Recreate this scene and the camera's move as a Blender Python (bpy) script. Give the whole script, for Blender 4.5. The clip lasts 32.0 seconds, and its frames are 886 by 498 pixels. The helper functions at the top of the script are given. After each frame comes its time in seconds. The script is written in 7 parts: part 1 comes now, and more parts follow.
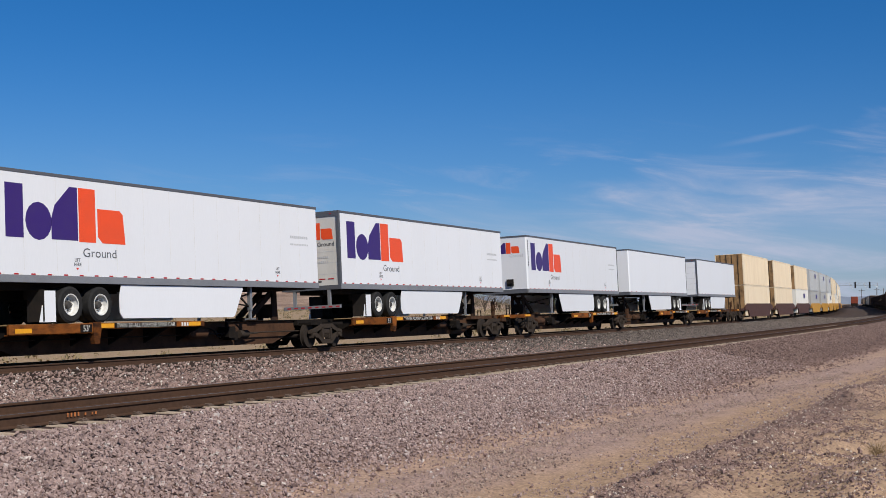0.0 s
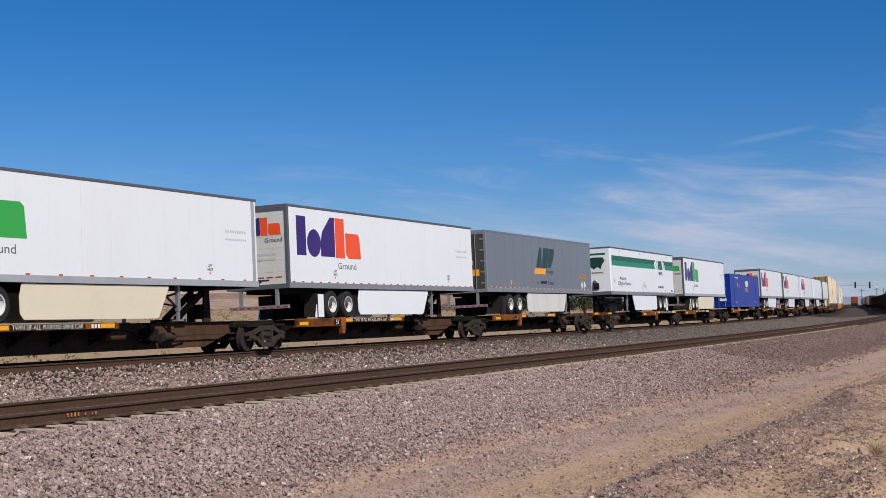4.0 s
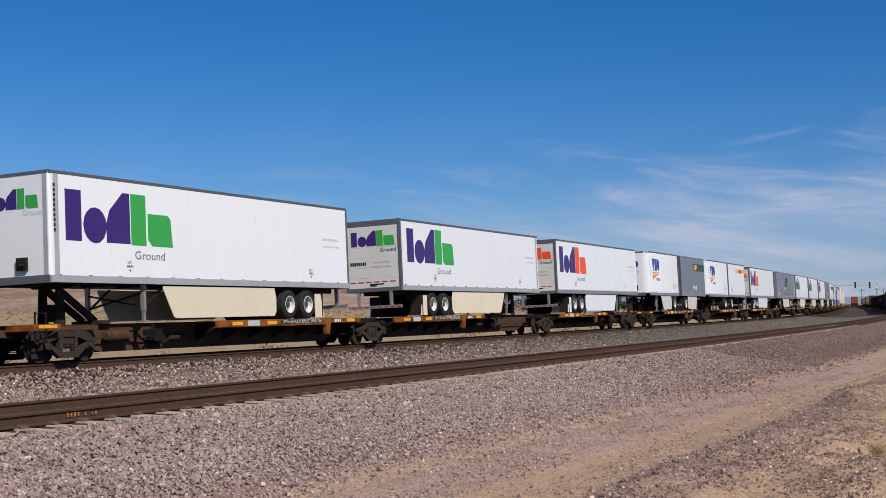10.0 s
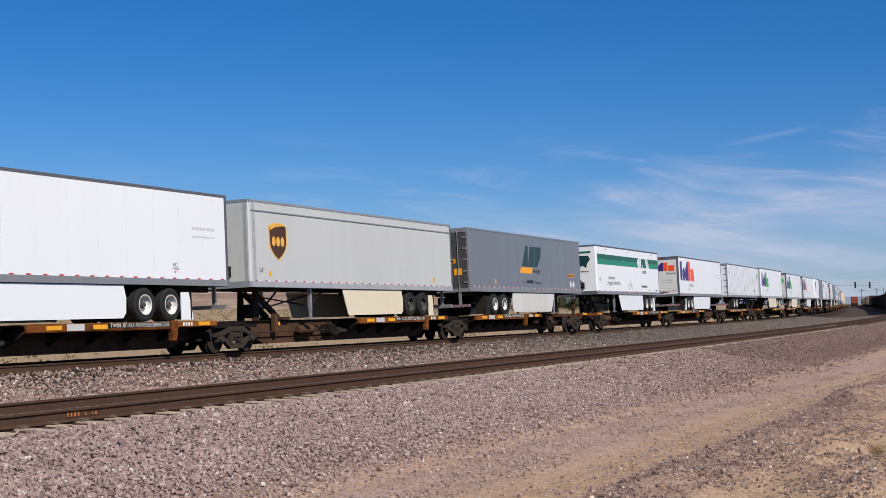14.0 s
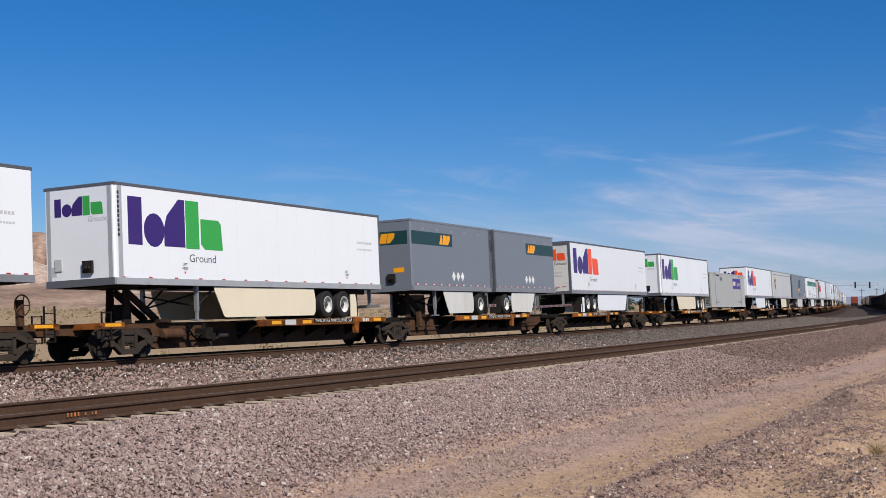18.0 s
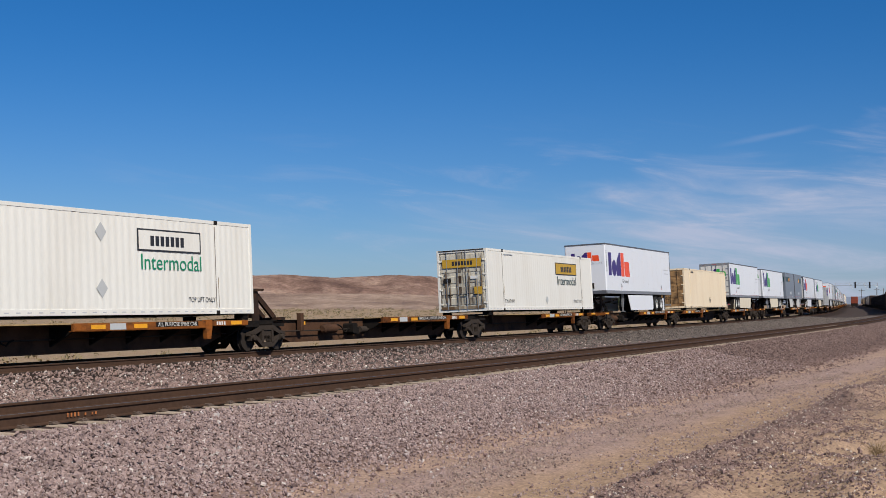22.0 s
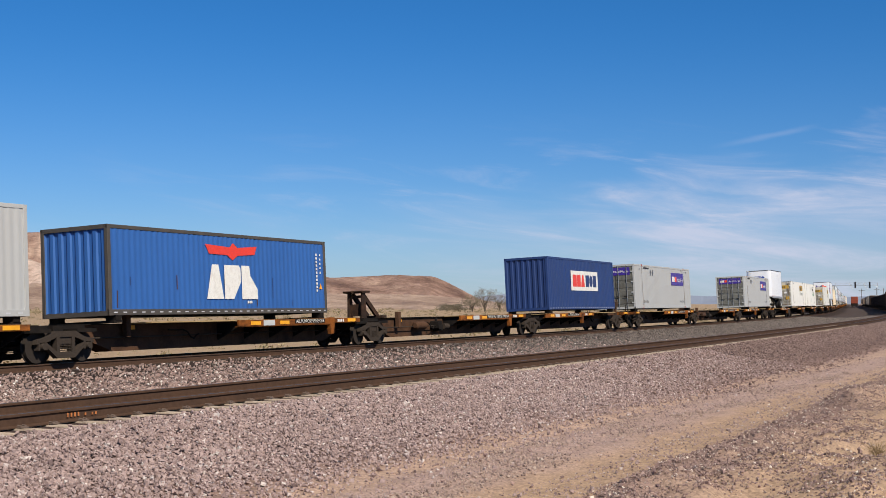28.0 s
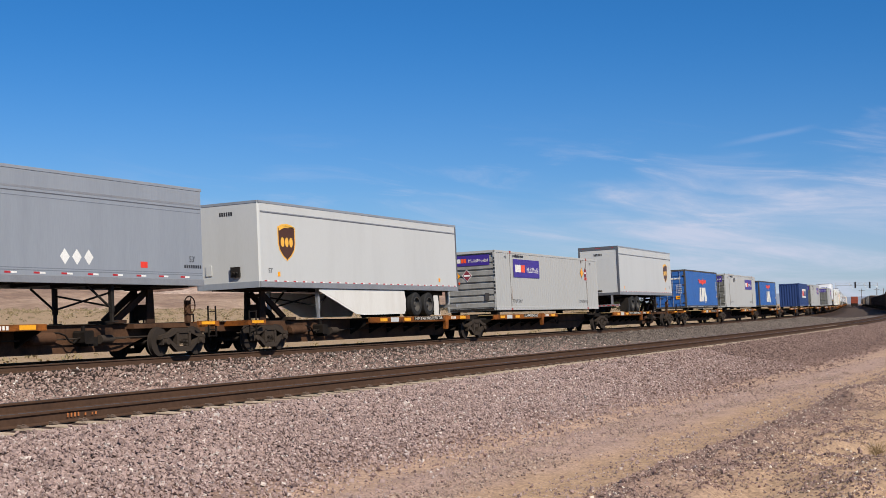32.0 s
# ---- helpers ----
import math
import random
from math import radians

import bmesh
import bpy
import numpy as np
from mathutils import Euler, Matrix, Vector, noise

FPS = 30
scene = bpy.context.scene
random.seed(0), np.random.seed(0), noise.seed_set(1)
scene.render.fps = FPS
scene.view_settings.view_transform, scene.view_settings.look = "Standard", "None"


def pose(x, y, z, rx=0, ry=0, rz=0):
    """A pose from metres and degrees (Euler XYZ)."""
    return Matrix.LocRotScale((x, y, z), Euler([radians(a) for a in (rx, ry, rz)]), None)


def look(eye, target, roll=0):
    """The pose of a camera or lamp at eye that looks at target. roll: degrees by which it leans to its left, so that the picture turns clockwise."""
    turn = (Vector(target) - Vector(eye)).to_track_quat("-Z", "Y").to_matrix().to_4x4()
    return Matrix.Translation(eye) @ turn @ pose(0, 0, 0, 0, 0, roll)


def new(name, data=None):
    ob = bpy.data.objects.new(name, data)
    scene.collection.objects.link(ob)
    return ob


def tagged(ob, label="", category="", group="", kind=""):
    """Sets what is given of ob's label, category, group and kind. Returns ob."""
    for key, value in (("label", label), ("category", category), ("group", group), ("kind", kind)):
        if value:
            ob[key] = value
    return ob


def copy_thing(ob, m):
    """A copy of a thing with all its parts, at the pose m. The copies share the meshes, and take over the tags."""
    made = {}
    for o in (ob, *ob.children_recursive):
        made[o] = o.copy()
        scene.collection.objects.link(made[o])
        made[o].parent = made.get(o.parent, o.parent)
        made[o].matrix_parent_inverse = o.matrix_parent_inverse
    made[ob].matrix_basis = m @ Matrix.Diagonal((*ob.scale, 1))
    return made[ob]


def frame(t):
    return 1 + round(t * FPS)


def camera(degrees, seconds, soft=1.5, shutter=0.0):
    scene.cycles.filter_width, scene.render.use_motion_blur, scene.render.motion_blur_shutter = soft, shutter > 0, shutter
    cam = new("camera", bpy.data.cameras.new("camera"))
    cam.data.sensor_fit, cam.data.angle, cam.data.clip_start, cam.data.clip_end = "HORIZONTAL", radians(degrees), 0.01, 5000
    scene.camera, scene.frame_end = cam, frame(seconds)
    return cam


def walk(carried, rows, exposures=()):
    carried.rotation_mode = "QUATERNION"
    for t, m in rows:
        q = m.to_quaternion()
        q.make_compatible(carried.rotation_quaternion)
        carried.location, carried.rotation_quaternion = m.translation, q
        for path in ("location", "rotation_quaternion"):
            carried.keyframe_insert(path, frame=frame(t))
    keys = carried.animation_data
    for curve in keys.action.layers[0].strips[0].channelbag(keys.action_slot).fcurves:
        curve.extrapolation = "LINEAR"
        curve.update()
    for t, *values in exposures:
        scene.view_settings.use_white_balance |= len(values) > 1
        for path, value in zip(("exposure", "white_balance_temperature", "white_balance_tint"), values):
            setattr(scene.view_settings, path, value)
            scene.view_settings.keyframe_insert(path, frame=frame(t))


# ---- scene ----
# ---------------------------------------------------------------- camera
cam = camera(37.43, 32.0, soft=0.45)
# stands still on the bank beside the tracks, looking along the line
EYE = look((0.0, 0.0, 1.623), (math.sin(radians(62.51)) * 100, math.cos(radians(62.51)) * 100, 1.623 + 100 * math.tan(radians(2.392))), -0.047)
walk(cam, [(0, EYE), (32.0, EYE)], exposures=[(0, -0.08, 6500, 10), (1.5, -0.02, 6500, 10), (6.0, 0.0, 6500, 10), (9.0, 0.0, 6500, 10), (10.5, -0.05, 6500, 10), (12.5, -0.05, 6500, 10), (13.3, 0.0, 6500, 10), (14.0, 0.08, 6500, 10), (16.5, 0.0, 6500, 10), (17.0, -0.01, 6500, 10), (18.0, 0.08, 6500, 10), (19.0, -0.05, 6500, 10), (21.0, -0.08, 6500, 10), (23.0, -0.07, 6500, 10), (24.0, -0.15, 6500, 10), (25.0, 0.04, 6500, 10), (27.5, 0.24, 6800, 10), (32.0, 0.25, 6800, 10)])

# ---------------------------------------------------------------- light
SUN_ELEV, SUN_AZ = 43.0, 212.0        # degrees; azimuth from +y, clockwise
world = bpy.data.worlds.new("sky")
scene.world = world
world.use_nodes = True
wn, wl = world.node_tree.nodes, world.node_tree.links
wn.clear()
w_out = wn.new("ShaderNodeOutputWorld")
w_bg = wn.new("ShaderNodeBackground")
w_sky = wn.new("ShaderNodeTexSky")
w_sky.sky_type = "NISHITA"
w_sky.sun_disc = False
w_sky.sun_elevation = radians(SUN_ELEV)
w_sky.sun_rotation = radians(SUN_AZ)
w_sky.altitude = 700
w_sky.air_density, w_sky.dust_density, w_sky.ozone_density = 1.0, 0.3, 4.0
w_bg.inputs["Strength"].default_value = 0.064
# thin cirrus: a torn veil low in the east with fine streaks above its edge, hardly any towards the north
w_tc = wn.new("ShaderNodeTexCoord")
w_sep = wn.new("ShaderNodeSeparateXYZ")
wl.new(w_tc.outputs["Generated"], w_sep.inputs[0])


def sky_math(op, a, b=0.0, c=0.0):
    node = wn.new("ShaderNodeMath")
    node.operation = op
    for k, v in enumerate((a, b, c)):
        if isinstance(v, (int, float)):
            node.inputs[k].default_value = v
        else:
            wl.new(v, node.inputs[k])
    return node.outputs[0]


def sky_step(v, lo, hi):
    node = wn.new("ShaderNodeMapRange")
    node.interpolation_type = "SMOOTHSTEP"
    node.inputs["From Min"].default_value, node.inputs["From Max"].default_value = lo, hi
    wl.new(v, node.inputs["Value"])
    return node.outputs[0]


def sky_noise(u, v, scale, detail, rough, twist=0.0):
    co = wn.new("ShaderNodeCombineXYZ")
    wl.new(u, co.inputs[0]); wl.new(v, co.inputs[1])
    node = wn.new("ShaderNodeTexNoise")
    node.inputs["Scale"].default_value, node.inputs["Detail"].default_value = scale, detail
    node.inputs["Roughness"].default_value, node.inputs["Distortion"].default_value = rough, twist
    wl.new(co.outputs[0], node.inputs["Vector"])
    return node.outputs["Fac"]


w_az = sky_math("SUBTRACT", sky_math("ARCTAN2", w_sep.outputs["X"], w_sep.outputs["Y"]), radians(62.51))
w_el = w_sep.outputs["Z"]
w_slope = sky_math("MULTIPLY_ADD", w_az, 0.10, w_el)                    # streaks sink a little towards the east
w_fine = sky_noise(sky_math("MULTIPLY", w_az, 7.0), sky_math("MULTIPLY", w_slope, 46.0), 1.0, 7.0, 0.62, 0.6)
w_big = sky_noise(sky_math("MULTIPLY_ADD", w_az, 7.0, 3.4), sky_math("MULTIPLY", w_slope, 30.0), 1.0, 3.0, 0.5, 0.3)
w_edge = sky_math("MULTIPLY_ADD", w_big, 0.085, sky_math("MULTIPLY_ADD", w_az, 0.10, 0.036))
w_veil = sky_step(sky_math("SUBTRACT", sky_math("MULTIPLY_ADD", w_fine, 0.05, w_edge), w_el), 0.008, 0.048)
w_east = sky_math("MULTIPLY_ADD", sky_step(w_az, -0.06, 0.20), 0.84, 0.16)
w_body = sky_math("MULTIPLY_ADD", sky_step(w_fine, 0.34, 0.66), 0.60, 0.40)
w_cloud = sky_math("MULTIPLY", sky_math("MULTIPLY", w_veil, w_east), sky_math("MULTIPLY", w_body, 0.56))
w_wisp = sky_math("MULTIPLY", sky_math("MULTIPLY", sky_step(w_fine, 0.50, 0.74), 0.34), sky_math("MULTIPLY", sky_step(w_el, 0.150, 0.085), sky_step(w_az, -0.36, 0.10)))
w_line = sky_math("ABSOLUTE", sky_math("SUBTRACT", w_el, sky_math("MULTIPLY_ADD", w_az, 0.165, sky_math("MULTIPLY_ADD", w_fine, 0.004, 0.0815))))
w_trail = sky_math("MULTIPLY", sky_step(w_line, 0.0032, 0.0), sky_math("MULTIPLY", sky_step(w_az, 0.195, 0.245), sky_math("MULTIPLY", sky_step(w_az, 0.285, 0.258), 0.14)))
w_mix = wn.new("ShaderNodeMix"); w_mix.data_type = "RGBA"
w_mix.inputs[7].default_value = (7.9, 8.5, 10.9, 1)
wl.new(sky_math("MINIMUM", sky_math("ADD", sky_math("ADD", w_cloud, w_wisp), w_trail), 0.8), w_mix.inputs[0])
# the air is dry and clear: deeper blue well above the horizon
w_deep = wn.new("ShaderNodeMapRange"); w_deep.interpolation_type = "SMOOTHSTEP"
w_deep.inputs["From Min"].default_value, w_deep.inputs["From Max"].default_value = -0.03, 0.24
wl.new(w_sep.outputs["Z"], w_deep.inputs["Value"])
w_tint = wn.new("ShaderNodeMix"); w_tint.data_type = "RGBA"
w_tint.inputs[6].default_value, w_tint.inputs[7].default_value = (0.66, 0.87, 1.26, 1), (0.20, 0.75, 1.28, 1)
wl.new(w_deep.outputs[0], w_tint.inputs[0])
w_mul = wn.new("ShaderNodeMix"); w_mul.data_type = "RGBA"; w_mul.blend_type = "MULTIPLY"
w_mul.inputs[0].default_value = 1.0
w_high = wn.new("ShaderNodeMapRange"); w_high.interpolation_type = "SMOOTHSTEP"
w_high.inputs["From Min"].default_value, w_high.inputs["From Max"].default_value = 0.26, 0.75
wl.new(w_sep.outputs["Z"], w_high.inputs["Value"])
w_zen = wn.new("ShaderNodeMix"); w_zen.data_type = "RGBA"
w_zen.inputs[7].default_value = (0.34, 0.50, 0.70, 1)
wl.new(w_high.outputs[0], w_zen.inputs[0]); wl.new(w_tint.outputs[2], w_zen.inputs[6])
wl.new(w_sky.outputs[0], w_mul.inputs[6]); wl.new(w_zen.outputs[2], w_mul.inputs[7])
wl.new(w_mul.outputs[2], w_mix.inputs[6])
wl.new(w_mix.outputs[2], w_bg.inputs["Color"])
wl.new(w_bg.outputs[0], w_out.inputs["Surface"])

sun = new("sun", bpy.data.lights.new("sun", "SUN"))
sun.data.energy, sun.data.angle, sun.data.color = 4.6, radians(0.53), (1.0, 0.935, 0.83)
_az, _el = radians(SUN_AZ), radians(SUN_ELEV)
sun.matrix_world = look((math.sin(_az) * math.cos(_el) * 50, math.cos(_az) * math.cos(_el) * 50, math.sin(_el) * 50), (0, 0, 0))

# ---------------------------------------------------------------- the line
# arc length s runs along the main track in the train's direction; the line is straight, bends left, then runs straight again
TRACK_Y, SIDE_OFF, SIDE_Z = 25.739, -11.755, 0.109
CANT = radians(2.85)


def run(t):
    """How far the train has come at t seconds: it slows a little all the while."""
    return 27.07 * t - 0.0235 * t * t


_S = np.arange(-1000.0, 2600.0, 1.0)
_kap = (np.clip((_S + 94.77) / 116.97, 0, 1) - np.clip((_S - 226.8) / 90.0, 0, 1)) * 0.00057829
_TH = np.concatenate([[0], np.cumsum((_kap[1:] + _kap[:-1]) / 2)])
_PX = np.concatenate([[0], np.cumsum((np.cos(_TH[1:]) + np.cos(_TH[:-1])) / 2)])
_PY = np.concatenate([[0], np.cumsum((np.sin(_TH[1:]) + np.sin(_TH[:-1])) / 2)])
_i0 = int(np.argmin(abs(_S)))
_PX, _PY = _PX - _PX[_i0], _PY - _PY[_i0] + TRACK_Y


def line_at(s, off=0.0):
    """x, y and heading on the line at s, off metres to the left of the main track."""
    th = float(np.interp(s, _S, _TH))
    return float(np.interp(s, _S, _PX)) - math.sin(th) * off, float(np.interp(s, _S, _PY)) + math.cos(th) * off, th


def on_line(s, flip=False, off=0.0, z=0.0, cant=CANT):
    """Pose on the rails at s; flip turns the thing end for end."""
    x, y, th = line_at(s, off)
    m = Matrix.Translation((x, y, z)) @ Matrix.Rotation(th, 4, "Z") @ Matrix.Rotation(-cant, 4, "X")
    return m @ Matrix.Rotation(math.pi, 4, "Z") if flip else m


# ---------------------------------------------------------------- materials
MATS = {}


def srgb(r, g, b):
    return tuple((c / 255 / 12.92 if c / 255 <= 0.04045 else ((c / 255 + 0.055) / 1.055) ** 2.4) for c in (r, g, b))


def mat(name, rgb, rough=0.6, metal=0.0, grain=30.0, grain_amt=0.08, stain=1.2, stain_amt=0.12, stain_rgb=(0.12, 0.09, 0.07), streak=1.0, bump=0.02, vary=0.04, gloss=0.4):
    """Paint, metal or rubber: grain and larger stains (streak stretches them upwards), fine relief, and a little change from piece to piece."""
    if name in MATS:
        return MATS[name]
    m = bpy.data.materials.new(name)
    m.use_nodes = True
    n, l = m.node_tree.nodes, m.node_tree.links
    bsdf = n["Principled BSDF"]
    bsdf.inputs["Roughness"].default_value, bsdf.inputs["Metallic"].default_value = rough, metal
    bsdf.inputs["Specular IOR Level"].default_value = gloss
    tc = n.new("ShaderNodeTexCoord")
    mp = n.new("ShaderNodeMapping")
    mp.inputs["Scale"].default_value = (1, 1, 1 / streak)
    l.new(tc.outputs["Object"], mp.inputs["Vector"])
    info = n.new("ShaderNodeObjectInfo")
    off = n.new("ShaderNodeVectorMath"); off.operation = "SCALE"
    off.inputs[0].default_value = (37, 17, 9)
    l.new(info.outputs["Random"], off.inputs["Scale"])
    l.new(off.outputs[0], mp.inputs["Location"])
    g = n.new("ShaderNodeTexNoise"); g.inputs["Scale"].default_value = grain; g.inputs["Detail"].default_value = 4
    l.new(mp.outputs[0], g.inputs["Vector"])
    st = n.new("ShaderNodeTexNoise"); st.inputs["Scale"].default_value = stain; st.inputs["Detail"].default_value = 6; st.inputs["Roughness"].default_value = 0.65
    l.new(mp.outputs[0], st.inputs["Vector"])
    ramp = n.new("ShaderNodeMapRange"); ramp.inputs["From Min"].default_value, ramp.inputs["From Max"].default_value = 0.45, 0.75
    ramp.inputs["To Max"].default_value = stain_amt
    l.new(st.outputs["Fac"], ramp.inputs["Value"])
    mix = n.new("ShaderNodeMix"); mix.data_type = "RGBA"
    mix.inputs[6].default_value, mix.inputs[7].default_value = (*rgb, 1), (*stain_rgb, 1)
    l.new(ramp.outputs[0], mix.inputs[0])
    val = n.new("ShaderNodeMapRange")
    val.inputs["From Min"].default_value, val.inputs["From Max"].default_value = 0.3, 0.7
    val.inputs["To Min"].default_value, val.inputs["To Max"].default_value = 1 - grain_amt, 1 + grain_amt
    l.new(g.outputs["Fac"], val.inputs["Value"])
    pv = n.new("ShaderNodeMapRange"); pv.inputs["To Min"].default_value, pv.inputs["To Max"].default_value = 1 - vary, 1 + vary
    l.new(info.outputs["Random"], pv.inputs["Value"])
    mul = n.new("ShaderNodeMath"); mul.operation = "MULTIPLY"
    l.new(val.outputs[0], mul.inputs[0]); l.new(pv.outputs[0], mul.inputs[1])
    sc = n.new("ShaderNodeVectorMath"); sc.operation = "SCALE"
    l.new(mix.outputs[2], sc.inputs[0]); l.new(mul.outputs[0], sc.inputs["Scale"])
    l.new(sc.outputs[0], bsdf.inputs["Base Color"])
    if bump:
        b = n.new("ShaderNodeBump"); b.inputs["Strength"].default_value = 0.5; b.inputs["Distance"].default_value = bump
        l.new(g.outputs["Fac"], b.inputs["Height"]); l.new(b.outputs[0], bsdf.inputs["Normal"])
    MATS[name] = m
    return m


WHITE = mat("white trailer paint", (0.79, 0.81, 0.85), 0.35, stain=0.5, stain_amt=0.10, stain_rgb=(0.55, 0.53, 0.5), streak=6, bump=0.0, grain_amt=0.015)
OLDWHITE = mat("worn white paint", (0.66, 0.65, 0.62), 0.45, stain=0.9, stain_amt=0.3, stain_rgb=(0.36, 0.31, 0.25), streak=5, bump=0.0, grain_amt=0.03)
GREYPAINT = mat("grey trailer paint", srgb(114, 120, 130), 0.35, stain=0.6, stain_amt=0.15, stain_rgb=srgb(95, 98, 104), streak=6, bump=0.0, grain_amt=0.02)
LIGHTGREY = mat("light grey paint", srgb(190, 192, 192), 0.4, stain=0.7, stain_amt=0.2, stain_rgb=srgb(150, 150, 148), streak=6, bump=0.0, grain_amt=0.02)
DULLGREY = mat("dull aluminium skin", srgb(150, 156, 164), 0.42, 0.25, stain=0.8, stain_amt=0.3, stain_rgb=srgb(110, 116, 124), streak=8, bump=0.0, grain_amt=0.03)
ALU = mat("bare aluminium rail", srgb(150, 152, 156), 0.45, 0.4, stain=2.0, stain_amt=0.3, stain_rgb=(0.16, 0.15, 0.14), bump=0.003)
BRIGHTALU = mat("bright aluminium", srgb(182, 184, 187), 0.4, 0.3, stain=2.0, stain_amt=0.25, stain_rgb=(0.2, 0.19, 0.18), bump=0.003)
DARKRAIL = mat("dark grey roof rail", srgb(96, 99, 106), 0.5, 0.2, stain_amt=0.15, bump=0.003)
STEEL = mat("dark chassis steel", (0.020, 0.018, 0.017), 0.75, 0.0, stain=3, stain_amt=0.3, stain_rgb=(0.06, 0.042, 0.03), bump=0.01, gloss=0.12)
RUBBER = mat("tyre rubber", (0.022, 0.022, 0.023), 0.8, stain=6, stain_amt=0.25, stain_rgb=(0.07, 0.065, 0.06), bump=0.01, gloss=0.12)
RIMW = mat("white wheel rim", (0.66, 0.66, 0.64), 0.45, stain=9, stain_amt=0.35, stain_rgb=(0.25, 0.2, 0.15), bump=0.0)
HUB = mat("greasy hub", (0.09, 0.085, 0.08), 0.5, 0.3, bump=0.004, gloss=0.12)
RUSTORANGE = mat("rusty orange edge paint", srgb(134, 78, 34), 0.75, stain=1.3, stain_amt=1.25, stain_rgb=srgb(50, 34, 26), grain_amt=0.2, vary=0.28, bump=0.012, streak=0.4, gloss=0.12)
RUSTBROWN = mat("brown railcar paint", srgb(84, 60, 45), 0.8, stain=1.4, stain_amt=0.9, stain_rgb=srgb(42, 32, 27), grain_amt=0.18, bump=0.012, gloss=0.12)
BLACKCAR = mat("black railcar underframe", (0.012, 0.010, 0.009), 0.85, stain=3, stain_amt=0.4, stain_rgb=(0.04, 0.028, 0.02), bump=0.012, gloss=0.12)
HITCHIRON = mat("brown-black hitch steel", srgb(48, 38, 33), 0.8, stain=2.5, stain_amt=0.6, stain_rgb=srgb(92, 62, 42), grain_amt=0.18, bump=0.01, gloss=0.12)
TRUCKIRON = mat("cast truck iron", (0.046, 0.035, 0.028), 0.85, 0.0, stain=4, stain_amt=0.45, stain_rgb=(0.035, 0.03, 0.026), grain_amt=0.2, bump=0.02, gloss=0.12)
WHEELIRON = mat("railway wheel steel", (0.034, 0.027, 0.023), 0.75, 0.0, stain=5, stain_amt=0.3, stain_rgb=(0.03, 0.025, 0.022), bump=0.008, gloss=0.12)
DECKWOOD = mat("worn tan deck plate", srgb(172, 146, 106), 0.85, stain=2.5, stain_amt=0.6, stain_rgb=srgb(96, 78, 58), grain_amt=0.2, bump=0.01, gloss=0.12)
YELLOW = mat("yellow reflector", srgb(236, 166, 36), 0.45, stain=4, stain_amt=0.3, stain_rgb=srgb(150, 90, 30), bump=0.0)
TAPERED = mat("red reflective tape", srgb(178, 36, 44), 0.4, bump=0.0)
TAPEWHITE = mat("white reflective tape", srgb(228, 228, 226), 0.4, bump=0.0)
INKDARK = mat("dark lettering", srgb(42, 44, 50), 0.5, bump=0.0, vary=0)
INKGREY = mat("pale grey lettering", srgb(192, 194, 198), 0.5, bump=0.0, vary=0)
INKWHITE = mat("white lettering", srgb(224, 222, 216), 0.5, stain=5, stain_amt=0.3, stain_rgb=srgb(150, 130, 110), bump=0.0, vary=0)
PURPLE = mat("deep purple film", srgb(58, 36, 112), 0.4, bump=0.0, vary=0)
ORANGE = mat("bright orange film", srgb(240, 84, 40), 0.4, bump=0.0, vary=0)
GREENFILM = mat("bright green film", srgb(56, 164, 74), 0.4, bump=0.0, vary=0)
DKGREEN = mat("dark green film", srgb(8, 92, 74), 0.4, bump=0.0, vary=0)
MIDGREEN = mat("sea green film", srgb(16, 134, 100), 0.4, bump=0.0, vary=0)
INKGREEN = mat("blackish green film", srgb(26, 62, 64), 0.4, bump=0.0, vary=0)
PALEORANGE = mat("light orange film", srgb(242, 138, 46), 0.4, bump=0.0, vary=0)
AMBER = mat("amber film", srgb(246, 164, 24), 0.4, bump=0.0, vary=0)
ROYAL = mat("royal blue film", srgb(30, 64, 150), 0.4, bump=0.0, vary=0)
BLUECAN = mat("royal blue container paint", srgb(14, 50, 150), 0.4, stain=0.7, stain_amt=0.2, stain_rgb=srgb(18, 34, 104), streak=5, bump=0.0, grain_amt=0.03)
FADEDBLUE = mat("faded blue container paint", srgb(46, 96, 164), 0.5, stain=0.8, stain_amt=0.35, stain_rgb=srgb(30, 70, 128), streak=5, bump=0.003, grain_amt=0.05)
NAVY = mat("navy container paint", srgb(34, 58, 108), 0.5, stain=0.9, stain_amt=0.35, stain_rgb=srgb(40, 48, 66), streak=5, bump=0.003, grain_amt=0.05)
TANCAN = mat("pale tan container paint", srgb(238, 220, 190), 0.5, stain=0.8, stain_amt=0.22, stain_rgb=srgb(196, 160, 118), streak=5, bump=0.0, grain_amt=0.04)
TANDARK = mat("ochre container paint", srgb(240, 221, 190), 0.55, stain=0.8, stain_amt=0.25, stain_rgb=srgb(176, 144, 104), streak=4, bump=0.0, grain_amt=0.05)
CREAMSKIRT = mat("dusty cream skirt paint", srgb(224, 212, 188), 0.5, stain=0.6, stain_amt=0.15, stain_rgb=srgb(180, 160, 130), streak=1.5, bump=0.0, grain_amt=0.02)
GREYCAN = mat("pale grey container paint", srgb(172, 173, 172), 0.5, stain=0.9, stain_amt=0.25, stain_rgb=srgb(160, 156, 150), streak=6, bump=0.0, grain_amt=0.03)
WHITECAN = mat("off-white container paint", srgb(232, 230, 222), 0.5, stain=0.8, stain_amt=0.25, stain_rgb=srgb(180, 164, 140), streak=6, bump=0.0, grain_amt=0.03)
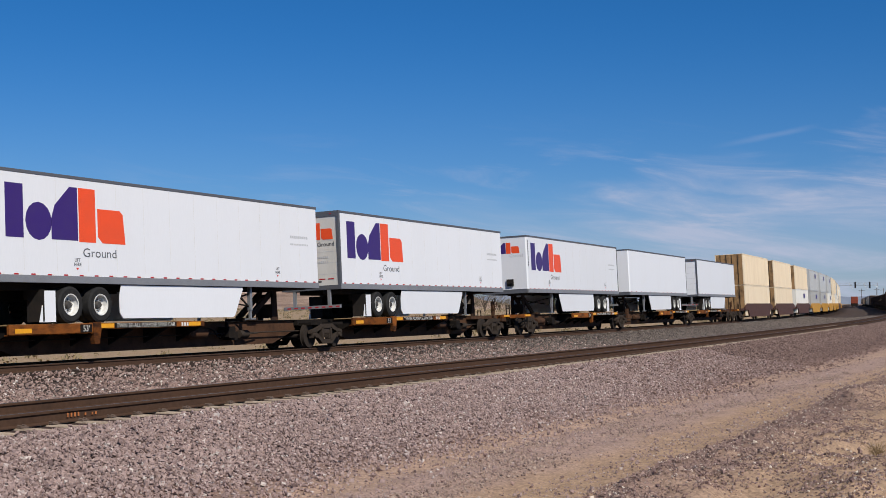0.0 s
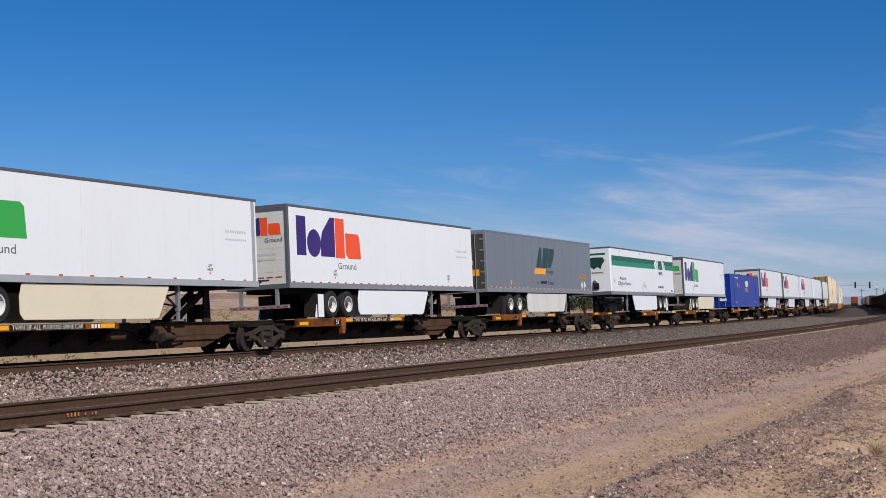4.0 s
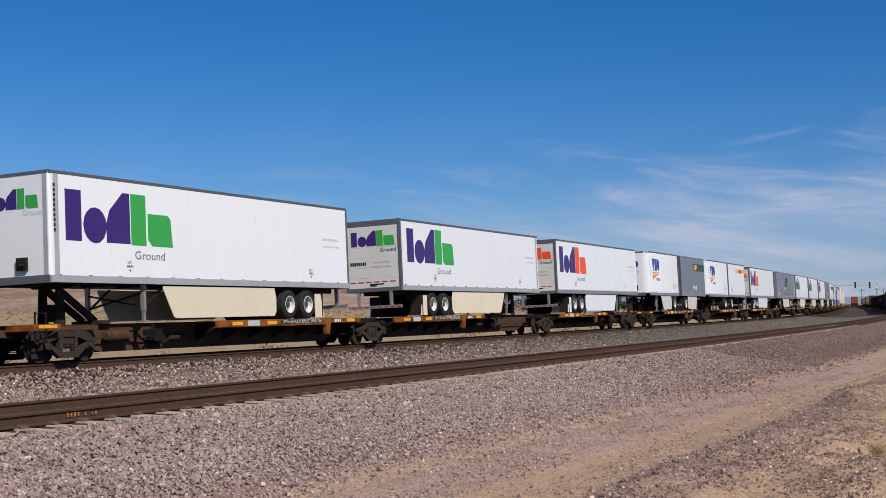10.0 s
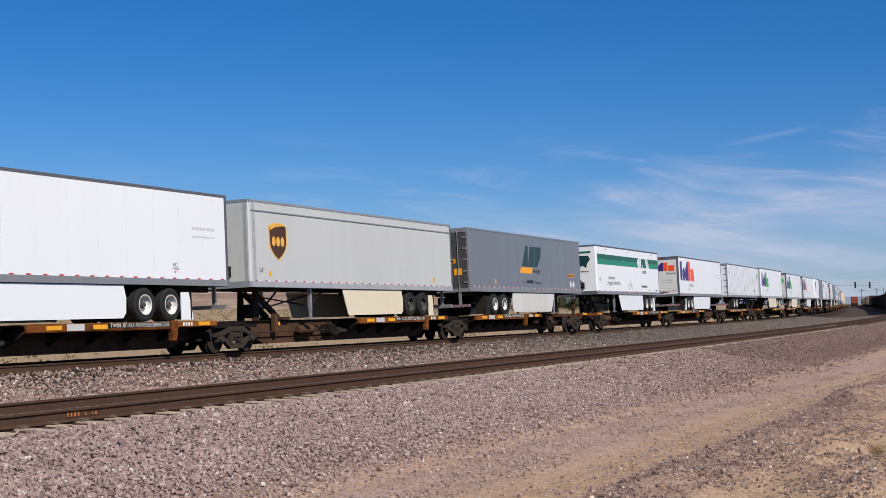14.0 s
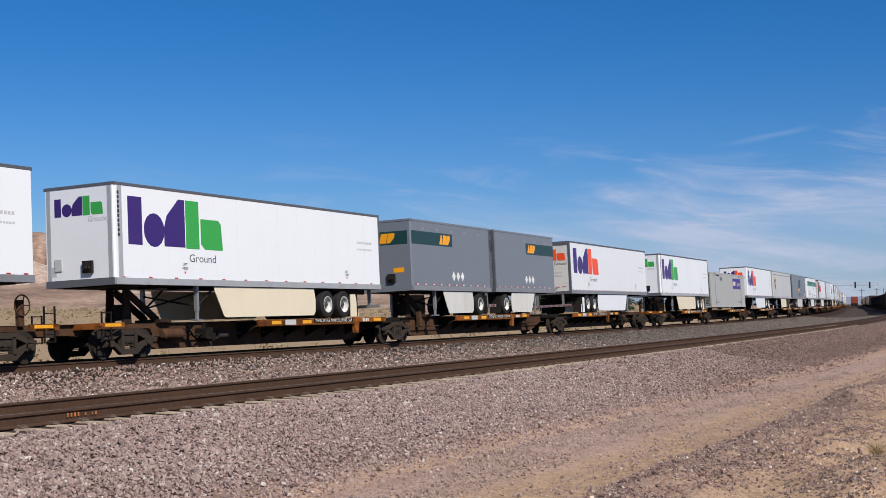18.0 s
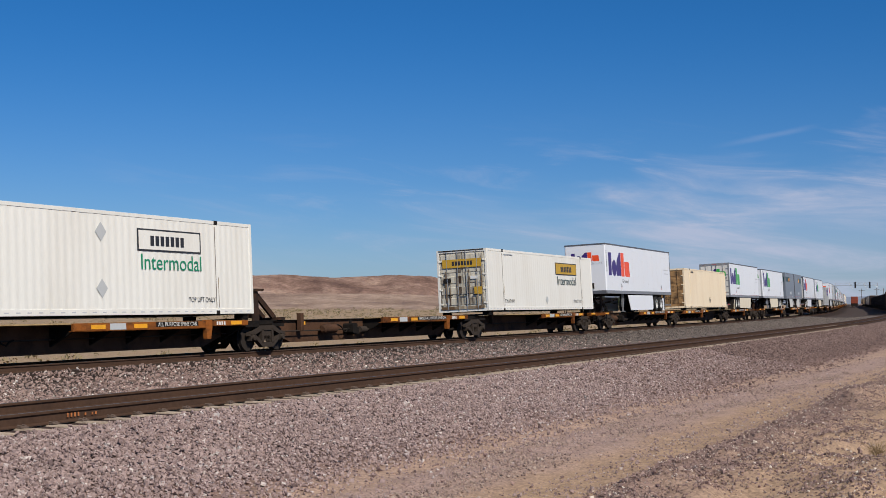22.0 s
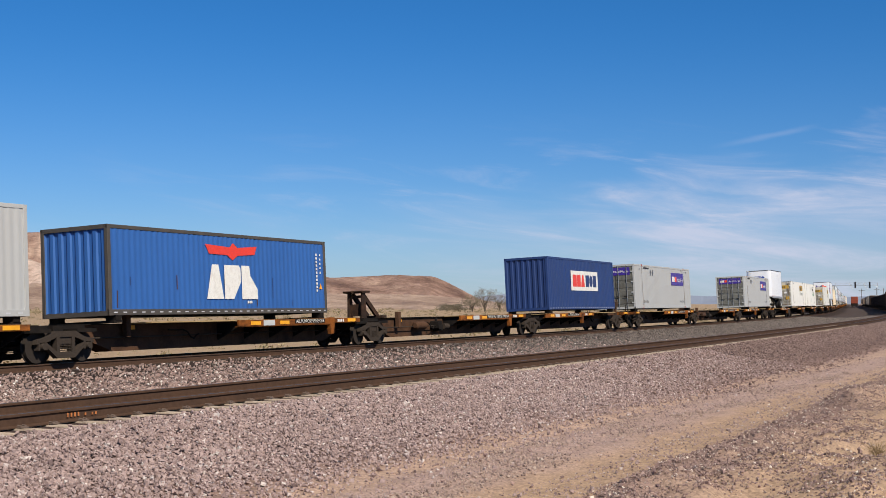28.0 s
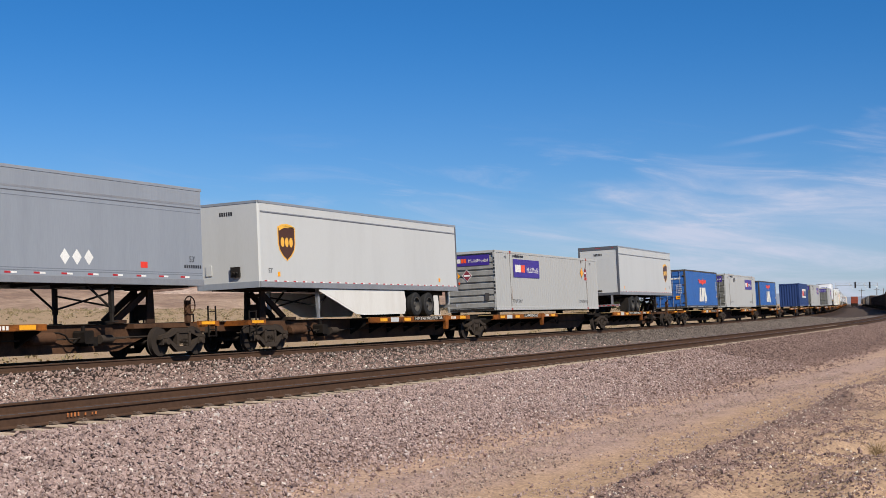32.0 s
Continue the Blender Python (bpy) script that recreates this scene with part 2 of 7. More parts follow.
GRIME = mat("grimy door panel", srgb(158, 124, 84), 0.6, stain=1.7, stain_amt=1.2, stain_rgb=srgb(48, 36, 29), streak=2, grain_amt=0.12, bump=0.004)
RUSTDOOR = mat("rust-stained white door", srgb(206, 200, 184), 0.6, stain=1.7, stain_amt=1.3, stain_rgb=srgb(58, 42, 30), streak=4.5, grain_amt=0.08, bump=0.003)
GREYDOOR = mat("stained grey container door", srgb(106, 106, 100), 0.6, stain=1.5, stain_amt=0.85, stain_rgb=srgb(58, 52, 46), streak=2.5, grain_amt=0.08, bump=0.003)
DOORGREY = mat("dark weathered door", srgb(74, 72, 72), 0.55, stain=1.4, stain_amt=0.6, stain_rgb=srgb(44, 40, 38), streak=2, bump=0.004)
BROWNFILM = mat("dark brown film", srgb(74, 42, 22), 0.4, bump=0.0, vary=0)
GOLD = mat("gold film", srgb(232, 176, 70), 0.35, bump=0.0, vary=0)
RUSTRED = mat("worn red casting paint", srgb(158, 62, 54), 0.6, stain=4, stain_amt=0.5, stain_rgb=srgb(92, 60, 50), bump=0.0)
REDFILM = mat("red film", srgb(222, 62, 48), 0.45, stain=4, stain_amt=0.3, stain_rgb=srgb(150, 60, 50), bump=0.0, vary=0)
YELLOWPANEL = mat("weathered yellow panel", srgb(196, 156, 52), 0.5, stain=3, stain_amt=0.4, stain_rgb=srgb(150, 110, 50), bump=0.0, vary=0)
WELLBROWN = mat("maroon well car paint", srgb(84, 56, 48), 0.7, stain=1.5, stain_amt=0.5, stain_rgb=srgb(66, 44, 40), bump=0.006)
WELLYELLOW = mat("yellow well car paint", srgb(196, 146, 60), 0.7, stain=1.5, stain_amt=0.4, stain_rgb=srgb(120, 84, 50), bump=0.006)
RAILSTEEL = mat("brown rail steel", (0.078, 0.044, 0.029), 0.85, 0.0, grain=14, stain=1.2, stain_amt=0.5, stain_rgb=(0.040, 0.027, 0.021), grain_amt=0.14, bump=0.004, gloss=0.12)
RAILTOP = mat("polished rail head", (0.10, 0.085, 0.075), 0.45, 0.5, grain=20, stain_amt=0.3, bump=0.0)
CONCRETE = mat("weathered concrete tie", srgb(190, 172, 152), 0.9, stain=5, stain_amt=0.8, stain_rgb=srgb(112, 90, 78), grain_amt=0.15, bump=0.006, vary=0.12)
CLIPSTEEL = mat("rusty clip steel", (0.15, 0.11, 0.09), 0.7, 0.2, bump=0.004, gloss=0.12)
CHALK = mat("orange marking paint", srgb(190, 116, 66), 0.7, stain=12, stain_amt=0.9, stain_rgb=srgb(90, 60, 44), bump=0.0)


# ---------------------------------------------------------------- mesh building
class Shape:
    """Collects boxes, prisms and tubes into one mesh."""

    def __init__(self):
        self.v, self.f = [], []

    def add(self, verts, faces):
        k = len(self.v)
        self.v += [tuple(p) for p in verts]
        self.f += [tuple(i + k for i in f) for f in faces]
        return self

    def box(self, x0, x1, y0, y1, z0, z1):
        return self.add([(x, y, z) for x in (x0, x1) for y in (y0, y1) for z in (z0, z1)],
                        [(0, 1, 3, 2), (4, 6, 7, 5), (0, 4, 5, 1), (2, 3, 7, 6), (0, 2, 6, 4), (1, 5, 7, 3)])

    def bbox(self, x0, x1, y0, y1, z0, z1, c=0.01):
        """A box with bevelled long edges along its longest side."""
        dx, dy, dz = x1 - x0, y1 - y0, z1 - z0
        if dx >= dy and dx >= dz:
            pts = [(y0 + c, z0), (y1 - c, z0), (y1, z0 + c), (y1, z1 - c), (y1 - c, z1), (y0 + c, z1), (y0, z1 - c), (y0, z0 + c)]
            return self.loft([[(x, a, b) for a, b in pts] for x in (x0, x1)])
        if dy >= dz:
            pts = [(x0 + c, z0), (x1 - c, z0), (x1, z0 + c), (x1, z1 - c), (x1 - c, z1), (x0 + c, z1), (x0, z1 - c), (x0, z0 + c)]
            return self.loft([[(a, y, b) for a, b in pts] for y in (y0, y1)])
        pts = [(x0 + c, y0), (x1 - c, y0), (x1, y0 + c), (x1, y1 - c), (x1 - c, y1), (x0 + c, y1), (x0, y1 - c), (x0, y0 + c)]
        return self.loft([[(a, b, z) for a, b in pts] for z in (z0, z1)])

    def loft(self, rings, caps=True):
        n, k = len(rings[0]), len(self.v)
        self.v += [tuple(p) for r in rings for p in r]
        for j in range(len(rings) - 1):
            for i in range(n):
                a, b = k + j * n + i, k + j * n + (i + 1) % n
                self.f.append((a, b, b + n, a + n))
        if caps:
            self.f.append(tuple(range(k + n - 1, k - 1, -1)))
            self.f.append(tuple(k + (len(rings) - 1) * n + i for i in range(n)))
        return self

    def prism(self, pts, y0, y1):
        """Outline in x and z, drawn out along y."""
        return self.loft([[(a, y, b) for a, b in pts] for y in (y0, y1)])

    def tube(self, p, q, r, n=8):
        p, q = Vector(p), Vector(q)
        d = (q - p).normalized()
        u = d.orthogonal().normalized()
        w = d.cross(u)
        return self.loft([[c + (u * math.cos(6.28319 * i / n) + w * math.sin(6.28319 * i / n)) * r for i in range(n)] for c in (p, q)])

    def turned(self, prof, c, n=24):
        """A body turned about the y direction: prof holds (y, radius)."""
        rings = [[(c[0] + r * math.cos(6.28319 * i / n), c[1] + y, c[2] + r * math.sin(6.28319 * i / n)) for i in range(n)] for y, r in prof]
        return self.loft(rings)

    def beam(self, p, q, w, h):
        """A square bar from p to q, w across and h deep."""
        p, q = Vector(p), Vector(q)
        d = (q - p).normalized()
        side = Vector((0, 1, 0)) if abs(d.y) < 0.9 else Vector((1, 0, 0))
        up = d.cross(side).normalized()
        side = up.cross(d)
        return self.loft([[c + side * a * w / 2 + up * b * h / 2 for a, b in ((-1, -1), (1, -1), (1, 1), (-1, 1))] for c in (p, q)])

    def mesh(self, name, material):
        me = bpy.data.meshes.new(name)
        bm = bmesh.new()
        vs = [bm.verts.new(p) for p in self.v]
        for f in self.f:
            try:
                bm.faces.new([vs[i] for i in f])
            except ValueError:
                pass
        bmesh.ops.recalc_face_normals(bm, faces=bm.faces)
        for f in bm.faces:
            f.smooth = True
        bm.to_mesh(me)
        bm.free()
        me.set_sharp_from_angle(angle=radians(32))
        me.materials.append(material)
        return me


def part(name, shape, material, parent, label=""):
    """One mesh object under a thing or a part."""
    ob = new(name, shape.mesh(name, material) if isinstance(shape, Shape) else shape)
    ob.parent = parent
    if label:
        ob["label"] = label
    return ob


def shared(name, me, parent, m=None, label=""):
    """A part on a mesh that other parts share."""
    ob = new(name, me)
    ob.parent = parent
    if m is not None:
        ob.matrix_basis = m
    if label:
        ob["label"] = label
    return ob


FONTS = {}


def text_shape(body, height, depth=0.0, slant=0.0, stretch=1.0):
    """Letters as flat faces in x and z, starting at 0, 0, turned to -y."""
    key = body
    if key not in FONTS:
        cu = bpy.data.curves.new("letters", "FONT")
        cu.body = body
        cu.resolution_u = 3
        ob = bpy.data.objects.new("letters", cu)
        scene.collection.objects.link(ob)
        dg = bpy.context.evaluated_depsgraph_get()
        me = bpy.data.meshes.new_from_object(ob.evaluated_get(dg))
        FONTS[key] = ([tuple(v.co) for v in me.vertices], [tuple(p.vertices) for p in me.polygons])
        bpy.data.objects.remove(ob)
        bpy.data.meshes.remove(me)
        bpy.data.curves.remove(cu)
    vs, fs = FONTS[key]
    k = height / 0.69
    return [((x + slant * y) * k * stretch, 0.0, y * k) for x, y, _ in vs], fs


def rail_truck(length=1.78):
    """A two-axle freight truck, origin on the rail between its axles."""
    t = tagged(new("rail_truck"), "dark cast-iron freight railcar truck with four steel wheels and coil springs", "railcar truck", "railcar trucks")
    wheel = Shape().turned([(-0.065, 0.30), (-0.065, 0.425), (0.045, 0.435), (0.05, 0.465), (0.07, 0.465), (0.07, 0.36), (0.03, 0.33), (0.02, 0.16), (0.06, 0.13), (0.06, 0.02), (-0.09, 0.02), (-0.09, 0.11), (-0.03, 0.15), (-0.02, 0.27)], (0, 0, 0), 28).mesh("wheel", WHEELIRON)
    cap = Shape().turned([(-0.20, 0.03), (-0.20, 0.085), (-0.14, 0.10), (0.0, 0.10)], (0, 0, 0), 14).mesh("bearing_cap", TRUCKIRON)
    h = length / 2
    for sx in (-1, 1):
        part("axle", Shape().tube((sx * h, -0.9, 0.43), (sx * h, 0.9, 0.43), 0.075, 10), WHEELIRON, t)
        for sy in (-1, 1):
            shared("wheel", wheel, t, pose(sx * h, sy * 0.76, 0.425, 0, 0, 0 if sy < 0 else 180))
            shared("bearing_cap", cap, t, pose(sx * h, sy * 0.93, 0.43, 0, 0, 0 if sy < 0 else 180))
    for sy in (-1, 1):
        y0, y1 = sy * 0.90, sy * 1.06
        f = Shape()
        # top chord, lower chord, columns and pedestal jaws
        f.prism([(-h - 0.24, 0.50), (-h - 0.20, 0.62), (-h + 0.15, 0.68), (-0.40, 0.84), (0.40, 0.84), (h - 0.15, 0.68), (h + 0.20, 0.62), (h + 0.24, 0.50), (h + 0.1, 0.53), (h - 0.2, 0.56), (0.34, 0.68), (-0.34, 0.68), (-h + 0.2, 0.56), (-h - 0.1, 0.53)], y0, y1)
        f.prism([(-h + 0.08, 0.58), (-0.32, 0.27), (0.32, 0.27), (h - 0.08, 0.58), (h - 0.10, 0.44), (0.34, 0.11), (-0.34, 0.11), (-h + 0.10, 0.44)], y0, y1)
        for sx in (-1, 1):
            f.box(sx * 0.30 - 0.055, sx * 0.30 + 0.055, y0, y1, 0.24, 0.72)
            f.box(sx * h - 0.17, sx * h - 0.11, y0, y1, 0.34, 0.56)
            f.box(sx * h + 0.11, sx * h + 0.17, y0, y1, 0.34, 0.54)
        part("side_frame", f, TRUCKIRON, t)
        sp = Shape()
        for x in (-0.17, 0.0, 0.17):
            for k in range(6):
                sp.tube((x, sy * 0.985, 0.265 + k * 0.042), (x, sy * 0.985, 0.285 + k * 0.042), 0.072, 8)
        tagged(part("spring_group", sp, TRUCKIRON, t), kind="stuff")
        part("brake_shoe", Shape().prism([(-h + 0.47, 0.3), (-h + 0.55, 0.3), (-h + 0.55, 0.6), (-h + 0.49, 0.6)], sy * 0.72, sy * 0.84), TRUCKIRON, t)
    part("bolster", Shape().box(-0.24, 0.24, -1.02, 1.02, 0.50, 0.70).box(-0.3, 0.3, -0.3, 0.3, 0.70, 0.82), TRUCKIRON, t)
    return t


def trailer_hitch(t, x, d):
    """A raised trailer hitch: two plate legs at x, top plates and struts whose feet lie at x - d."""
    g = 1.0 if d > 0 else -1.0
    h = part("trailer_hitch", Shape().box(x - 0.05, x + 0.05, -0.27, 0.27, 1.12, 1.60).box(x - 0.08, x + 0.08, -0.27, 0.27, 1.84, 1.95), HITCHIRON, t, "dark brown raised trailer hitch")
    for sy in (-1, 1):
        part("hitch_leg", Shape().prism([(x - 0.22, 1.03), (x + 0.17, 1.03), (x + 0.12, 2.05), (x - 0.14, 2.05)], *sorted((sy * 0.27, sy * 0.34))), HITCHIRON, h)
        part("hitch_plate", Shape().prism([(x - 0.38, 2.10), (x - 0.30, 2.045), (x + 0.32, 2.045), (x + 0.42, 2.09), (x + 0.36, 2.13), (x - 0.32, 2.13)], *sorted((sy * 0.06, sy * 0.42))), HITCHIRON, h)
        part("hitch_strut", Shape().beam((x - 0.1 * g, sy * 0.22, 1.98), (x - d * 0.82, sy * 0.22, 1.10), 0.09, 0.20), HITCHIRON, h)
    part("hitch_foot", Shape().box(*sorted((x - d * 0.72, x - d)), -0.5, 0.5, 1.03, 1.13), HITCHIRON, h)
    return h


def spine_platform(length, deck, hitches, ends, mark="", pedestals=(), stepped=False):
    """One unit of an articulated spine car, origin on the rail at its middle. deck: stretches (x0, x1) of side deck; hitches: (x, lean); ends: 'C' where a coupler end is."""
    t = tagged(new("spine_car"), "rusty orange-edged articulated spine railcar unit with side decks", "railcar", "spine car units")
    L = length / 2
    a, b = -L + 0.25, L - 0.25
    ca, cb = -L + (3.4 if ends[0] == "C" else 1.5), L - (3.4 if ends[1] == "C" else 1.5)
    sill = [(a, 0.72), (a, 1.0), (b, 1.0), (b, 0.72), (cb + 0.3, 0.68), (cb - 1.2, 0.22), (ca + 1.2, 0.22), (ca - 0.3, 0.68)]
    part("centre_sill", Shape().prism(sill, -0.33, 0.33), RUSTBROWN, t)
    part("sill_cap", Shape().bbox(a, b, -0.42, 0.42, 1.003, 1.028, 0.004), BLACKCAR, t)
    br = Shape().prism([(-0.05, 0.98), (0.05, 0.98), (0.05, 0.52), (-0.05, 0.52)], -0.34, 0.34)
    bracket = Shape().loft([[(x, -0.33, 0.42), (x, -0.33, 0.96), (x, -1.18, 0.96), (x, -1.18, 0.82)] for x in (-0.04, 0.04)]).mesh("bracket", BLACKCAR)
    for x0, x1 in deck:
        for sy in (-1, 1):
            y0, y1 = sorted((sy * 0.46, sy * 1.24))
            part("deck_plate", Shape().box(x0, x1, y0, y1, 1.004, 1.034), DECKWOOD, t, "worn tan deck plate")
            e0, e1 = sorted((sy * 1.21, sy * 1.29))
            xm = x0 + (0.40 if stepped else 0.74) * (x1 - x0)
            low = 0.74 if stepped else 0.80
            part("edge_beam", Shape().box(x0, xm, e0, e1, low, 1.03).box(x0, xm, min(e0, sy * 1.12), max(e1, sy * 1.12), low, low + 0.03), RUSTORANGE, t, "rusty orange edge beam")
            part("edge_beam", Shape().box(xm + 0.01, x1, e0, e1, 0.86, 1.03).box(xm + 0.01, x1, min(e0, sy * 1.12), max(e1, sy * 1.12), 0.86, 0.88), RUSTORANGE, t, "rusty orange edge beam")
            part("stake_pocket", Shape().prism([(xm - 0.17, 1.06), (xm + 0.17, 1.06), (xm + 0.17, 0.85), (xm + 0.08, 0.46), (xm - 0.12, 0.46), (xm - 0.17, 0.85)], sy * 1.16, sy * 1.305), RUSTORANGE, t)
            n = max(2, int((x1 - x0) / 1.45))
            for i in range(n + 1):
                x = x0 + 0.15 + (x1 - x0 - 0.3) * i / n
                if sy < 0:
                    shared("bracket", bracket, t, pose(x, 0, 0))
            f = sy * 1.2935
            if sy > 0:
                continue
            for u in (0.06, 0.45, 0.94) if stepped else (0.12, 0.34, 0.92):
                x = x0 + u * (x1 - x0)
                h0 = 0.89 if x > xm else low + 0.06
                part("yellow_reflector", Shape().box(x - 0.30, x + 0.30, *sorted((f, f + sy * 0.005)), h0, h0 + 0.12), YELLOW, t)
            if not stepped and mark:
                x = x0 + 0.22 * (x1 - x0)
                part("pale_patch", Shape().box(x - 0.35, x + 0.35, *sorted((f, f + sy * 0.004)), 0.83, 1.01), LIGHTGREY, t)
            if mark:
                c = x0 + (0.66 if stepped else 0.55) * (x1 - x0)
                vs, fs = text_shape(mark, 0.12)
                w = max(v[0] for v in vs)
                k = min(1.0, 0.34 * (x1 - x0) / w)
                part("mark_board", Shape().box(c - w * k / 2 - 0.08, c + w * k / 2 + 0.08, *sorted((f, f + sy * 0.004)), 0.875, 1.02), BLACKCAR, t)
                tagged(part("stencil", Shape().add([((v[0] - w / 2) * k + c, f + sy * 0.007, v[2] + 0.89) for v in vs], fs), INKWHITE, t), kind="stuff")
                if stepped:
                    c = xm - 0.45
                    part("mark_board", Shape().box(c - 0.24, c + 0.24, *sorted((f, f + sy * 0.004)), 0.78, 1.0), BLACKCAR, t)
                    vs, fs = text_shape("53'", 0.16)
                    w = max(v[0] for v in vs)
                    tagged(part("stencil", Shape().add([(v[0] - w / 2 + c, f + sy * 0.007, v[2] + 0.81) for v in vs], fs), INKWHITE, t), kind="stuff")
                # unreadable car number
                bars, n0 = Shape(), x0 + (0.86 if stepped else 0.79) * (x1 - x0)
                for i in range(4):
                    bars.box(n0 + i * 0.13, n0 + i * 0.13 + 0.085, *sorted((f, f + sy * 0.004)), 0.89, 1.0)
                tagged(part("number_marking", bars, INKWHITE, t), kind="stuff")
    for i, e in enumerate(ends):
        sx = -1 if i == 0 else 1
        x = sx * L
        if e == "C":
            part("end_platform", Shape().box(*sorted((x - sx * 4.2, x - sx * 0.9)), -0.62, 0.62, 0.86, 1.0), RUSTBROWN, t)
            part("end_beam", Shape().box(*sorted((x - sx * 1.0, x - sx * 0.82)), -1.3, 1.3, 0.86, 1.03).box(*sorted((x - sx * 1.0, x - sx * 1.9)), -1.29, -1.22, 0.9, 1.03).box(*sorted((x - sx * 1.0, x - sx * 1.9)), 1.22, 1.29, 0.9, 1.03), RUSTORANGE, t)
            for sy in (-1, 1):
                part("yellow_reflector", Shape().box(*sorted((x - sx * 1.05, x - sx * 1.75)), *sorted((sy * 1.292, sy * 1.298)), 0.92, 1.01), YELLOW, t)
                lad = Shape()
                for xx in (x - sx * 0.95, x - sx * 1.35):
                    lad.box(xx - 0.02, xx + 0.02, *sorted((sy * 1.24, sy * 1.28)), 0.52, 1.5 if sx > 0 else 1.35)
                for k in range(3):
                    lad.box(*sorted((x - sx * 0.95, x - sx * 1.35)), *sorted((sy * 1.245, sy * 1.275)), 0.54 + k * 0.2, 0.57 + k * 0.2)
                lad.box(*sorted((x - sx * 0.95, x - sx * 1.35)), *sorted((sy * 1.245, sy * 1.275)), 1.3, 1.33)
                part("ladder", lad, BLACKCAR, t)
            part("coupler", Shape().box(*sorted((x + sx * 0.02, x - sx * 1.0)), -0.12, 0.12, 0.72, 0.92).box(*sorted((x + sx * 0.0, x - sx * 0.3)), -0.2, 0.2, 0.68, 0.98), TRUCKIRON, t)
            if sx > 0:
                wheel = Shape()
                for k in range(16):
                    p0, p1 = 6.28319 * k / 16, 6.28319 * (k + 1) / 16
                    wheel.tube((x - 1.6 + 0.28 * math.cos(p0), -0.75, 1.55 + 0.28 * math.sin(p0)), (x - 1.6 + 0.28 * math.cos(p1), -0.75, 1.55 + 0.28 * math.sin(p1)), 0.02, 5)
                for k in range(5):
                    p0 = 6.28319 * k / 5
                    wheel.tube((x - 1.6, -0.75, 1.55), (x - 1.6 + 0.28 * math.cos(p0), -0.75, 1.55 + 0.28 * math.sin(p0)), 0.015, 5)
                wheel.box(x - 1.7, x - 1.5, -0.72, -0.6, 1.0, 1.7)
                part("brake_wheel", wheel, RUSTBROWN, t)
        else:
            part("joint_casting", Shape().box(*sorted((x, x - sx * 1.3)), -0.5, 0.5, 0.82, 1.0).box(*sorted((x - sx * 0.4, x - sx * 1.2)), -1.0, 1.0, 0.80, 0.90), BLACKCAR, t)
    for x in pedestals:
        part("container_pedestal", Shape().box(x - 0.18, x + 0.18, -1.2, 1.2, 1.029, 1.10).box(x - 0.12, x + 0.12, -1.22, -0.85, 1.10, 1.238).box(x - 0.12, x + 0.12, 0.85, 1.22, 1.10, 1.238), BLACKCAR, t)
    for x, d in hitches:
        trailer_hitch(t, x, d)
    tk = Shape()
    xt = (deck[0][1] + 0.5) if deck and deck[0][1] < L - 3 else (-L + 5.0)
    tk.loft([[(x, -0.62 + r * math.cos(6.28319 * i / 12), 0.66 + r * math.sin(6.28319 * i / 12)) for i in range(12)] for x, r in ((xt - 0.5, 0.10), (xt - 0.42, 0.17), (xt + 0.42, 0.17), (xt + 0.5, 0.10))])
    if not pedestals or stepped:
        part("air_tank", tk, RUSTBROWN, t, "small brown air tank")
    pipe = Shape().tube((a + 1, -0.52, 0.62), (b - 1, -0.52, 0.62), 0.022, 6)
    part("brake_pipe", pipe, TRUCKIRON, t)
    # brake gear slung on the sill's side; container units carry a drooping hose alone
    xg = xt + 1.9 if xt + 3.4 < L - 2 else xt - 2.2
    if not pedestals:
        valve = Shape().bbox(xg - 0.35, xg + 0.05, -0.78, -0.36, 0.46, 0.84, 0.05).box(xg - 0.12, xg + 0.30, -0.70, -0.40, 0.40, 0.66).tube((xg - 0.2, -0.60, 0.84), (xg - 0.2, -0.60, 0.98), 0.06, 8)
        part("brake_valve", valve, BLACKCAR, t)
        cyl = Shape().tube((xg + 0.45, -0.62, 0.58), (xg + 0.95, -0.62, 0.58), 0.13, 12).tube((xg + 0.95, -0.62, 0.58), (xg + 1.05, -0.62, 0.58), 0.07, 10).tube((xg + 1.05, -0.62, 0.58), (xg + 1.7, -0.56, 0.60), 0.025, 6)
        part("brake_cylinder", cyl, TRUCKIRON, t)
    hose = Shape()
    run = [(xg - 1.9, -0.60, 0.80), (xg - 1.2, -0.62, 0.79), (xg - 0.95, -0.62, 0.72), (xg - 0.80, -0.62, 0.56), (xg - 0.62, -0.62, 0.50), (xg - 0.50, -0.62, 0.60), (xg - 0.36, -0.62, 0.64)]
    for p0, p1 in zip(run[:-1], run[1:]):
        hose.tube(p0, p1, 0.026, 7)
    part("air_hose", hose, BLACKCAR, t)
    if deck and ends[0] != "C" and len(deck) == 1 and deck[0][0] > -L + 4:
        xp = -L + 3.1
        part("guide_post", Shape().bbox(xp - 0.10, xp + 0.10, -0.62, -0.42, 0.62, 1.26, 0.02), RUSTBROWN, t)
        part("yellow_reflector", Shape().box(xp + 0.14, xp + 0.50, -0.428, -0.420, 0.84, 0.96), YELLOW, t)
    if pedestals and deck:
        x0, x1 = deck[0]
        s0, s1 = (-L + 3.4, x0 - 0.02) if x0 > -L + 4 else (x1 + 0.02, L - 3.4)
        for sy in (-1, 1):
            part("deck_plate", Shape().box(s0, s1, *sorted((sy * 0.46, sy * 1.20)), 1.004, 1.040), DECKWOOD, t, "worn tan deck plate")
    return t


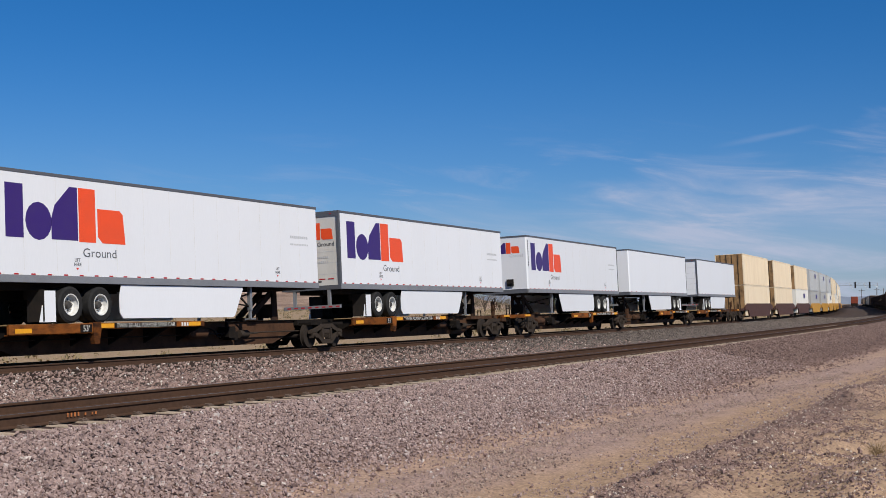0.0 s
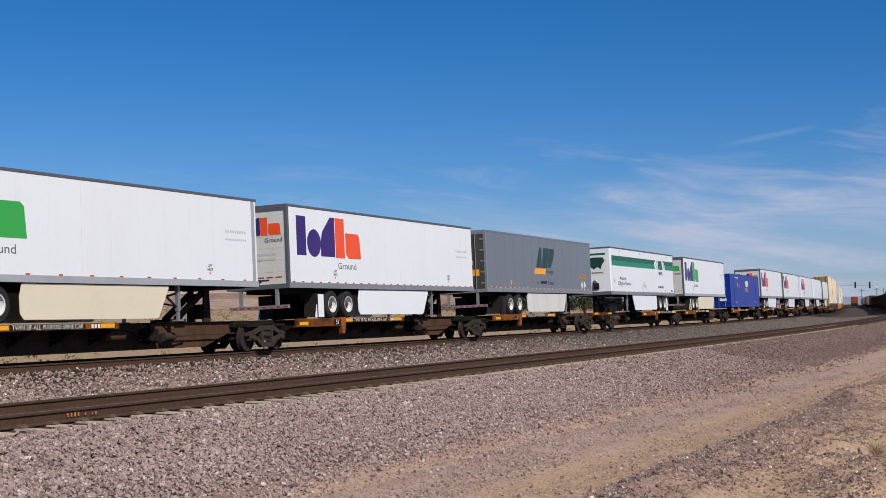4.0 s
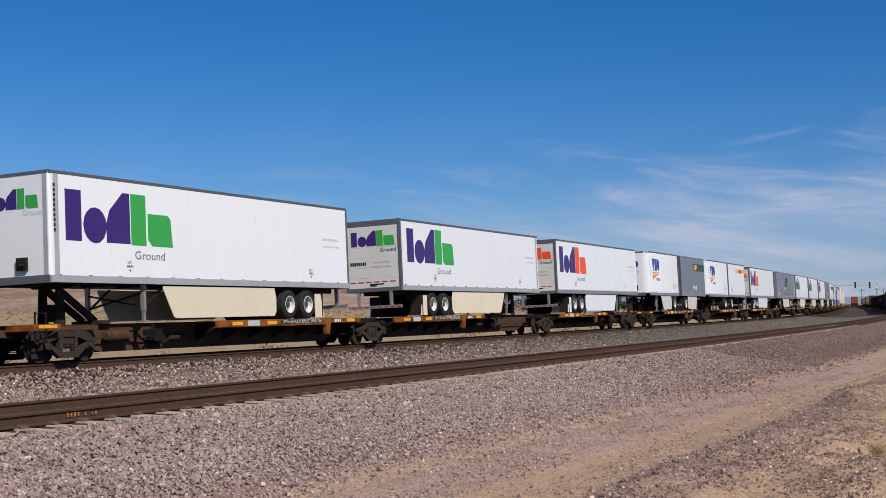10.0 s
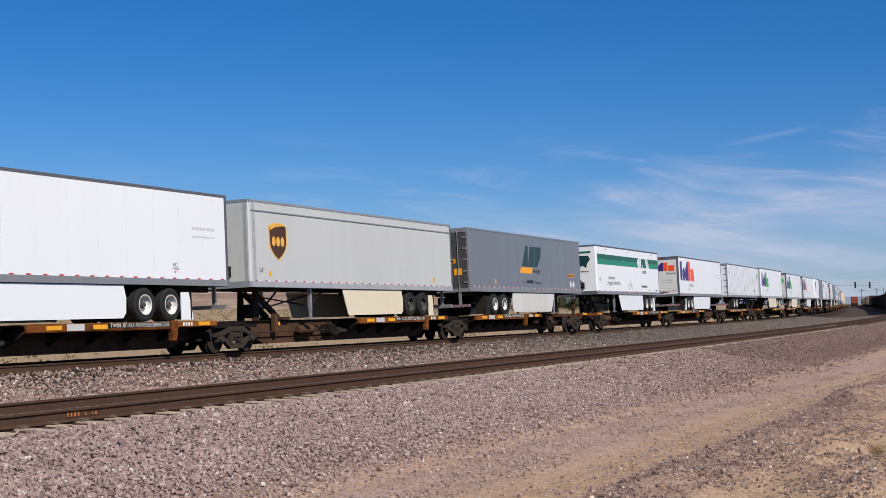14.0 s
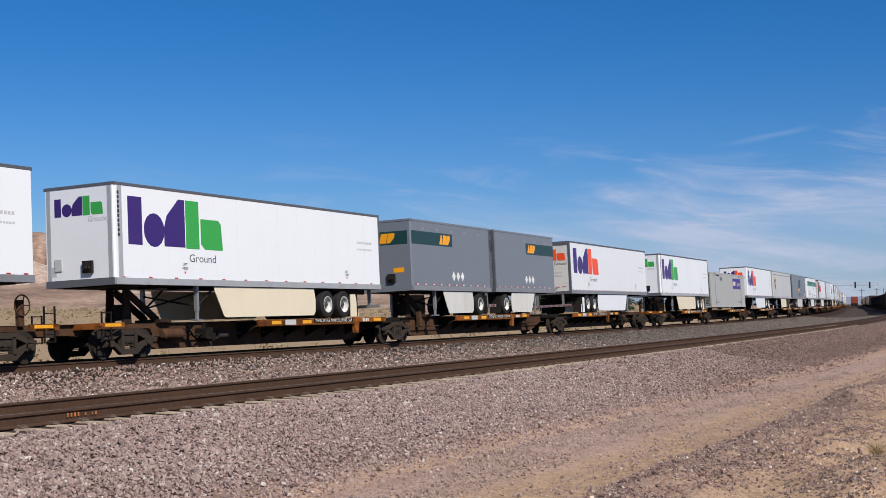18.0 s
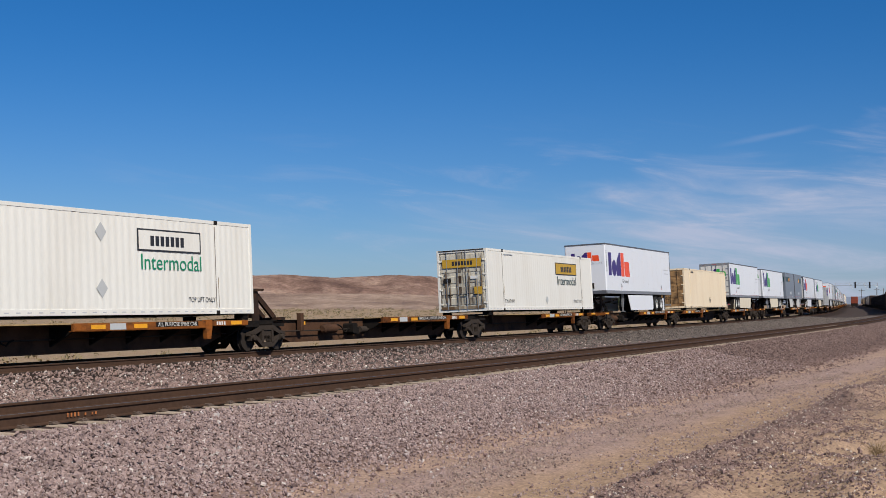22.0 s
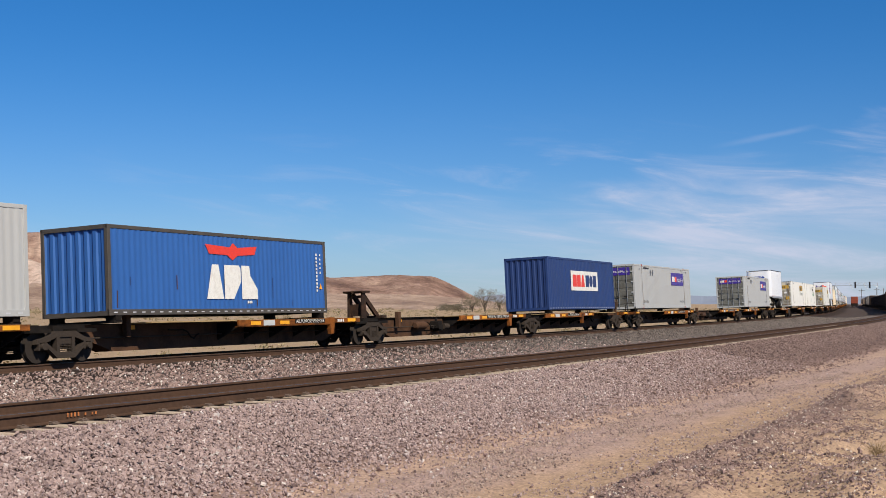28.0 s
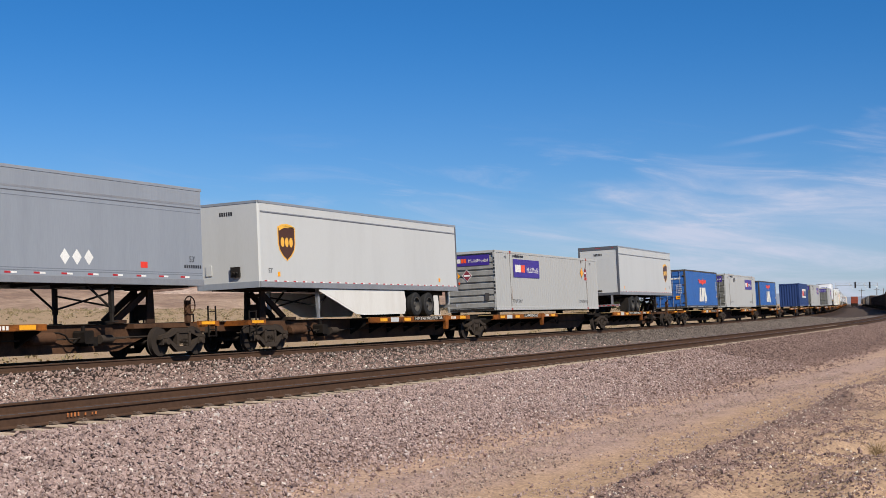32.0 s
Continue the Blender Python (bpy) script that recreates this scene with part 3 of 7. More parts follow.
# ---------------------------------------------------------------- decals
class Side:
    """Draws flat pieces on one long side of a load. u runs from that side's left end as one faces it, z is the height."""

    def __init__(self, thing, length, half, side):
        self.t, self.L, self.half, self.side = thing, length, half, side
        self.m = Matrix.Identity(4) if side < 0 else Matrix.Rotation(math.pi, 4, "Z")
        self.made = {}

    def put(self, name, material, pts, lift=0.004):
        key = (name, material.name, lift)
        self.made.setdefault(key, (Shape(), material))[0].loft([[(p[0] - self.L / 2, -self.half - lift + d, p[1]) for p in pts] for d in (0.0, 0.003)])

    def bar(self, name, material, u0, u1, z0, z1, lift=0.004, skew=0.0):
        self.put(name, material, [(u0, z0), (u1, z0), (u1 + skew, z1), (u0 + skew, z1)], lift)

    def ring(self, name, material, u, z, ru, rz, lift=0.004, n=16):
        self.put(name, material, [(u + ru * math.cos(6.28319 * i / n), z + rz * math.sin(6.28319 * i / n)) for i in range(n)], lift)

    def words(self, name, material, body, u, z, h, width=0.0, slant=0.0, lift=0.006, centre=False):
        vs, fs = text_shape(body, h, slant=slant)
        w = max(v[0] for v in vs) - min(v[0] for v in vs)
        k = width / w if width else 1.0
        if centre:
            u = u - w * k / 2
        key = (name, material.name, lift)
        self.made.setdefault(key, (Shape(), material))[0].add([(v[0] * k + u - self.L / 2, -self.half - lift, v[2] + z) for v in vs], fs)

    def bars(self, name, material, u0, u1, z0, z1, n, lift=0.004):
        w = (u1 - u0) / n
        for i in range(n):
            self.bar(name, material, u0 + i * w, u0 + i * w + w * 0.7, z0, z1, lift)

    def diamond(self, name, material, u, z, r, lift=0.004):
        self.put(name, material, [(u, z - r * 1.15), (u + r, z), (u, z + r * 1.15), (u - r, z)], lift)

    def done(self):
        for (name, _, _), (shape, material) in self.made.items():
            me = shape.mesh(name, material)
            me.transform(self.m)
            ob = new(name, me)
            ob.parent = self.t
            if name.endswith(("tape", "print", "marking", "seam", "vent", "notice", "arrow")):
                ob["kind"] = "stuff"


class End(Side):
    """The same on the end face that looks to -x."""

    def __init__(self, thing, x, width, flip=False):
        self.t, self.L, self.half = thing, width, 0.0
        self.m = Matrix.Translation((x, 0, 0)) @ Matrix.Rotation(math.pi / 2 if flip else -math.pi / 2, 4, "Z")
        self.made = {}


def parcel_mark(d, u, z, k, second):
    """The carrier's mark as plain blocks and discs: purple ones, then two in the second colour. k is the height."""
    p = "logo"
    d.bar(p, PURPLE, u, u + 0.46 * k, z, z + k)
    d.ring(p, PURPLE, u + 0.86 * k, z + 0.33 * k, 0.35 * k, 0.36 * k)
    d.put(p, PURPLE, [(u + 1.20 * k, z), (u + 1.94 * k, z), (u + 1.94 * k, z + 1.04 * k), (u + 1.72 * k, z + 1.04 * k), (u + 1.30 * k, z + 0.66 * k), (u + 1.20 * k, z + 0.40 * k)])
    d.bar(p, second, u + 1.97 * k, u + 2.46 * k, z - 0.02 * k, z + 1.04 * k)
    d.put(p, second, [(u + 2.52 * k, z + 0.10 * k), (u + 2.66 * k, z - 0.02 * k), (u + 3.36 * k, z - 0.02 * k), (u + 3.30 * k, z + 0.58 * k), (u + 3.20 * k, z + 0.66 * k), (u + 2.52 * k, z + 0.66 * k)])


def block_mark(d, name, material, u0, u1, z0, z1, n, skew=0.0, lift=0.004):
    """A company mark as n plain blocks."""
    w = (u1 - u0) / n
    for i in range(n):
        d.bar(name, material, u0 + i * w + 0.03 * w, u0 + (i + 1) * w - 0.06 * w, z0, z1, lift, skew)


FORMS = {"wedge_down": [(0, 1), (0.38, 0), (0.64, 0), (1, 1)], "wedge_up": [(0, 0), (1, 0), (0.72, 1), (0.34, 1)], "block": [(0, 0), (1, 0), (1, 1), (0, 1)],
         "flag": [(0, 0), (0.55, 0), (1, 0.5), (1, 0.9), (0.9, 1), (0, 1)], "step": [(0, 0), (1, 0), (1, 0.3), (0.55, 0.7), (0.5, 1), (0, 1)]}


def form_mark(d, material, u0, u1, z0, z1, forms, skew=0.0, lift=0.009):
    """A company mark as a row of plain forms."""
    w = (u1 - u0) / len(forms)
    for i, f in enumerate(forms):
        a = u0 + i * w + 0.02 * w
        if f == "disc":
            d.ring("logo", material, a + 0.47 * w + skew / 2, (z0 + z1) / 2, 0.46 * w, (z1 - z0) / 2, lift)
        else:
            d.put("logo", material, [(a + x * 0.94 * w + skew * z, z0 + z * (z1 - z0)) for x, z in FORMS[f]], lift)


def tape(d, L, z, step, red=0.16, white=0.14):
    u = 0.25
    while u < L - 0.4:
        d.bar("reflector_tape", TAPERED, u, u + red, z, z + 0.05)
        d.bar("white_tape", TAPEWHITE, u + red, u + red + white, z, z + 0.05)
        u += step


def placards(d, u, z, n=2):
    for i in range(n):
        d.diamond("placard", TAPEWHITE, u + i * 0.48, z, 0.19)


def nose_number(d, L, nose_left, top=4.72, n=10):
    if not nose_left:
        return
    u = 0.13
    for i in range(n):
        d.bar("number_marking", INKDARK, u, u + 0.08, top - 0.135 * i, top - 0.135 * i + 0.095, 0.012)


def side_parcel(second, dirt=False):
    def draw(d, L, nose_left):
        parcel_mark(d, 0.60, 3.29, 1.41, second)
        d.words("lettering", mat("thin grey lettering", srgb(96, 98, 104), 0.5, bump=0.0, vary=0), "Ground", 3.5, 2.86, 0.24, 1.4)
        d.bars("faint_print", INKGREY, L - 1.85, L - 0.65, 3.86, 3.95, 9)
        d.bars("faint_print", INKGREY, L - 1.85, L - 0.65, 3.62, 3.68, 11)
        for u in (3.28, L - 2.75):
            d.words("notice", INKDARK, "LIFT", u, 2.72, 0.09, centre=True)
            d.words("notice", INKDARK, "HERE", u, 2.60, 0.09, centre=True)
            d.put("notice_arrow", REDFILM, [(u, 2.48), (u + 0.06, 2.55), (u - 0.06, 2.55)])
        for i in range(1, 13):
            d.bar("panel_seam", OLDWHITE, i * 1.24, i * 1.24 + 0.006, 2.45, 4.95, 0.002)
        tape(d, L, 2.31, 0.62 if not dirt else 1.25)
        nose_number(d, L, nose_left)
    return draw


def side_freight(d, L, nose_left):
    form_mark(d, INKGREEN, 6.8, 9.45, 3.45, 4.50, ("wedge_up", "block", "flag"), skew=0.34)
    d.bar("logo_bar", AMBER, 6.5, 8.2, 3.10, 3.40, skew=0.15)
    d.words("lettering", INKDARK, "Freight", 8.35, 3.14, 0.24, 1.15)
    d.words("lettering", INKDARK, "An", 6.9, 2.58, 0.17)
    d.bar("logo_bar", INKDARK, 7.4, 8.35, 2.60, 2.76, skew=0.05)
    d.words("lettering", INKDARK, "Company", 8.5, 2.58, 0.17, 0.95)
    tape(d, L, 2.33, 0.62)
    nl = 0.9 if nose_left else L - 1.9
    placards(d, nl + 0.1, 2.62)
    d.bar("number_board", AMBER, nl - 0.3, nl + 0.8, 3.02, 3.20)
    d.bars("number_marking", INKDARK, nl - 0.25, nl + 0.75, 3.05, 3.17, 8, 0.007)
    d.bar("notice", AMBER, L / 2 - 5.0, L / 2 - 4.84, 2.5, 2.72)
    for i in range(1, 13):
        d.bar("panel_seam", GREYPAINT, i * 1.24, i * 1.24 + 0.03, 2.45, 4.88, 0.003)


def side_carrier(d, L, nose_left):
    c = L - 3.87
    for name, m, z0, z1 in (("dark_stripe", DKGREEN, 4.23, 4.54), ("light_stripe", MIDGREEN, 3.92, 4.225)):
        s0, s1 = (0.35, 0.0) if name == "dark_stripe" else (0.0, 0.35)
        d.put(name, m, [(0.25, z0), (c - 1.63 + s1, z0), (c - 1.63 + s0, z1), (0.25, z1)] if name == "light_stripe" else [(0.25, z0), (c - 1.63, z0), (c - 1.28, z1), (0.25, z1)])
        d.put(name, m, [(c + 1.20 - s0 + 0.14, z0), (L - 0.1, z0), (L - 0.1, z1), (c + 0.99 + s1, z1)] if name == "light_stripe" else [(c + 1.34, z0), (L - 0.1, z0), (L - 0.1, z1), (c + 0.99, z1)])
    for k in range(2):
        for sx in (-1, 1):
            e = c + sx * (1.20 - 0.10 * k)
            d.put("chevron", INKGREEN, [(e - sx * 0.38, 4.54), (e - sx * 0.35, 4.54), (e + sx * 0.02, 4.23), (e - sx * 0.35, 3.92), (e - sx * 0.38, 3.92), (e - sx * 0.01, 4.23)])
    form_mark(d, DKGREEN, c - 0.66, c + 0.62, 3.92, 4.52, ("flag", "block", "step"), skew=0.10, lift=0.012)
    d.words("lettering", INKDARK, "CARRIERS", c, 3.54, 0.22, 1.15, centre=True, lift=0.013, slant=0.12)
    k = 1.0 if L > 15 else 0.0
    d.words("lettering", INKDARK, "Available", L - 12.3 - 2 * k, 3.05, 0.22, 1.5, slant=0.2)
    d.words("lettering", INKDARK, "Liftgate Service", L - 12.7 - 2 * k, 2.72, 0.25, 3.0, slant=0.2)
    for u, z in ((L - 7.65 - k, 2.66), (L - 7.3 - k, 2.84), (L - 6.95 - k, 2.66)):
        d.ring("placard_edge", INKDARK, u, z, 0.20, 0.18, n=6)
        d.ring("placard", TAPEWHITE, u, z, 0.18, 0.16, 0.007, n=6)
    d.bars("small_print", INKDARK, L - 4.6, L - 3.1, 2.62, 2.76, 9)
    d.bars("number_marking", INKDARK, L - 0.97, L - 0.45, 2.40, 2.50, 6)
    d.bar("notice", AMBER, L - 2.9, L - 2.72, 2.42, 2.50)
    d.bar("notice", AMBER, L - 2.69, L - 2.51, 2.42, 2.50)
    for u in (2.0, 7.0, L - 1.9):
        d.bar("vent", STEEL, u, u + 0.10, 4.80, 4.90)
    tape(d, L, 2.31, 1.2)
    d.words("lettering", INKDARK, "53'", 0.5, 2.9, 0.2)


def side_brownshield(d, L, nose_left):
    u = 1.75 if nose_left else L - 1.75
    pts = [(u - 0.58, 4.22), (u - 0.3, 4.32), (u, 4.35), (u + 0.3, 4.32), (u + 0.58, 4.22), (u + 0.58, 3.66), (u + 0.50, 3.42), (u + 0.28, 3.20), (u, 3.04), (u - 0.28, 3.20), (u - 0.50, 3.42), (u - 0.58, 3.66)]
    d.put("shield_edge", GOLD, pts)
    d.put("shield", BROWNFILM, [(u + (x - u) * 0.9, 3.72 + (z - 3.72) * 0.92) for x, z in pts], 0.007)
    d.put("shield_top", GOLD, [(u - 0.50, 4.08), (u - 0.15, 4.20), (u + 0.50, 4.24), (u + 0.50, 4.18), (u + 0.28, 4.27), (u, 4.30), (u - 0.28, 4.27), (u - 0.50, 4.18)][:3] + [(u + 0.48, 4.20), (u + 0.28, 4.27), (u, 4.295), (u - 0.28, 4.27), (u - 0.49, 4.19)], 0.010)
    for v in (-0.28, 0.0, 0.28):
        d.ring("shield_mark", GOLD, u + v, 3.70, 0.115, 0.17, 0.010)
    tape(d, L, 2.31, 0.62)
    d.bar("trim_band", DARKRAIL, 0.1, L - 0.1, 4.655, 4.68)
    d.bar("trim_band", ALU, 0.1, L - 0.1, 4.68, 4.72, 0.010)
    for v in (1.1, L - 2.0):
        d.bar("notice", AMBER, v, v + 0.16, 2.50, 2.66)
    d.words("lettering", INKDARK, "53'", 0.5 if nose_left else L - 0.9, 2.62, 0.16)


def side_ribbed(d, L, nose_left):
    for i in range(1, 13):
        d.bar("panel_seam", DULLGREY, i * L / 13 - 0.030, i * L / 13 + 0.030, 2.32, 4.88, 0.012)
    for i in range(13):
        d.bar("reflector_tape", TAPERED, i * L / 13 + 0.35, i * L / 13 + 0.35 + (0.75 if i % 4 == 1 else 0.3), 2.42, 2.47)
    d.diamond("placard", LIGHTGREY, 8.7, 2.85, 0.26)
    d.bars("number_marking", INKDARK, L - 2.05, L - 1.35, 2.80, 2.92, 4)
    d.bars("number_marking", INKDARK, L - 2.05, L - 1.25, 2.62, 2.74, 6)


def side_plain_grey(d, L, nose_left):
    d.bar("trim_band", ALU, 0.1, L - 0.1, 4.60, 4.66)
    d.bar("trim_band", DARKRAIL, 0.1, L - 0.1, 4.50, 4.53)
    tape(d, L, 2.36, 1.05, 0.22, 0.22)
    placards(d, L - 6.3, 2.85, 3)
    d.bar("notice", REDFILM, L - 3.1, L - 2.78, 2.62, 2.8)
    d.words("lettering", INKDARK, "53'", L - 0.75, 2.85, 0.18)
    d.bars("number_marking", INKDARK, L - 1.0, L - 0.1, 2.66, 2.76, 8)
    for z in (2.44, 2.50, 4.38):
        d.bar("trim_band", GREYPAINT, 0.1, L - 0.1, z, z + 0.02, 0.003)


def side_arrow(d, L, nose_left):
    """Pup with the blue mark over two orange wedges."""
    u = 0.95
    form_mark(d, ROYAL, u, u + 2.05, 3.82, 4.65, ("wedge_down", "block", "disc"), skew=0.05)
    d.put("logo_wedge", PALEORANGE, [(u + 0.05, 3.60), (u + 0.05, 3.72), (u + 2.0, 3.72), (u + 1.9, 3.66)])
    d.put("logo_wedge", PALEORANGE, [(u + 0.05, 3.20), (u + 0.05, 3.52), (u + 1.9, 3.62)])
    d.words("lettering", ROYAL, "FREIGHT", u + 1.05, 3.14, 0.2, 1.15)
    tape(d, L, 2.36, 0.75, 0.16, 0.0)
    for i in range(8):
        d.bar("number_marking", INKDARK, 0.36, 0.44, 4.45 - 0.13 * i, 4.54 - 0.13 * i)
    for v in (6.9, 7.5):
        d.diamond("placard", INKGREY, v, 2.85, 0.22)
    d.bar("vent", INKDARK, 1.5, 1.62, 4.74, 4.80)
    d.bar("vent", INKDARK, 3.9, 4.02, 4.74, 4.80)


def side_arrow_ribbed(d, L, nose_left):
    side_arrow(d, L, nose_left)
    for i in range(1, 17):
        if not 0.8 < i * 0.49 < 3.2:
            d.bar("panel_seam", OLDWHITE, i * 0.49, i * 0.49 + 0.015, 2.45, 4.85, 0.003)


def side_yellowband(d, L, nose_left):
    d.bar("logo_band", mat("pale orange film", srgb(246, 200, 150), 0.4, bump=0.0), L - 4.9, L - 3.9, 4.30, 4.66)
    d.bar("logo_band", mat("mid orange film", srgb(242, 150, 70), 0.4, bump=0.0), L - 3.9, L - 2.9, 4.30, 4.66)
    d.bar("logo_field", AMBER, L - 2.88, L - 1.57, 4.30, 4.66)
    d.bars("logo", INKDARK, L - 2.78, L - 1.62, 4.36, 4.60, 6, 0.008)
    d.bar("logo_band", AMBER, L - 1.55, L - 0.1, 4.34, 4.66)
    d.diamond("placard", LIGHTGREY, 1.3, 2.8, 0.2)
    d.diamond("placard", LIGHTGREY, 1.8, 2.8, 0.2)
    tape(d, L, 2.36, 0.75, 0.16, 0.0)


def side_greenband(d, L, nose_left):
    a = 0.05 if nose_left else L - 4.2
    d.bar("dark_band", INKGREEN, a, a + 4.15, 4.08, 4.64)
    m = a + 2.75 if nose_left else a + 0.2
    form_mark(d, AMBER, m, m + 1.1, 4.15, 4.56, ("wedge_up", "block", "flag"), skew=0.08)
    placards(d, L - 4.3, 2.78, 3)
    tape(d, L, 2.36, 0.8, 0.16, 0.14)
    for i in range(5):
        d.bar("vent", ALU, 1.0 + i * 1.5, 1.3 + i * 1.5, 4.70, 4.82)


def end_parcel(second, nose=False):
    """A large mark high on the door, or a slightly smaller one on the nose."""
    def draw(e):
        k = 0.53 if nose else 0.60
        parcel_mark(e, 0.40 if nose else 0.29, 4.18 if nose else 4.02, k, second)
        e.words("lettering", INKGREY if nose else INKDARK, "Ground", 1.62, 3.98 if nose else 3.76, 0.15, 0.72)
        if nose:
            e.bar("notice", LIGHTGREY, 0.22, 0.42, 2.45, 2.72)
            return
        e.bars("number_marking", INKDARK, 0.22, 0.98, 3.22, 3.36, 8)
        e.bars("faint_print", INKGREY, 1.30, 2.1, 3.30, 3.38, 9)
        e.bars("faint_print", INKGREY, 1.30, 2.1, 3.12, 3.20, 9)
        e.bars("reflector_tape", TAPERED, 0.18, 2.4, 2.50, 2.54, 6)
        e.bar("notice", INKDARK, 1.1, 1.75, 2.40, 2.45)
    return draw


def end_freight(e):
    form_mark(e, INKGREEN, 0.7, 1.75, 4.1, 4.5, ("wedge_up", "block", "flag"), skew=0.12)
    e.bar("logo_bar", AMBER, 0.6, 1.2, 3.98, 4.08)
    e.bar("number_board", AMBER, 0.6, 1.9, 3.45, 3.65)
    e.bars("number_marking", INKDARK, 0.65, 1.85, 3.48, 3.62, 8, 0.007)
    e.bar("notice", AMBER, 1.8, 2.2, 2.9, 3.2)


def end_greenband(e):
    e.bar("dark_band", INKGREEN, 0.15, 2.4, 4.08, 4.64)
    form_mark(e, AMBER, 0.75, 1.75, 4.15, 4.56, ("wedge_up", "block", "flag"), skew=0.1)
    e.bar("number_board", AMBER, 1.7, 2.2, 2.9, 3.1)


def end_map(e):
    e.bar("poster", TAPEWHITE, 0.25, 2.3, 3.35, 4.75)
    e.bar("poster_band", DKGREEN, 0.3, 2.25, 4.58, 4.70, 0.008)
    e.put("poster_map", INKGREEN, [(1.15, 4.38), (1.5, 4.45), (2.1, 4.42), (2.2, 4.2), (2.0, 3.95), (1.95, 3.7), (1.7, 3.85), (1.5, 3.7), (1.3, 3.85), (1.1, 4.05)], 0.008)
    e.words("poster_lettering", INKDARK, "ONE CALL -", 0.35, 4.28, 0.12, 0.7, lift=0.009)
    e.words("poster_lettering", INKDARK, "ONE CARRIER", 0.35, 4.08, 0.12, 0.75, lift=0.009)
    e.bars("small_print", INKDARK, 0.35, 1.1, 3.92, 3.98, 9, 0.008)
    e.bars("small_print", INKDARK, 0.35, 1.1, 3.78, 3.84, 9, 0.008)
    e.bars("small_print", INKDARK, 0.35, 2.1, 3.45, 3.54, 14, 0.008)
    for i, u in enumerate((0.6, 1.05, 1.5)):
        e.diamond("placard", INKGREY if i < 2 else DARKRAIL, u, 2.85, 0.2)


def end_arrow(e):
    form_mark(e, ROYAL, 0.7, 1.9, 4.05, 4.5, ("wedge_down", "block", "disc"))
    e.put("logo_wedge", PALEORANGE, [(0.75, 3.72), (0.75, 3.98), (1.8, 3.98)])
    e.words("lettering", ROYAL, "FREIGHT", 1.15, 3.70, 0.13, 0.75)


def side_ribs_only(d, L, nose_left):
    tape(d, L, 2.36, 0.75, 0.16, 0.0)
    for i in range(1, 17):
        d.bar("panel_seam", LIGHTGREY, i * 0.49, i * 0.49 + 0.02, 2.45, 4.85, 0.006)


def end_plain(e):
    e.bars("number_marking", INKDARK, 1.0, 1.55, 4.60, 4.74, 6)


# ---------------------------------------------------------------- trailers
def road_wheel(t, x, sy, rim_mat):
    y = sy * 0.98
    tyre = Shape()
    prof = [(-0.12, 0.285), (-0.29, 0.30), (-0.30, 0.44), (-0.26, 0.50), (-0.06, 0.505), (-0.02, 0.45), (0.02, 0.45), (0.06, 0.505), (0.26, 0.50), (0.30, 0.44), (0.30, 0.30), (-0.12, 0.285)]
    n = 28
    tyre.loft([[(r * math.cos(6.28319 * i / n), y0, r * math.sin(6.28319 * i / n)) for i in range(n)] for y0, r in prof], caps=False)
    w = part("wheel", tyre, RUBBER, t)
    w.matrix_basis = pose(x, y, 1.54, 0, 0, 0 if sy < 0 else 180)
    rim = Shape(); rim.loft([[(r * math.cos(6.28319 * i / 24), y0, r * math.sin(6.28319 * i / 24)) for i in range(24)] for y0, r in [(-0.292, 0.27), (-0.300, 0.30), (-0.285, 0.305), (-0.28, 0.29), (-0.16, 0.255), (-0.12, 0.20), (-0.16, 0.13), (-0.12, 0.11), (-0.11, 0.24)]], caps=False)
    part("rim", rim, rim_mat, w, "")
    hub = Shape().turned([(-0.24, 0.02), (-0.24, 0.085), (-0.20, 0.10), (-0.12, 0.125)], (0, 0, 0), 12)
    for k in range(8):
        a = 6.28319 * k / 8
        hub.box(0.16 * math.cos(a) - 0.014, 0.16 * math.cos(a) + 0.014, -0.185, -0.12, 0.16 * math.sin(a) - 0.014, 0.16 * math.sin(a) + 0.014)
    part("hub", hub, HUB, w)
    return w


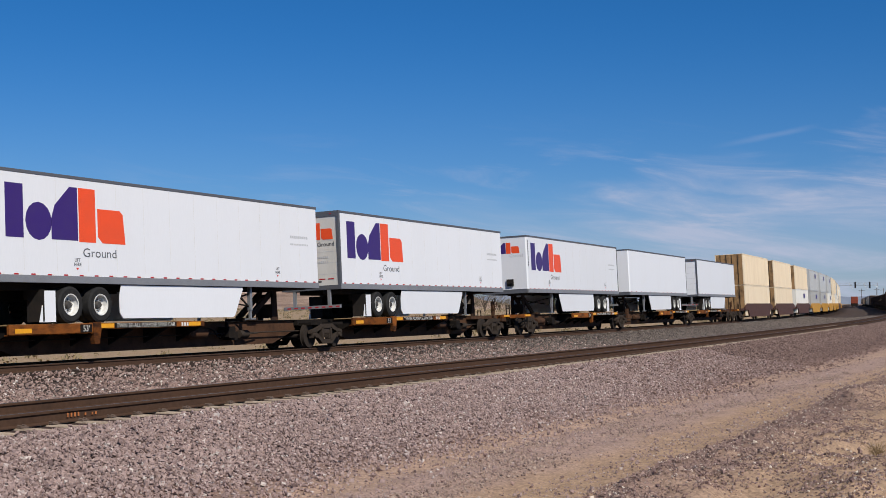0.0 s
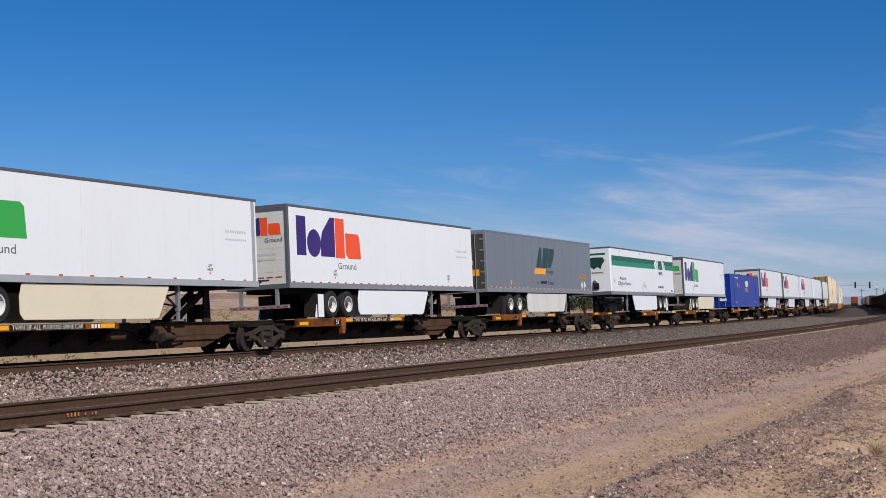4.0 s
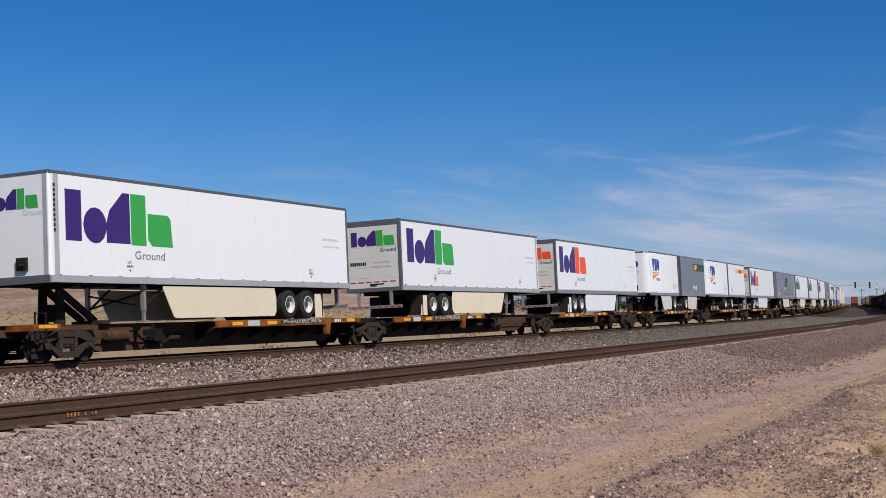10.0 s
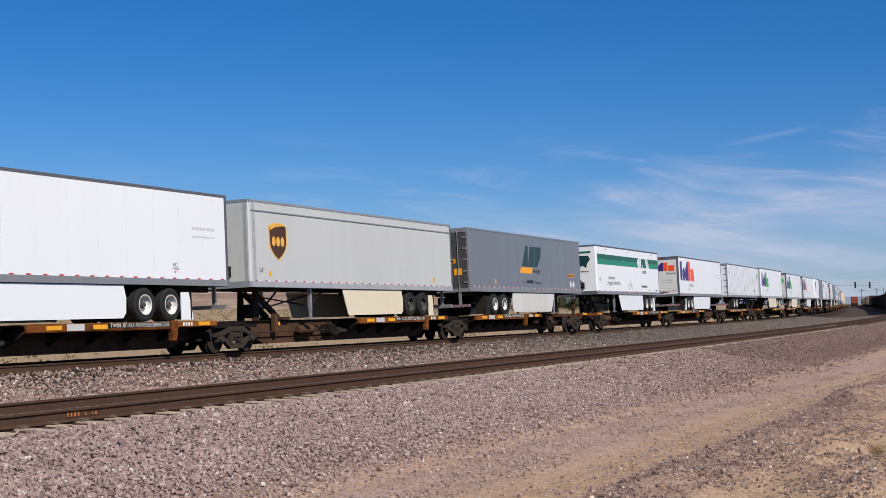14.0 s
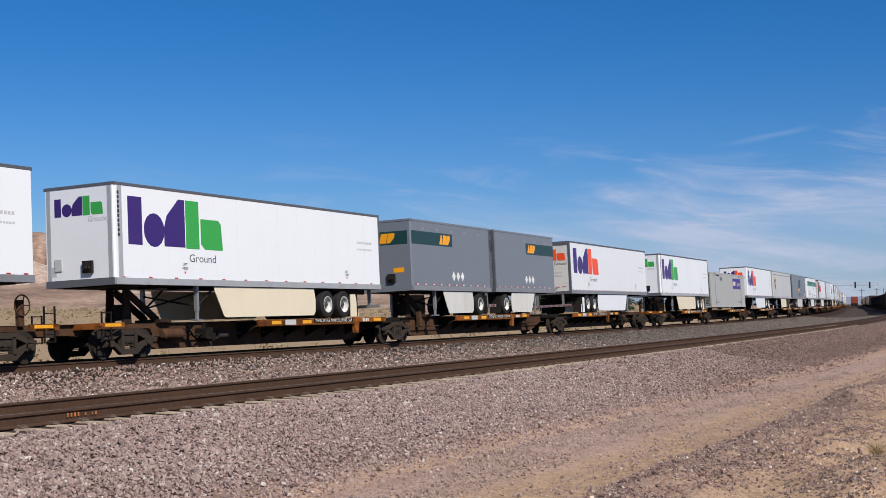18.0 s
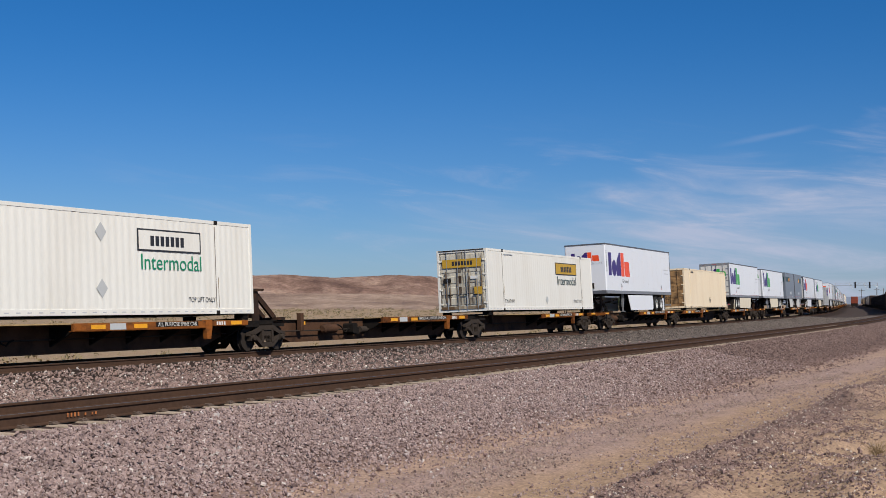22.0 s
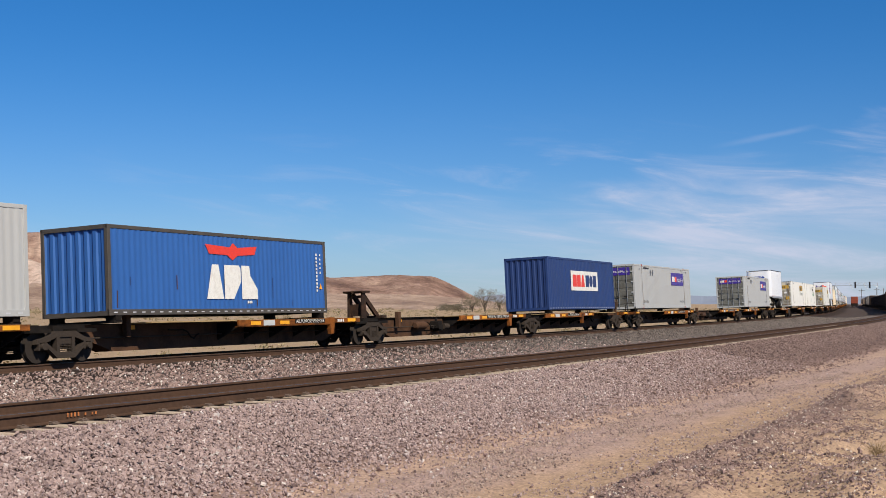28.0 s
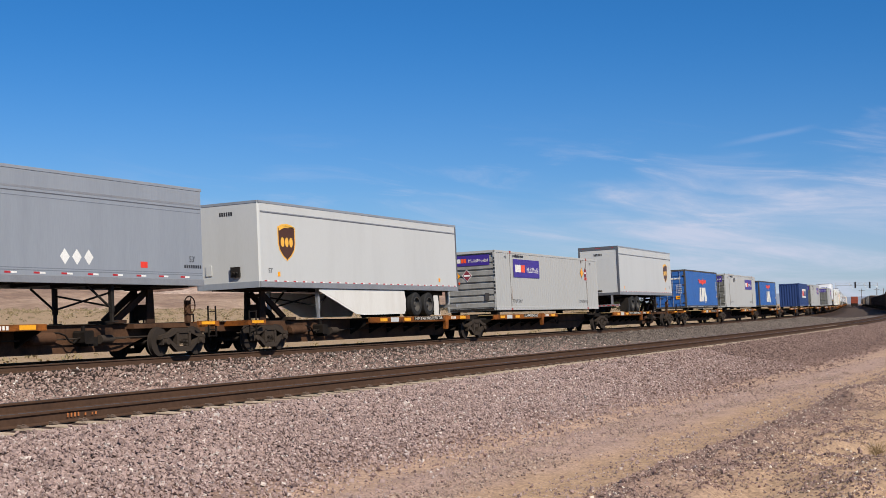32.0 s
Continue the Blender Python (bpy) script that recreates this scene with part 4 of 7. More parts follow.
def trailer(label, L, paint, side_art, rear_art, nose_art, skirt=None, axles=2, top=5.07, bottom=2.12, top_rail=DARKRAIL, rear="roll", rear_paint=None, round_nose=False, group="road trailers", rims=None, axle=3.0, nose_posts=False):
    """A dry-van road trailer: rear at -x, nose at +x; it stands on a deck 1.035 m over the rail."""
    t = tagged(new("semi_trailer" if L > 10 else "pup_trailer"), label, "trailer", group)
    h, W = L / 2, 1.285
    zb, zt = bottom + 0.19, top - 0.075
    if round_nose:
        pts = [(-h + 0.04, -W), (h - 0.30, -W), (h - 0.12, -W + 0.07), (h - 0.02, -W + 0.24), (h, -W + 0.5), (h, W - 0.5), (h - 0.02, W - 0.24), (h - 0.12, W - 0.07), (h - 0.30, W), (-h + 0.04, W)]
    else:
        pts = [(-h + 0.04, -W), (h - 0.06, -W), (h, -W + 0.06), (h, W - 0.06), (h - 0.06, W), (-h + 0.04, W)]
    part("body", Shape().loft([[(a, b, z) for a, b in pts] for z in (zb, zt)]), paint, t)
    part("roof", Shape().loft([[(-h + 0.05, -W + 0.03, top - 0.02), (h - 0.05, -W + 0.03, top - 0.02), (h - 0.05, 0, top + 0.01), (h - 0.05, W - 0.03, top - 0.02), (-h + 0.05, W - 0.03, top - 0.02), (-h + 0.05, 0, top + 0.01)], [(-h + 0.05, -W + 0.03, zt), (h - 0.05, -W + 0.03, zt), (h - 0.05, 0, zt), (h - 0.05, W - 0.03, zt), (-h + 0.05, W - 0.03, zt), (-h + 0.05, 0, zt)]]), LIGHTGREY, t)
    for sy in (-1, 1):
        part("top_rail", Shape().bbox(-h + 0.02, h - (0.2 if round_nose else 0.02), *sorted((sy * (W - 0.05), sy * (W + 0.012))), zt - 0.015, top, 0.006), top_rail, t)
        part("bottom_rail", Shape().bbox(-h + 0.02, h - (0.2 if round_nose else 0.02), *sorted((sy * (W - 0.06), sy * (W + 0.014))), bottom, zb + 0.01, 0.006), BRIGHTALU if nose_posts else ALU, t)
    part("nose_sill", Shape().box(h - 0.08, h + 0.012, -W + (0.3 if round_nose else 0.05), W - (0.3 if round_nose else 0.05), bottom, zb + 0.02), top_rail, t)
    nr = Shape().box(h - 0.08, h + 0.012, -W + (0.3 if round_nose else 0.05), W - (0.3 if round_nose else 0.05), zt - 0.01, top)
    part("nose_rail", nr, top_rail, t)
    box = Shape().box(h + 0.004, h + 0.09, 0.15, 0.5, 2.5, 2.85).tube((h + 0.09, 0.3, 2.65), (h + 0.16, 0.3, 2.62), 0.04, 8).tube((h + 0.09, 0.42, 2.65), (h + 0.16, 0.42, 2.62), 0.04, 8)
    part("air_line_box", box, STEEL, t)
    part("document_box", Shape().box(h + 0.004, h + 0.03, -0.9, -0.65, 2.6, 2.95), LIGHTGREY, t)
    if nose_posts:
        for sy in (-1, 1):
            ring = [(h - 0.34, sy * (W + 0.004)), (h - 0.16, sy * (W + 0.004)), (h - 0.05, sy * (W - 0.03)), (h + 0.003, sy * (W - 0.10)), (h + 0.004, sy * (W - 0.24)), (h - 0.05, sy * (W - 0.2)), (h - 0.3, sy * (W - 0.05))]
            part("nose_post", Shape().loft([[(p, q, z) for p, q in ring] for z in (zb, zt - 0.02)]), BRIGHTALU, t, "bare aluminium nose corner")

    fm = DARKRAIL if rear == "roll" else ALU
    rf = Shape()
    for sy in (-1, 1):
        rf.box(-h - 0.02, -h + 0.10, *sorted((sy * (W + 0.01), sy * (W - 0.10))), bottom, top)
    rf.box(-h - 0.02, -h + 0.10, -W + 0.1, W - 0.1, top - 0.20, top).box(-h - 0.02, -h + 0.10, -W + 0.1, W - 0.1, bottom, bottom + 0.16)
    part("rear_frame", rf, fm, t, "rear door frame")
    rp = rear_paint or paint
    if rear == "roll":
        d = part("rear_door", Shape().box(-h + 0.005, -h + 0.06, -W + 0.10, W - 0.10, bottom + 0.16, top - 0.2), rp, t)
        g = Shape()
        for k in range(1, 6):
            g.box(-h + 0.001, -h + 0.006, -W + 0.10, W - 0.10, bottom + 0.16 + k * 0.42, bottom + 0.17 + k * 0.42)
        part("door_joint", g, INKGREY, d)
        part("latch", Shape().box(-h - 0.03, -h + 0.005, -0.15, 0.15, bottom + 0.25, bottom + 0.33), STEEL, d)
    else:
        for sy in (-1, 1):
            d = part("rear_door", Shape().box(-h - 0.005, -h + 0.05, *sorted((sy * 0.01, sy * (W - 0.1))), bottom + 0.16, top - 0.2), rp, t)
            for y in (0.18, 0.75):
                part("lock_rod", Shape().tube((-h - 0.035, sy * y, bottom + 0.1), (-h - 0.035, sy * y, top - 0.15), 0.018, 8), ALU, d)
            hg = Shape()
            for k in range(5):
                z = bottom + 0.4 + k * 0.52
                hg.box(-h - 0.03, -h - 0.004, *sorted((sy * (W - 0.30), sy * (W - 0.04))), z, z + 0.07)
            part("hinge", hg, ALU, d)
    lamp = Shape()
    for y in (-0.12, 0.0, 0.12, -0.95, 0.95):
        lamp.box(-h - 0.03, -h - 0.018, y - 0.04, y + 0.04, top - 0.12, top - 0.09)
    tagged(part("marker_lamp", lamp, TAPERED, t), kind="stuff")
    bump_bar = Shape().box(-h - 0.02, -h + 0.10, -1.22, 1.22, 1.42, 1.54)
    for y in (-0.75, 0.75):
        bump_bar.box(-h + 0.0, -h + 0.09, y - 0.06, y + 0.06, 1.5, bottom)
    part("bumper", bump_bar, ALU, t, "grey rear bumper bar")
    bt = Shape()
    for k in range(8):
        bt.box(-h - 0.026, -h - 0.021, -1.2 + k * 0.3, -1.2 + k * 0.3 + 0.16, 1.45, 1.50)
    tagged(part("bumper_tape", bt, TAPERED, t), kind="stuff")
    ch = Shape()
    for k in range(int(L / 1.6)):
        ch.box(-h + 0.8 + k * 1.6, -h + 0.88 + k * 1.6, -1.2, 1.2, bottom + 0.02, bottom + 0.12)
    for y in (-0.5, 0.5):
        ch.box(-h + 0.1, -h + (7.0 if L > 10 else 3.0), y - 0.06, y + 0.06, bottom - 0.16, bottom + 0.02)
    tagged(part("cross_member", ch, STEEL, t), kind="stuff")
    ax = [-h + axle, -h + axle + 1.22] if axles == 2 else [-h + 1.35]
    bg = Shape()
    for y in (-0.5, 0.5):
        bg.box(ax[0] - 0.9, ax[-1] + 0.9, y - 0.07, y + 0.07, 1.72, bottom - 0.14)
        for x in ax:
            bg.prism([(x - 0.14, 1.75), (x + 0.14, 1.75), (x + 0.08, 1.5), (x - 0.08, 1.5)], y - 0.05, y + 0.05)
    for x in ax:
        bg.tube((x, -0.9, 1.54), (x, 0.9, 1.54), 0.065, 8)
    part("axle_frame", bg, STEEL, t)
    for x in ax:
        for sy in (-1, 1):
            road_wheel(t, x, sy, rims or RIMW)
    for sy in (-1, 1):
        fx = ax[0] - (1.05 if L > 10 else 0.8)
        part("mudflap", Shape().box(fx, fx + 0.03, *sorted((sy * 0.68, sy * 1.26)), 1.1, 1.95), STEEL, t)
        if L > 10:
            part("fairing", Shape().prism([(fx - 0.12, 1.08), (ax[0] - 0.56, 1.08), (ax[0] - 0.56, 1.92), (fx + 0.1, 1.92)], sy * 1.20, sy * 1.23), skirt[2] if skirt and paint is not GREYPAINT else RUBBER, t)
    if skirt:
        u0, u1, m = skirt[:3]
        run = skirt[3] if len(skirt) > 3 else 0.62
        for sy in (-1, 1):
            part("side_skirt", Shape().prism([(-h + u0 + 0.05, 1.15), (-h + u1 - run, 1.13), (-h + u1 - run * 0.8, 1.17), (-h + u1, 2.02), (-h + u1, 2.10), (-h + u0, 2.10), (-h + u0 - 0.10, 1.75), (-h + u0 - 0.08, 1.3)], sy * 1.225, sy * 1.245), m, t, "long pale side skirt")
    lx = h - (4.15 if L > 10 else 2.6)
    for sy in (-1, 1):
        lg = Shape().box(lx - 0.06, lx + 0.06, *sorted((sy * 0.98, sy * 1.10)), 1.35, bottom).box(lx - 0.045, lx + 0.045, *sorted((sy * 1.0, sy * 1.08)), 1.09, 1.4).box(lx - 0.14, lx + 0.14, *sorted((sy * 0.92, sy * 1.16)), 1.045, 1.09)
        part("landing_leg", lg, STEEL if not skirt else ALU, t)
    part("leg_brace", Shape().beam((lx, -1.0, 1.5), (lx, 1.0, 1.9), 0.05, 0.05).beam((lx, 1.0, 1.5), (lx, -1.0, 1.9), 0.05, 0.05).beam((lx, -1.02, 1.45), (lx - 1.0, -1.02, 2.1), 0.05, 0.05).beam((lx, 1.02, 1.45), (lx - 1.0, 1.02, 2.1), 0.05, 0.05), STEEL, t)
    part("kingpin_plate", Shape().box(h - 1.9, h - 0.3, -0.9, 0.9, bottom - 0.03, bottom + 0.02), STEEL, t)
    for side in (-1, 1):
        d = Side(t, L, W, side)
        d.base = paint
        side_art(d, L, side > 0)
        d.done()
    e = End(t, -h - (0.0 if rear == "roll" else 0.008), 2 * W)
    e.base = rp
    rear_art(e)
    e.done()
    e = End(t, h, 2 * W, True)
    e.base = paint
    nose_art(e)
    e.done()
    return t


# ---------------------------------------------------------------- containers
def wave(L, pitch, depth):
    """x and depth along a corrugated sheet."""
    n = int(L / pitch)
    p = L / n
    out = []
    for i in range(n):
        x = i * p
        out += [(x, 0.0), (x + 0.36 * p, 0.0), (x + 0.5 * p, depth), (x + 0.86 * p, depth)]
    return out + [(L, 0.0)]


def container(label, L, paint, art, top, doors, end_art=None, posts=True, pitch=0.30, depth=0.011, door_paint=None, base=1.24, corner=None):
    """A steel box container on its pedestals; doors: 'doors', 'corrugated' or 'slats' on the -x end."""
    t = tagged(new("shipping_container"), label, "container", "containers")
    h, W = L / 2, 1.295 if L > 13 else 1.22
    cm = corner or paint
    for sy in (-1, 1):
        w = wave(L - 0.16, pitch, depth)
        lo, hi = base + 0.15, top - 0.10
        rows = [[(x - h + 0.08, sy * (W - 0.010 - d), z) for x, d in w] for z in (lo, hi)]
        n = len(w)
        sh = Shape().add(rows[0] + rows[1], [(i, i + 1, n + i + 1, n + i) for i in range(n - 1)])
        part("side_wall", sh, paint, t)
        part("top_rail", Shape().bbox(-h, h, *sorted((sy * (W - 0.07), sy * W)), top - 0.11, top, 0.006), cm, t)
        part("bottom_rail", Shape().bbox(-h, h, *sorted((sy * (W - 0.07), sy * W)), base, base + 0.17, 0.006), cm, t)
        dash = Shape()
        for i in range(int(L / 0.42)):
            dash.box(-h + 0.2 + i * 0.42, -h + 0.36 + i * 0.42, *sorted((sy * W, sy * (W + 0.003))), base + 0.07, base + 0.10)
        tagged(part("rail_slots", dash, INKGREY if paint is not TANCAN else GRIME, t), kind="stuff")
        for sx in (-1, 1):
            part("corner_post", Shape().bbox(*sorted((sx * h, sx * (h - 0.14))), *sorted((sy * (W - 0.12), sy * (W + 0.004))), base, top, 0.008), cm, t)
        if posts:
            for sx in (-1, 1):
                x = sx * (h - 2.02)
                part("lifting_post", Shape().box(x - 0.05, x + 0.05, *sorted((sy * (W - 0.05), sy * (W + 0.003))), base + 0.05, top + 0.0), paint, t)
                part("lifting_casting", Shape().box(x - 0.09, x + 0.09, *sorted((sy * (W - 0.1), sy * (W + 0.008))), top - 0.12, top + 0.012).box(x - 0.09, x + 0.09, *sorted((sy * (W - 0.1), sy * (W + 0.008))), base - 0.005, base + 0.11), RUSTRED if paint in (BLUECAN, GREYCAN) else STEEL, t)
    wr = wave(2 * W - 0.2, 0.55, 0.02)
    n = len(wr)
    part("roof", Shape().add([(x, y - W + 0.1, top - 0.02 - d) for x in (-h + 0.05, h - 0.05) for y, d in wr], [(i, i + 1, n + i + 1, n + i) for i in range(n - 1)]), paint, t)
    part("floor", Shape().box(-h + 0.05, h - 0.05, -W + 0.06, W - 0.06, base + 0.02, base + 0.14), STEEL, t)
    dp = door_paint or paint
    for sx in (-1, 1):
        kind = doors if sx < 0 else ("corrugated" if doors != "corrugated" else "doors")
        x = sx * (h - 0.03)
        if kind == "corrugated":
            we = wave(2 * W - 0.24, 0.29, 0.045)
            n = len(we)
            part("end_wall", Shape().add([(x - sx * d, y - W + 0.12, z) for z in (base + 0.12, top - 0.1) for y, d in we], [(i, i + 1, n + i + 1, n + i) for i in range(n - 1)]), paint, t)
        elif kind == "slats":
            prof, z = [(x - sx * 0.05, base + 0.12)], base + 0.15
            while z < top - 0.3:
                prof += [(x - sx * 0.05, z), (x + sx * 0.015, z + 0.03), (x + sx * 0.015, z + 0.23), (x - sx * 0.05, z + 0.26)]
                z += 0.31
            prof.append((x - sx * 0.05, top - 0.1))
            n = len(prof)
            sl = Shape().add([(q[0], y, q[1]) for y in (-W + 0.1, W - 0.1) for q in prof], [(i, i + 1, n + i + 1, n + i) for i in range(n - 1)])
            part("end_wall", sl, dp, t)
        else:
            for sy in (-1, 1):
                d = part("door", Shape().box(*sorted((x, x - sx * 0.05)), *sorted((sy * 0.012, sy * (W - 0.13))), base + 0.13, top - 0.12), dp, t)
                rb = Shape()
                for k in range(5 if top > 4.0 else 4):
                    z = base + 0.32 + k * 0.52
                    rb.prism([(x, z), (x + sx * 0.022, z + 0.018), (x + sx * 0.022, z + 0.33), (x, z + 0.35), (x - sx * 0.01, z + 0.17)], *sorted((sy * 0.06, sy * (W - 0.2))))
                part("door_rib", rb, dp, d)
                for y in (0.22, 0.78):
                    part("lock_rod", Shape().tube((x + sx * 0.055, sy * y, base + 0.08), (x + sx * 0.055, sy * y, top - 0.06), 0.018, 8), GRIME if paint is TANCAN else DULLGREY if dp is RUSTDOOR else ALU, d)
                    part("lock_arm", Shape().box(*sorted((x + sx * 0.05, x + sx * 0.08)), *sorted((sy * y, sy * (y - 0.25))), base + 0.78, base + 0.82), STEEL, d)
                hg = Shape()
                for k in range(4):
                    hg.box(*sorted((x + sx * 0.045, x)), *sorted((sy * (W - 0.24), sy * (W - 0.06))), base + 0.35 + k * 0.68, base + 0.43 + k * 0.68)
                part("hinge", hg, cm, d)
        hdr = Shape().box(*sorted((sx * h, sx * (h - 0.08))), -W + 0.1, W - 0.1, top - 0.12, top)
        part("end_header", hdr, cm, t)
        part("end_sill", Shape().box(*sorted((sx * h, sx * (h - 0.08))), -W + 0.1, W - 0.1, base, base + 0.13), cm, t)
    for side in (-1, 1):
        d = Side(t, L, W + 0.002, side)
        d.base = paint
        art(d, L, side > 0)
        d.done()
    if end_art:
        e = End(t, -h - 0.004, 2 * W)
        e.base = paint
        end_art(e)
        e.done()
    return t


def top_lift(d, L, m):
    d.words("notice", m, "TOP LIFT ONLY", 2.12, 1.62, 0.15, 1.35)
    d.words("notice", m, "TOP LIFT ONLY", L - 3.55, 1.62, 0.15, 1.4)
    for u in (1.955, L - 2.09):
        d.bar("rust_seam", BROWNFILM if m is not INKWHITE else NAVY, u, u + 0.018, 1.45, 4.02, 0.003)
        d.bar("rust_seam", GRIME if m is not INKWHITE else NAVY, u + 0.13, u + 0.15, 1.45, 2.4, 0.003)


MAROON = mat("faded maroon film", srgb(128, 48, 62), 0.6, bump=0.0)


def art_multimodal(d, L, nose_left, u=None):
    u = u if u is not None else L - 6.0
    d.bar("logo_field", mat("purple panel", srgb(62, 44, 138), 0.45, bump=0.0), u, u + 3.75, 2.87, 3.78)
    block_mark(d, "logo", INKWHITE, u + 0.25, u + 1.05, 3.13, 3.50, 3, lift=0.008)
    block_mark(d, "logo", ORANGE, u + 1.08, u + 1.62, 3.13, 3.50, 2, lift=0.008)
    d.words("lettering", INKWHITE, "MultiModal", u + 1.88, 3.13, 0.28, 1.65, lift=0.009)
    top_lift(d, L, INKDARK)
    if u > 5:
        for v in (4.3, 4.85):
            d.diamond("placard", DARKRAIL, v, 3.66, 0.2)
    else:
        d.diamond("placard", INKDARK, 13.24, 3.31, 0.27)
        d.diamond("yellow_placard", AMBER, 13.24, 3.31, 0.25, 0.007)
        d.diamond("placard", INKDARK, 13.9, 3.31, 0.27)
        d.diamond("red_placard", MAROON, 13.9, 3.31, 0.25, 0.007)
        d.bar("placard_band", TAPEWHITE, 13.74, 14.06, 3.27, 3.35, 0.010)
        d.bar("number_board", ORANGE, 13.72, 14.12, 2.90, 3.05)
        d.bars("number_marking", INKDARK, 13.76, 14.08, 2.93, 3.02, 4, 0.008)
    for v in (2.75, 3.0, L - 3.0, L - 2.75):
        d.bar("stain", BROWNFILM, v, v + 0.07, 3.86, 4.02)
    d.bars("number_marking", INKDARK, 2.4, 3.9, 3.88, 3.98, 9)
    d.words("notice", INKDARK, "VTP", 1.2, 3.78, 0.13)
    d.words("notice", INKDARK, "VTP", L - 1.5, 3.78, 0.13)


def art_multimodal_front(d, L, nose_left):
    art_multimodal(d, L, nose_left, 2.4)


def end_multimodal(e):
    e.bar("logo_field", mat("purple panel", srgb(62, 44, 138), 0.45, bump=0.0), 0.3, 2.3, 3.45, 3.95)
    block_mark(e, "logo", INKWHITE, 0.4, 0.8, 3.60, 3.80, 3, lift=0.008)
    block_mark(e, "logo", ORANGE, 0.82, 1.1, 3.60, 3.80, 2, lift=0.008)
    e.words("lettering", INKWHITE, "MultiModal", 1.2, 3.61, 0.15, 1.0, lift=0.009)


def end_multimodal_front(e):
    end_multimodal(e)
    e.diamond("placard", INKDARK, 0.5, 2.98, 0.26)
    e.diamond("yellow_placard", AMBER, 0.5, 2.98, 0.24, 0.007)
    e.diamond("placard", TAPEWHITE, 1.1, 2.98, 0.26)
    e.diamond("red_placard", MAROON, 1.1, 2.98, 0.23, 0.007)
    e.bar("placard_band", TAPEWHITE, 0.93, 1.27, 2.94, 3.02, 0.010)
    e.bars("number_marking", ORANGE, 0.35, 0.75, 2.55, 2.68, 4)
    e.bar("document_box", DOORGREY, 2.0, 2.22, 1.75, 2.1, 0.03)
    for k in range(11):
        if k != 4:
            e.bar("number_marking", INKDARK, 2.49, 2.56, 2.05 + k * 0.165, 2.16 + k * 0.165)
    e.bar("grime_band", STEEL, 0.14, 2.45, 1.25, 1.36)


def art_intermodal(d, L, nose_left):
    d.bar("logo_frame", INKDARK, 9.75, 13.3, 3.12, 3.78)
    d.bar("logo_field", YELLOWPANEL, 9.81, 13.24, 3.17, 3.73, 0.008)
    d.bars("logo", INKDARK, 10.6, 12.5, 3.28, 3.58, 7, 0.011)
    d.words("lettering", INKGREEN, "Intermodal", 9.95, 2.58, 0.46, 3.15)
    top_lift(d, L, INKDARK)
    d.bars("small_print", DULLGREY, 2.2, 3.4, 3.93, 3.99, 9)
    d.diamond("placard", LIGHTGREY, 8.2, 1.75, 0.2)


def art_intermodal_pale(d, L, nose_left):
    d.bar("logo_frame", INKDARK, 10.2, 13.3, 3.12, 3.78)
    d.bar("logo_field", WHITECAN, 10.26, 13.24, 3.17, 3.73, 0.008)
    d.bars("logo", INKDARK, 10.8, 12.5, 3.28, 3.58, 7, 0.011)
    d.words("lettering", MIDGREEN, "Intermodal", 10.3, 2.58, 0.46, 2.95)
    top_lift(d, L, INKDARK)
    d.diamond("placard", LIGHTGREY, 8.6, 3.6, 0.24)
    d.diamond("placard", LIGHTGREY, 8.6, 2.0, 0.24)


RUSTSTREAK = mat("brown rust streak", srgb(96, 74, 52), 0.8, stain=2.2, stain_amt=1.3, stain_rgb=srgb(184, 172, 150), streak=6, grain_amt=0.15, bump=0.0, vary=0.1)


def end_intermodal(e):
    for u, w, z0, z1 in ((0.40, 0.16, 1.70, 3.30), (0.62, 0.07, 1.5, 2.7), (1.02, 0.10, 1.45, 3.35), (1.62, 0.07, 1.5, 3.3), (1.98, 0.15, 1.5, 2.9), (2.26, 0.07, 1.4, 3.9)):
        e.put("rust_streak", RUSTSTREAK, [(u + 0.2 * w, z0), (u + 0.8 * w, z0 + 0.05), (u + w, (z0 + z1) / 2), (u + 0.7 * w, z1), (u + 0.3 * w, z1 - 0.1), (u, z0 + 0.6 * (z1 - z0))], 0.029)
    e.bar("rust_streak", RUSTSTREAK, 0.15, 2.4, 1.36, 1.50, 0.029)
    e.bar("dark_header", STEEL, 0.12, 2.45, 4.14, 4.19, 0.012)
    e.bar("notice", STEEL, 0.32, 0.72, 2.62, 2.86, 0.032)
    e.bar("notice", TAPEWHITE, 1.72, 2.10, 2.78, 2.92, 0.032)
    e.bar("logo_field", YELLOWPANEL, 0.3, 2.3, 3.35, 3.75, 0.034)
    e.bars("logo", INKDARK, 0.8, 1.9, 3.45, 3.65, 7, 0.038)
    e.bar("notice", YELLOWPANEL, 1.9, 2.3, 2.05, 2.4, 0.034)


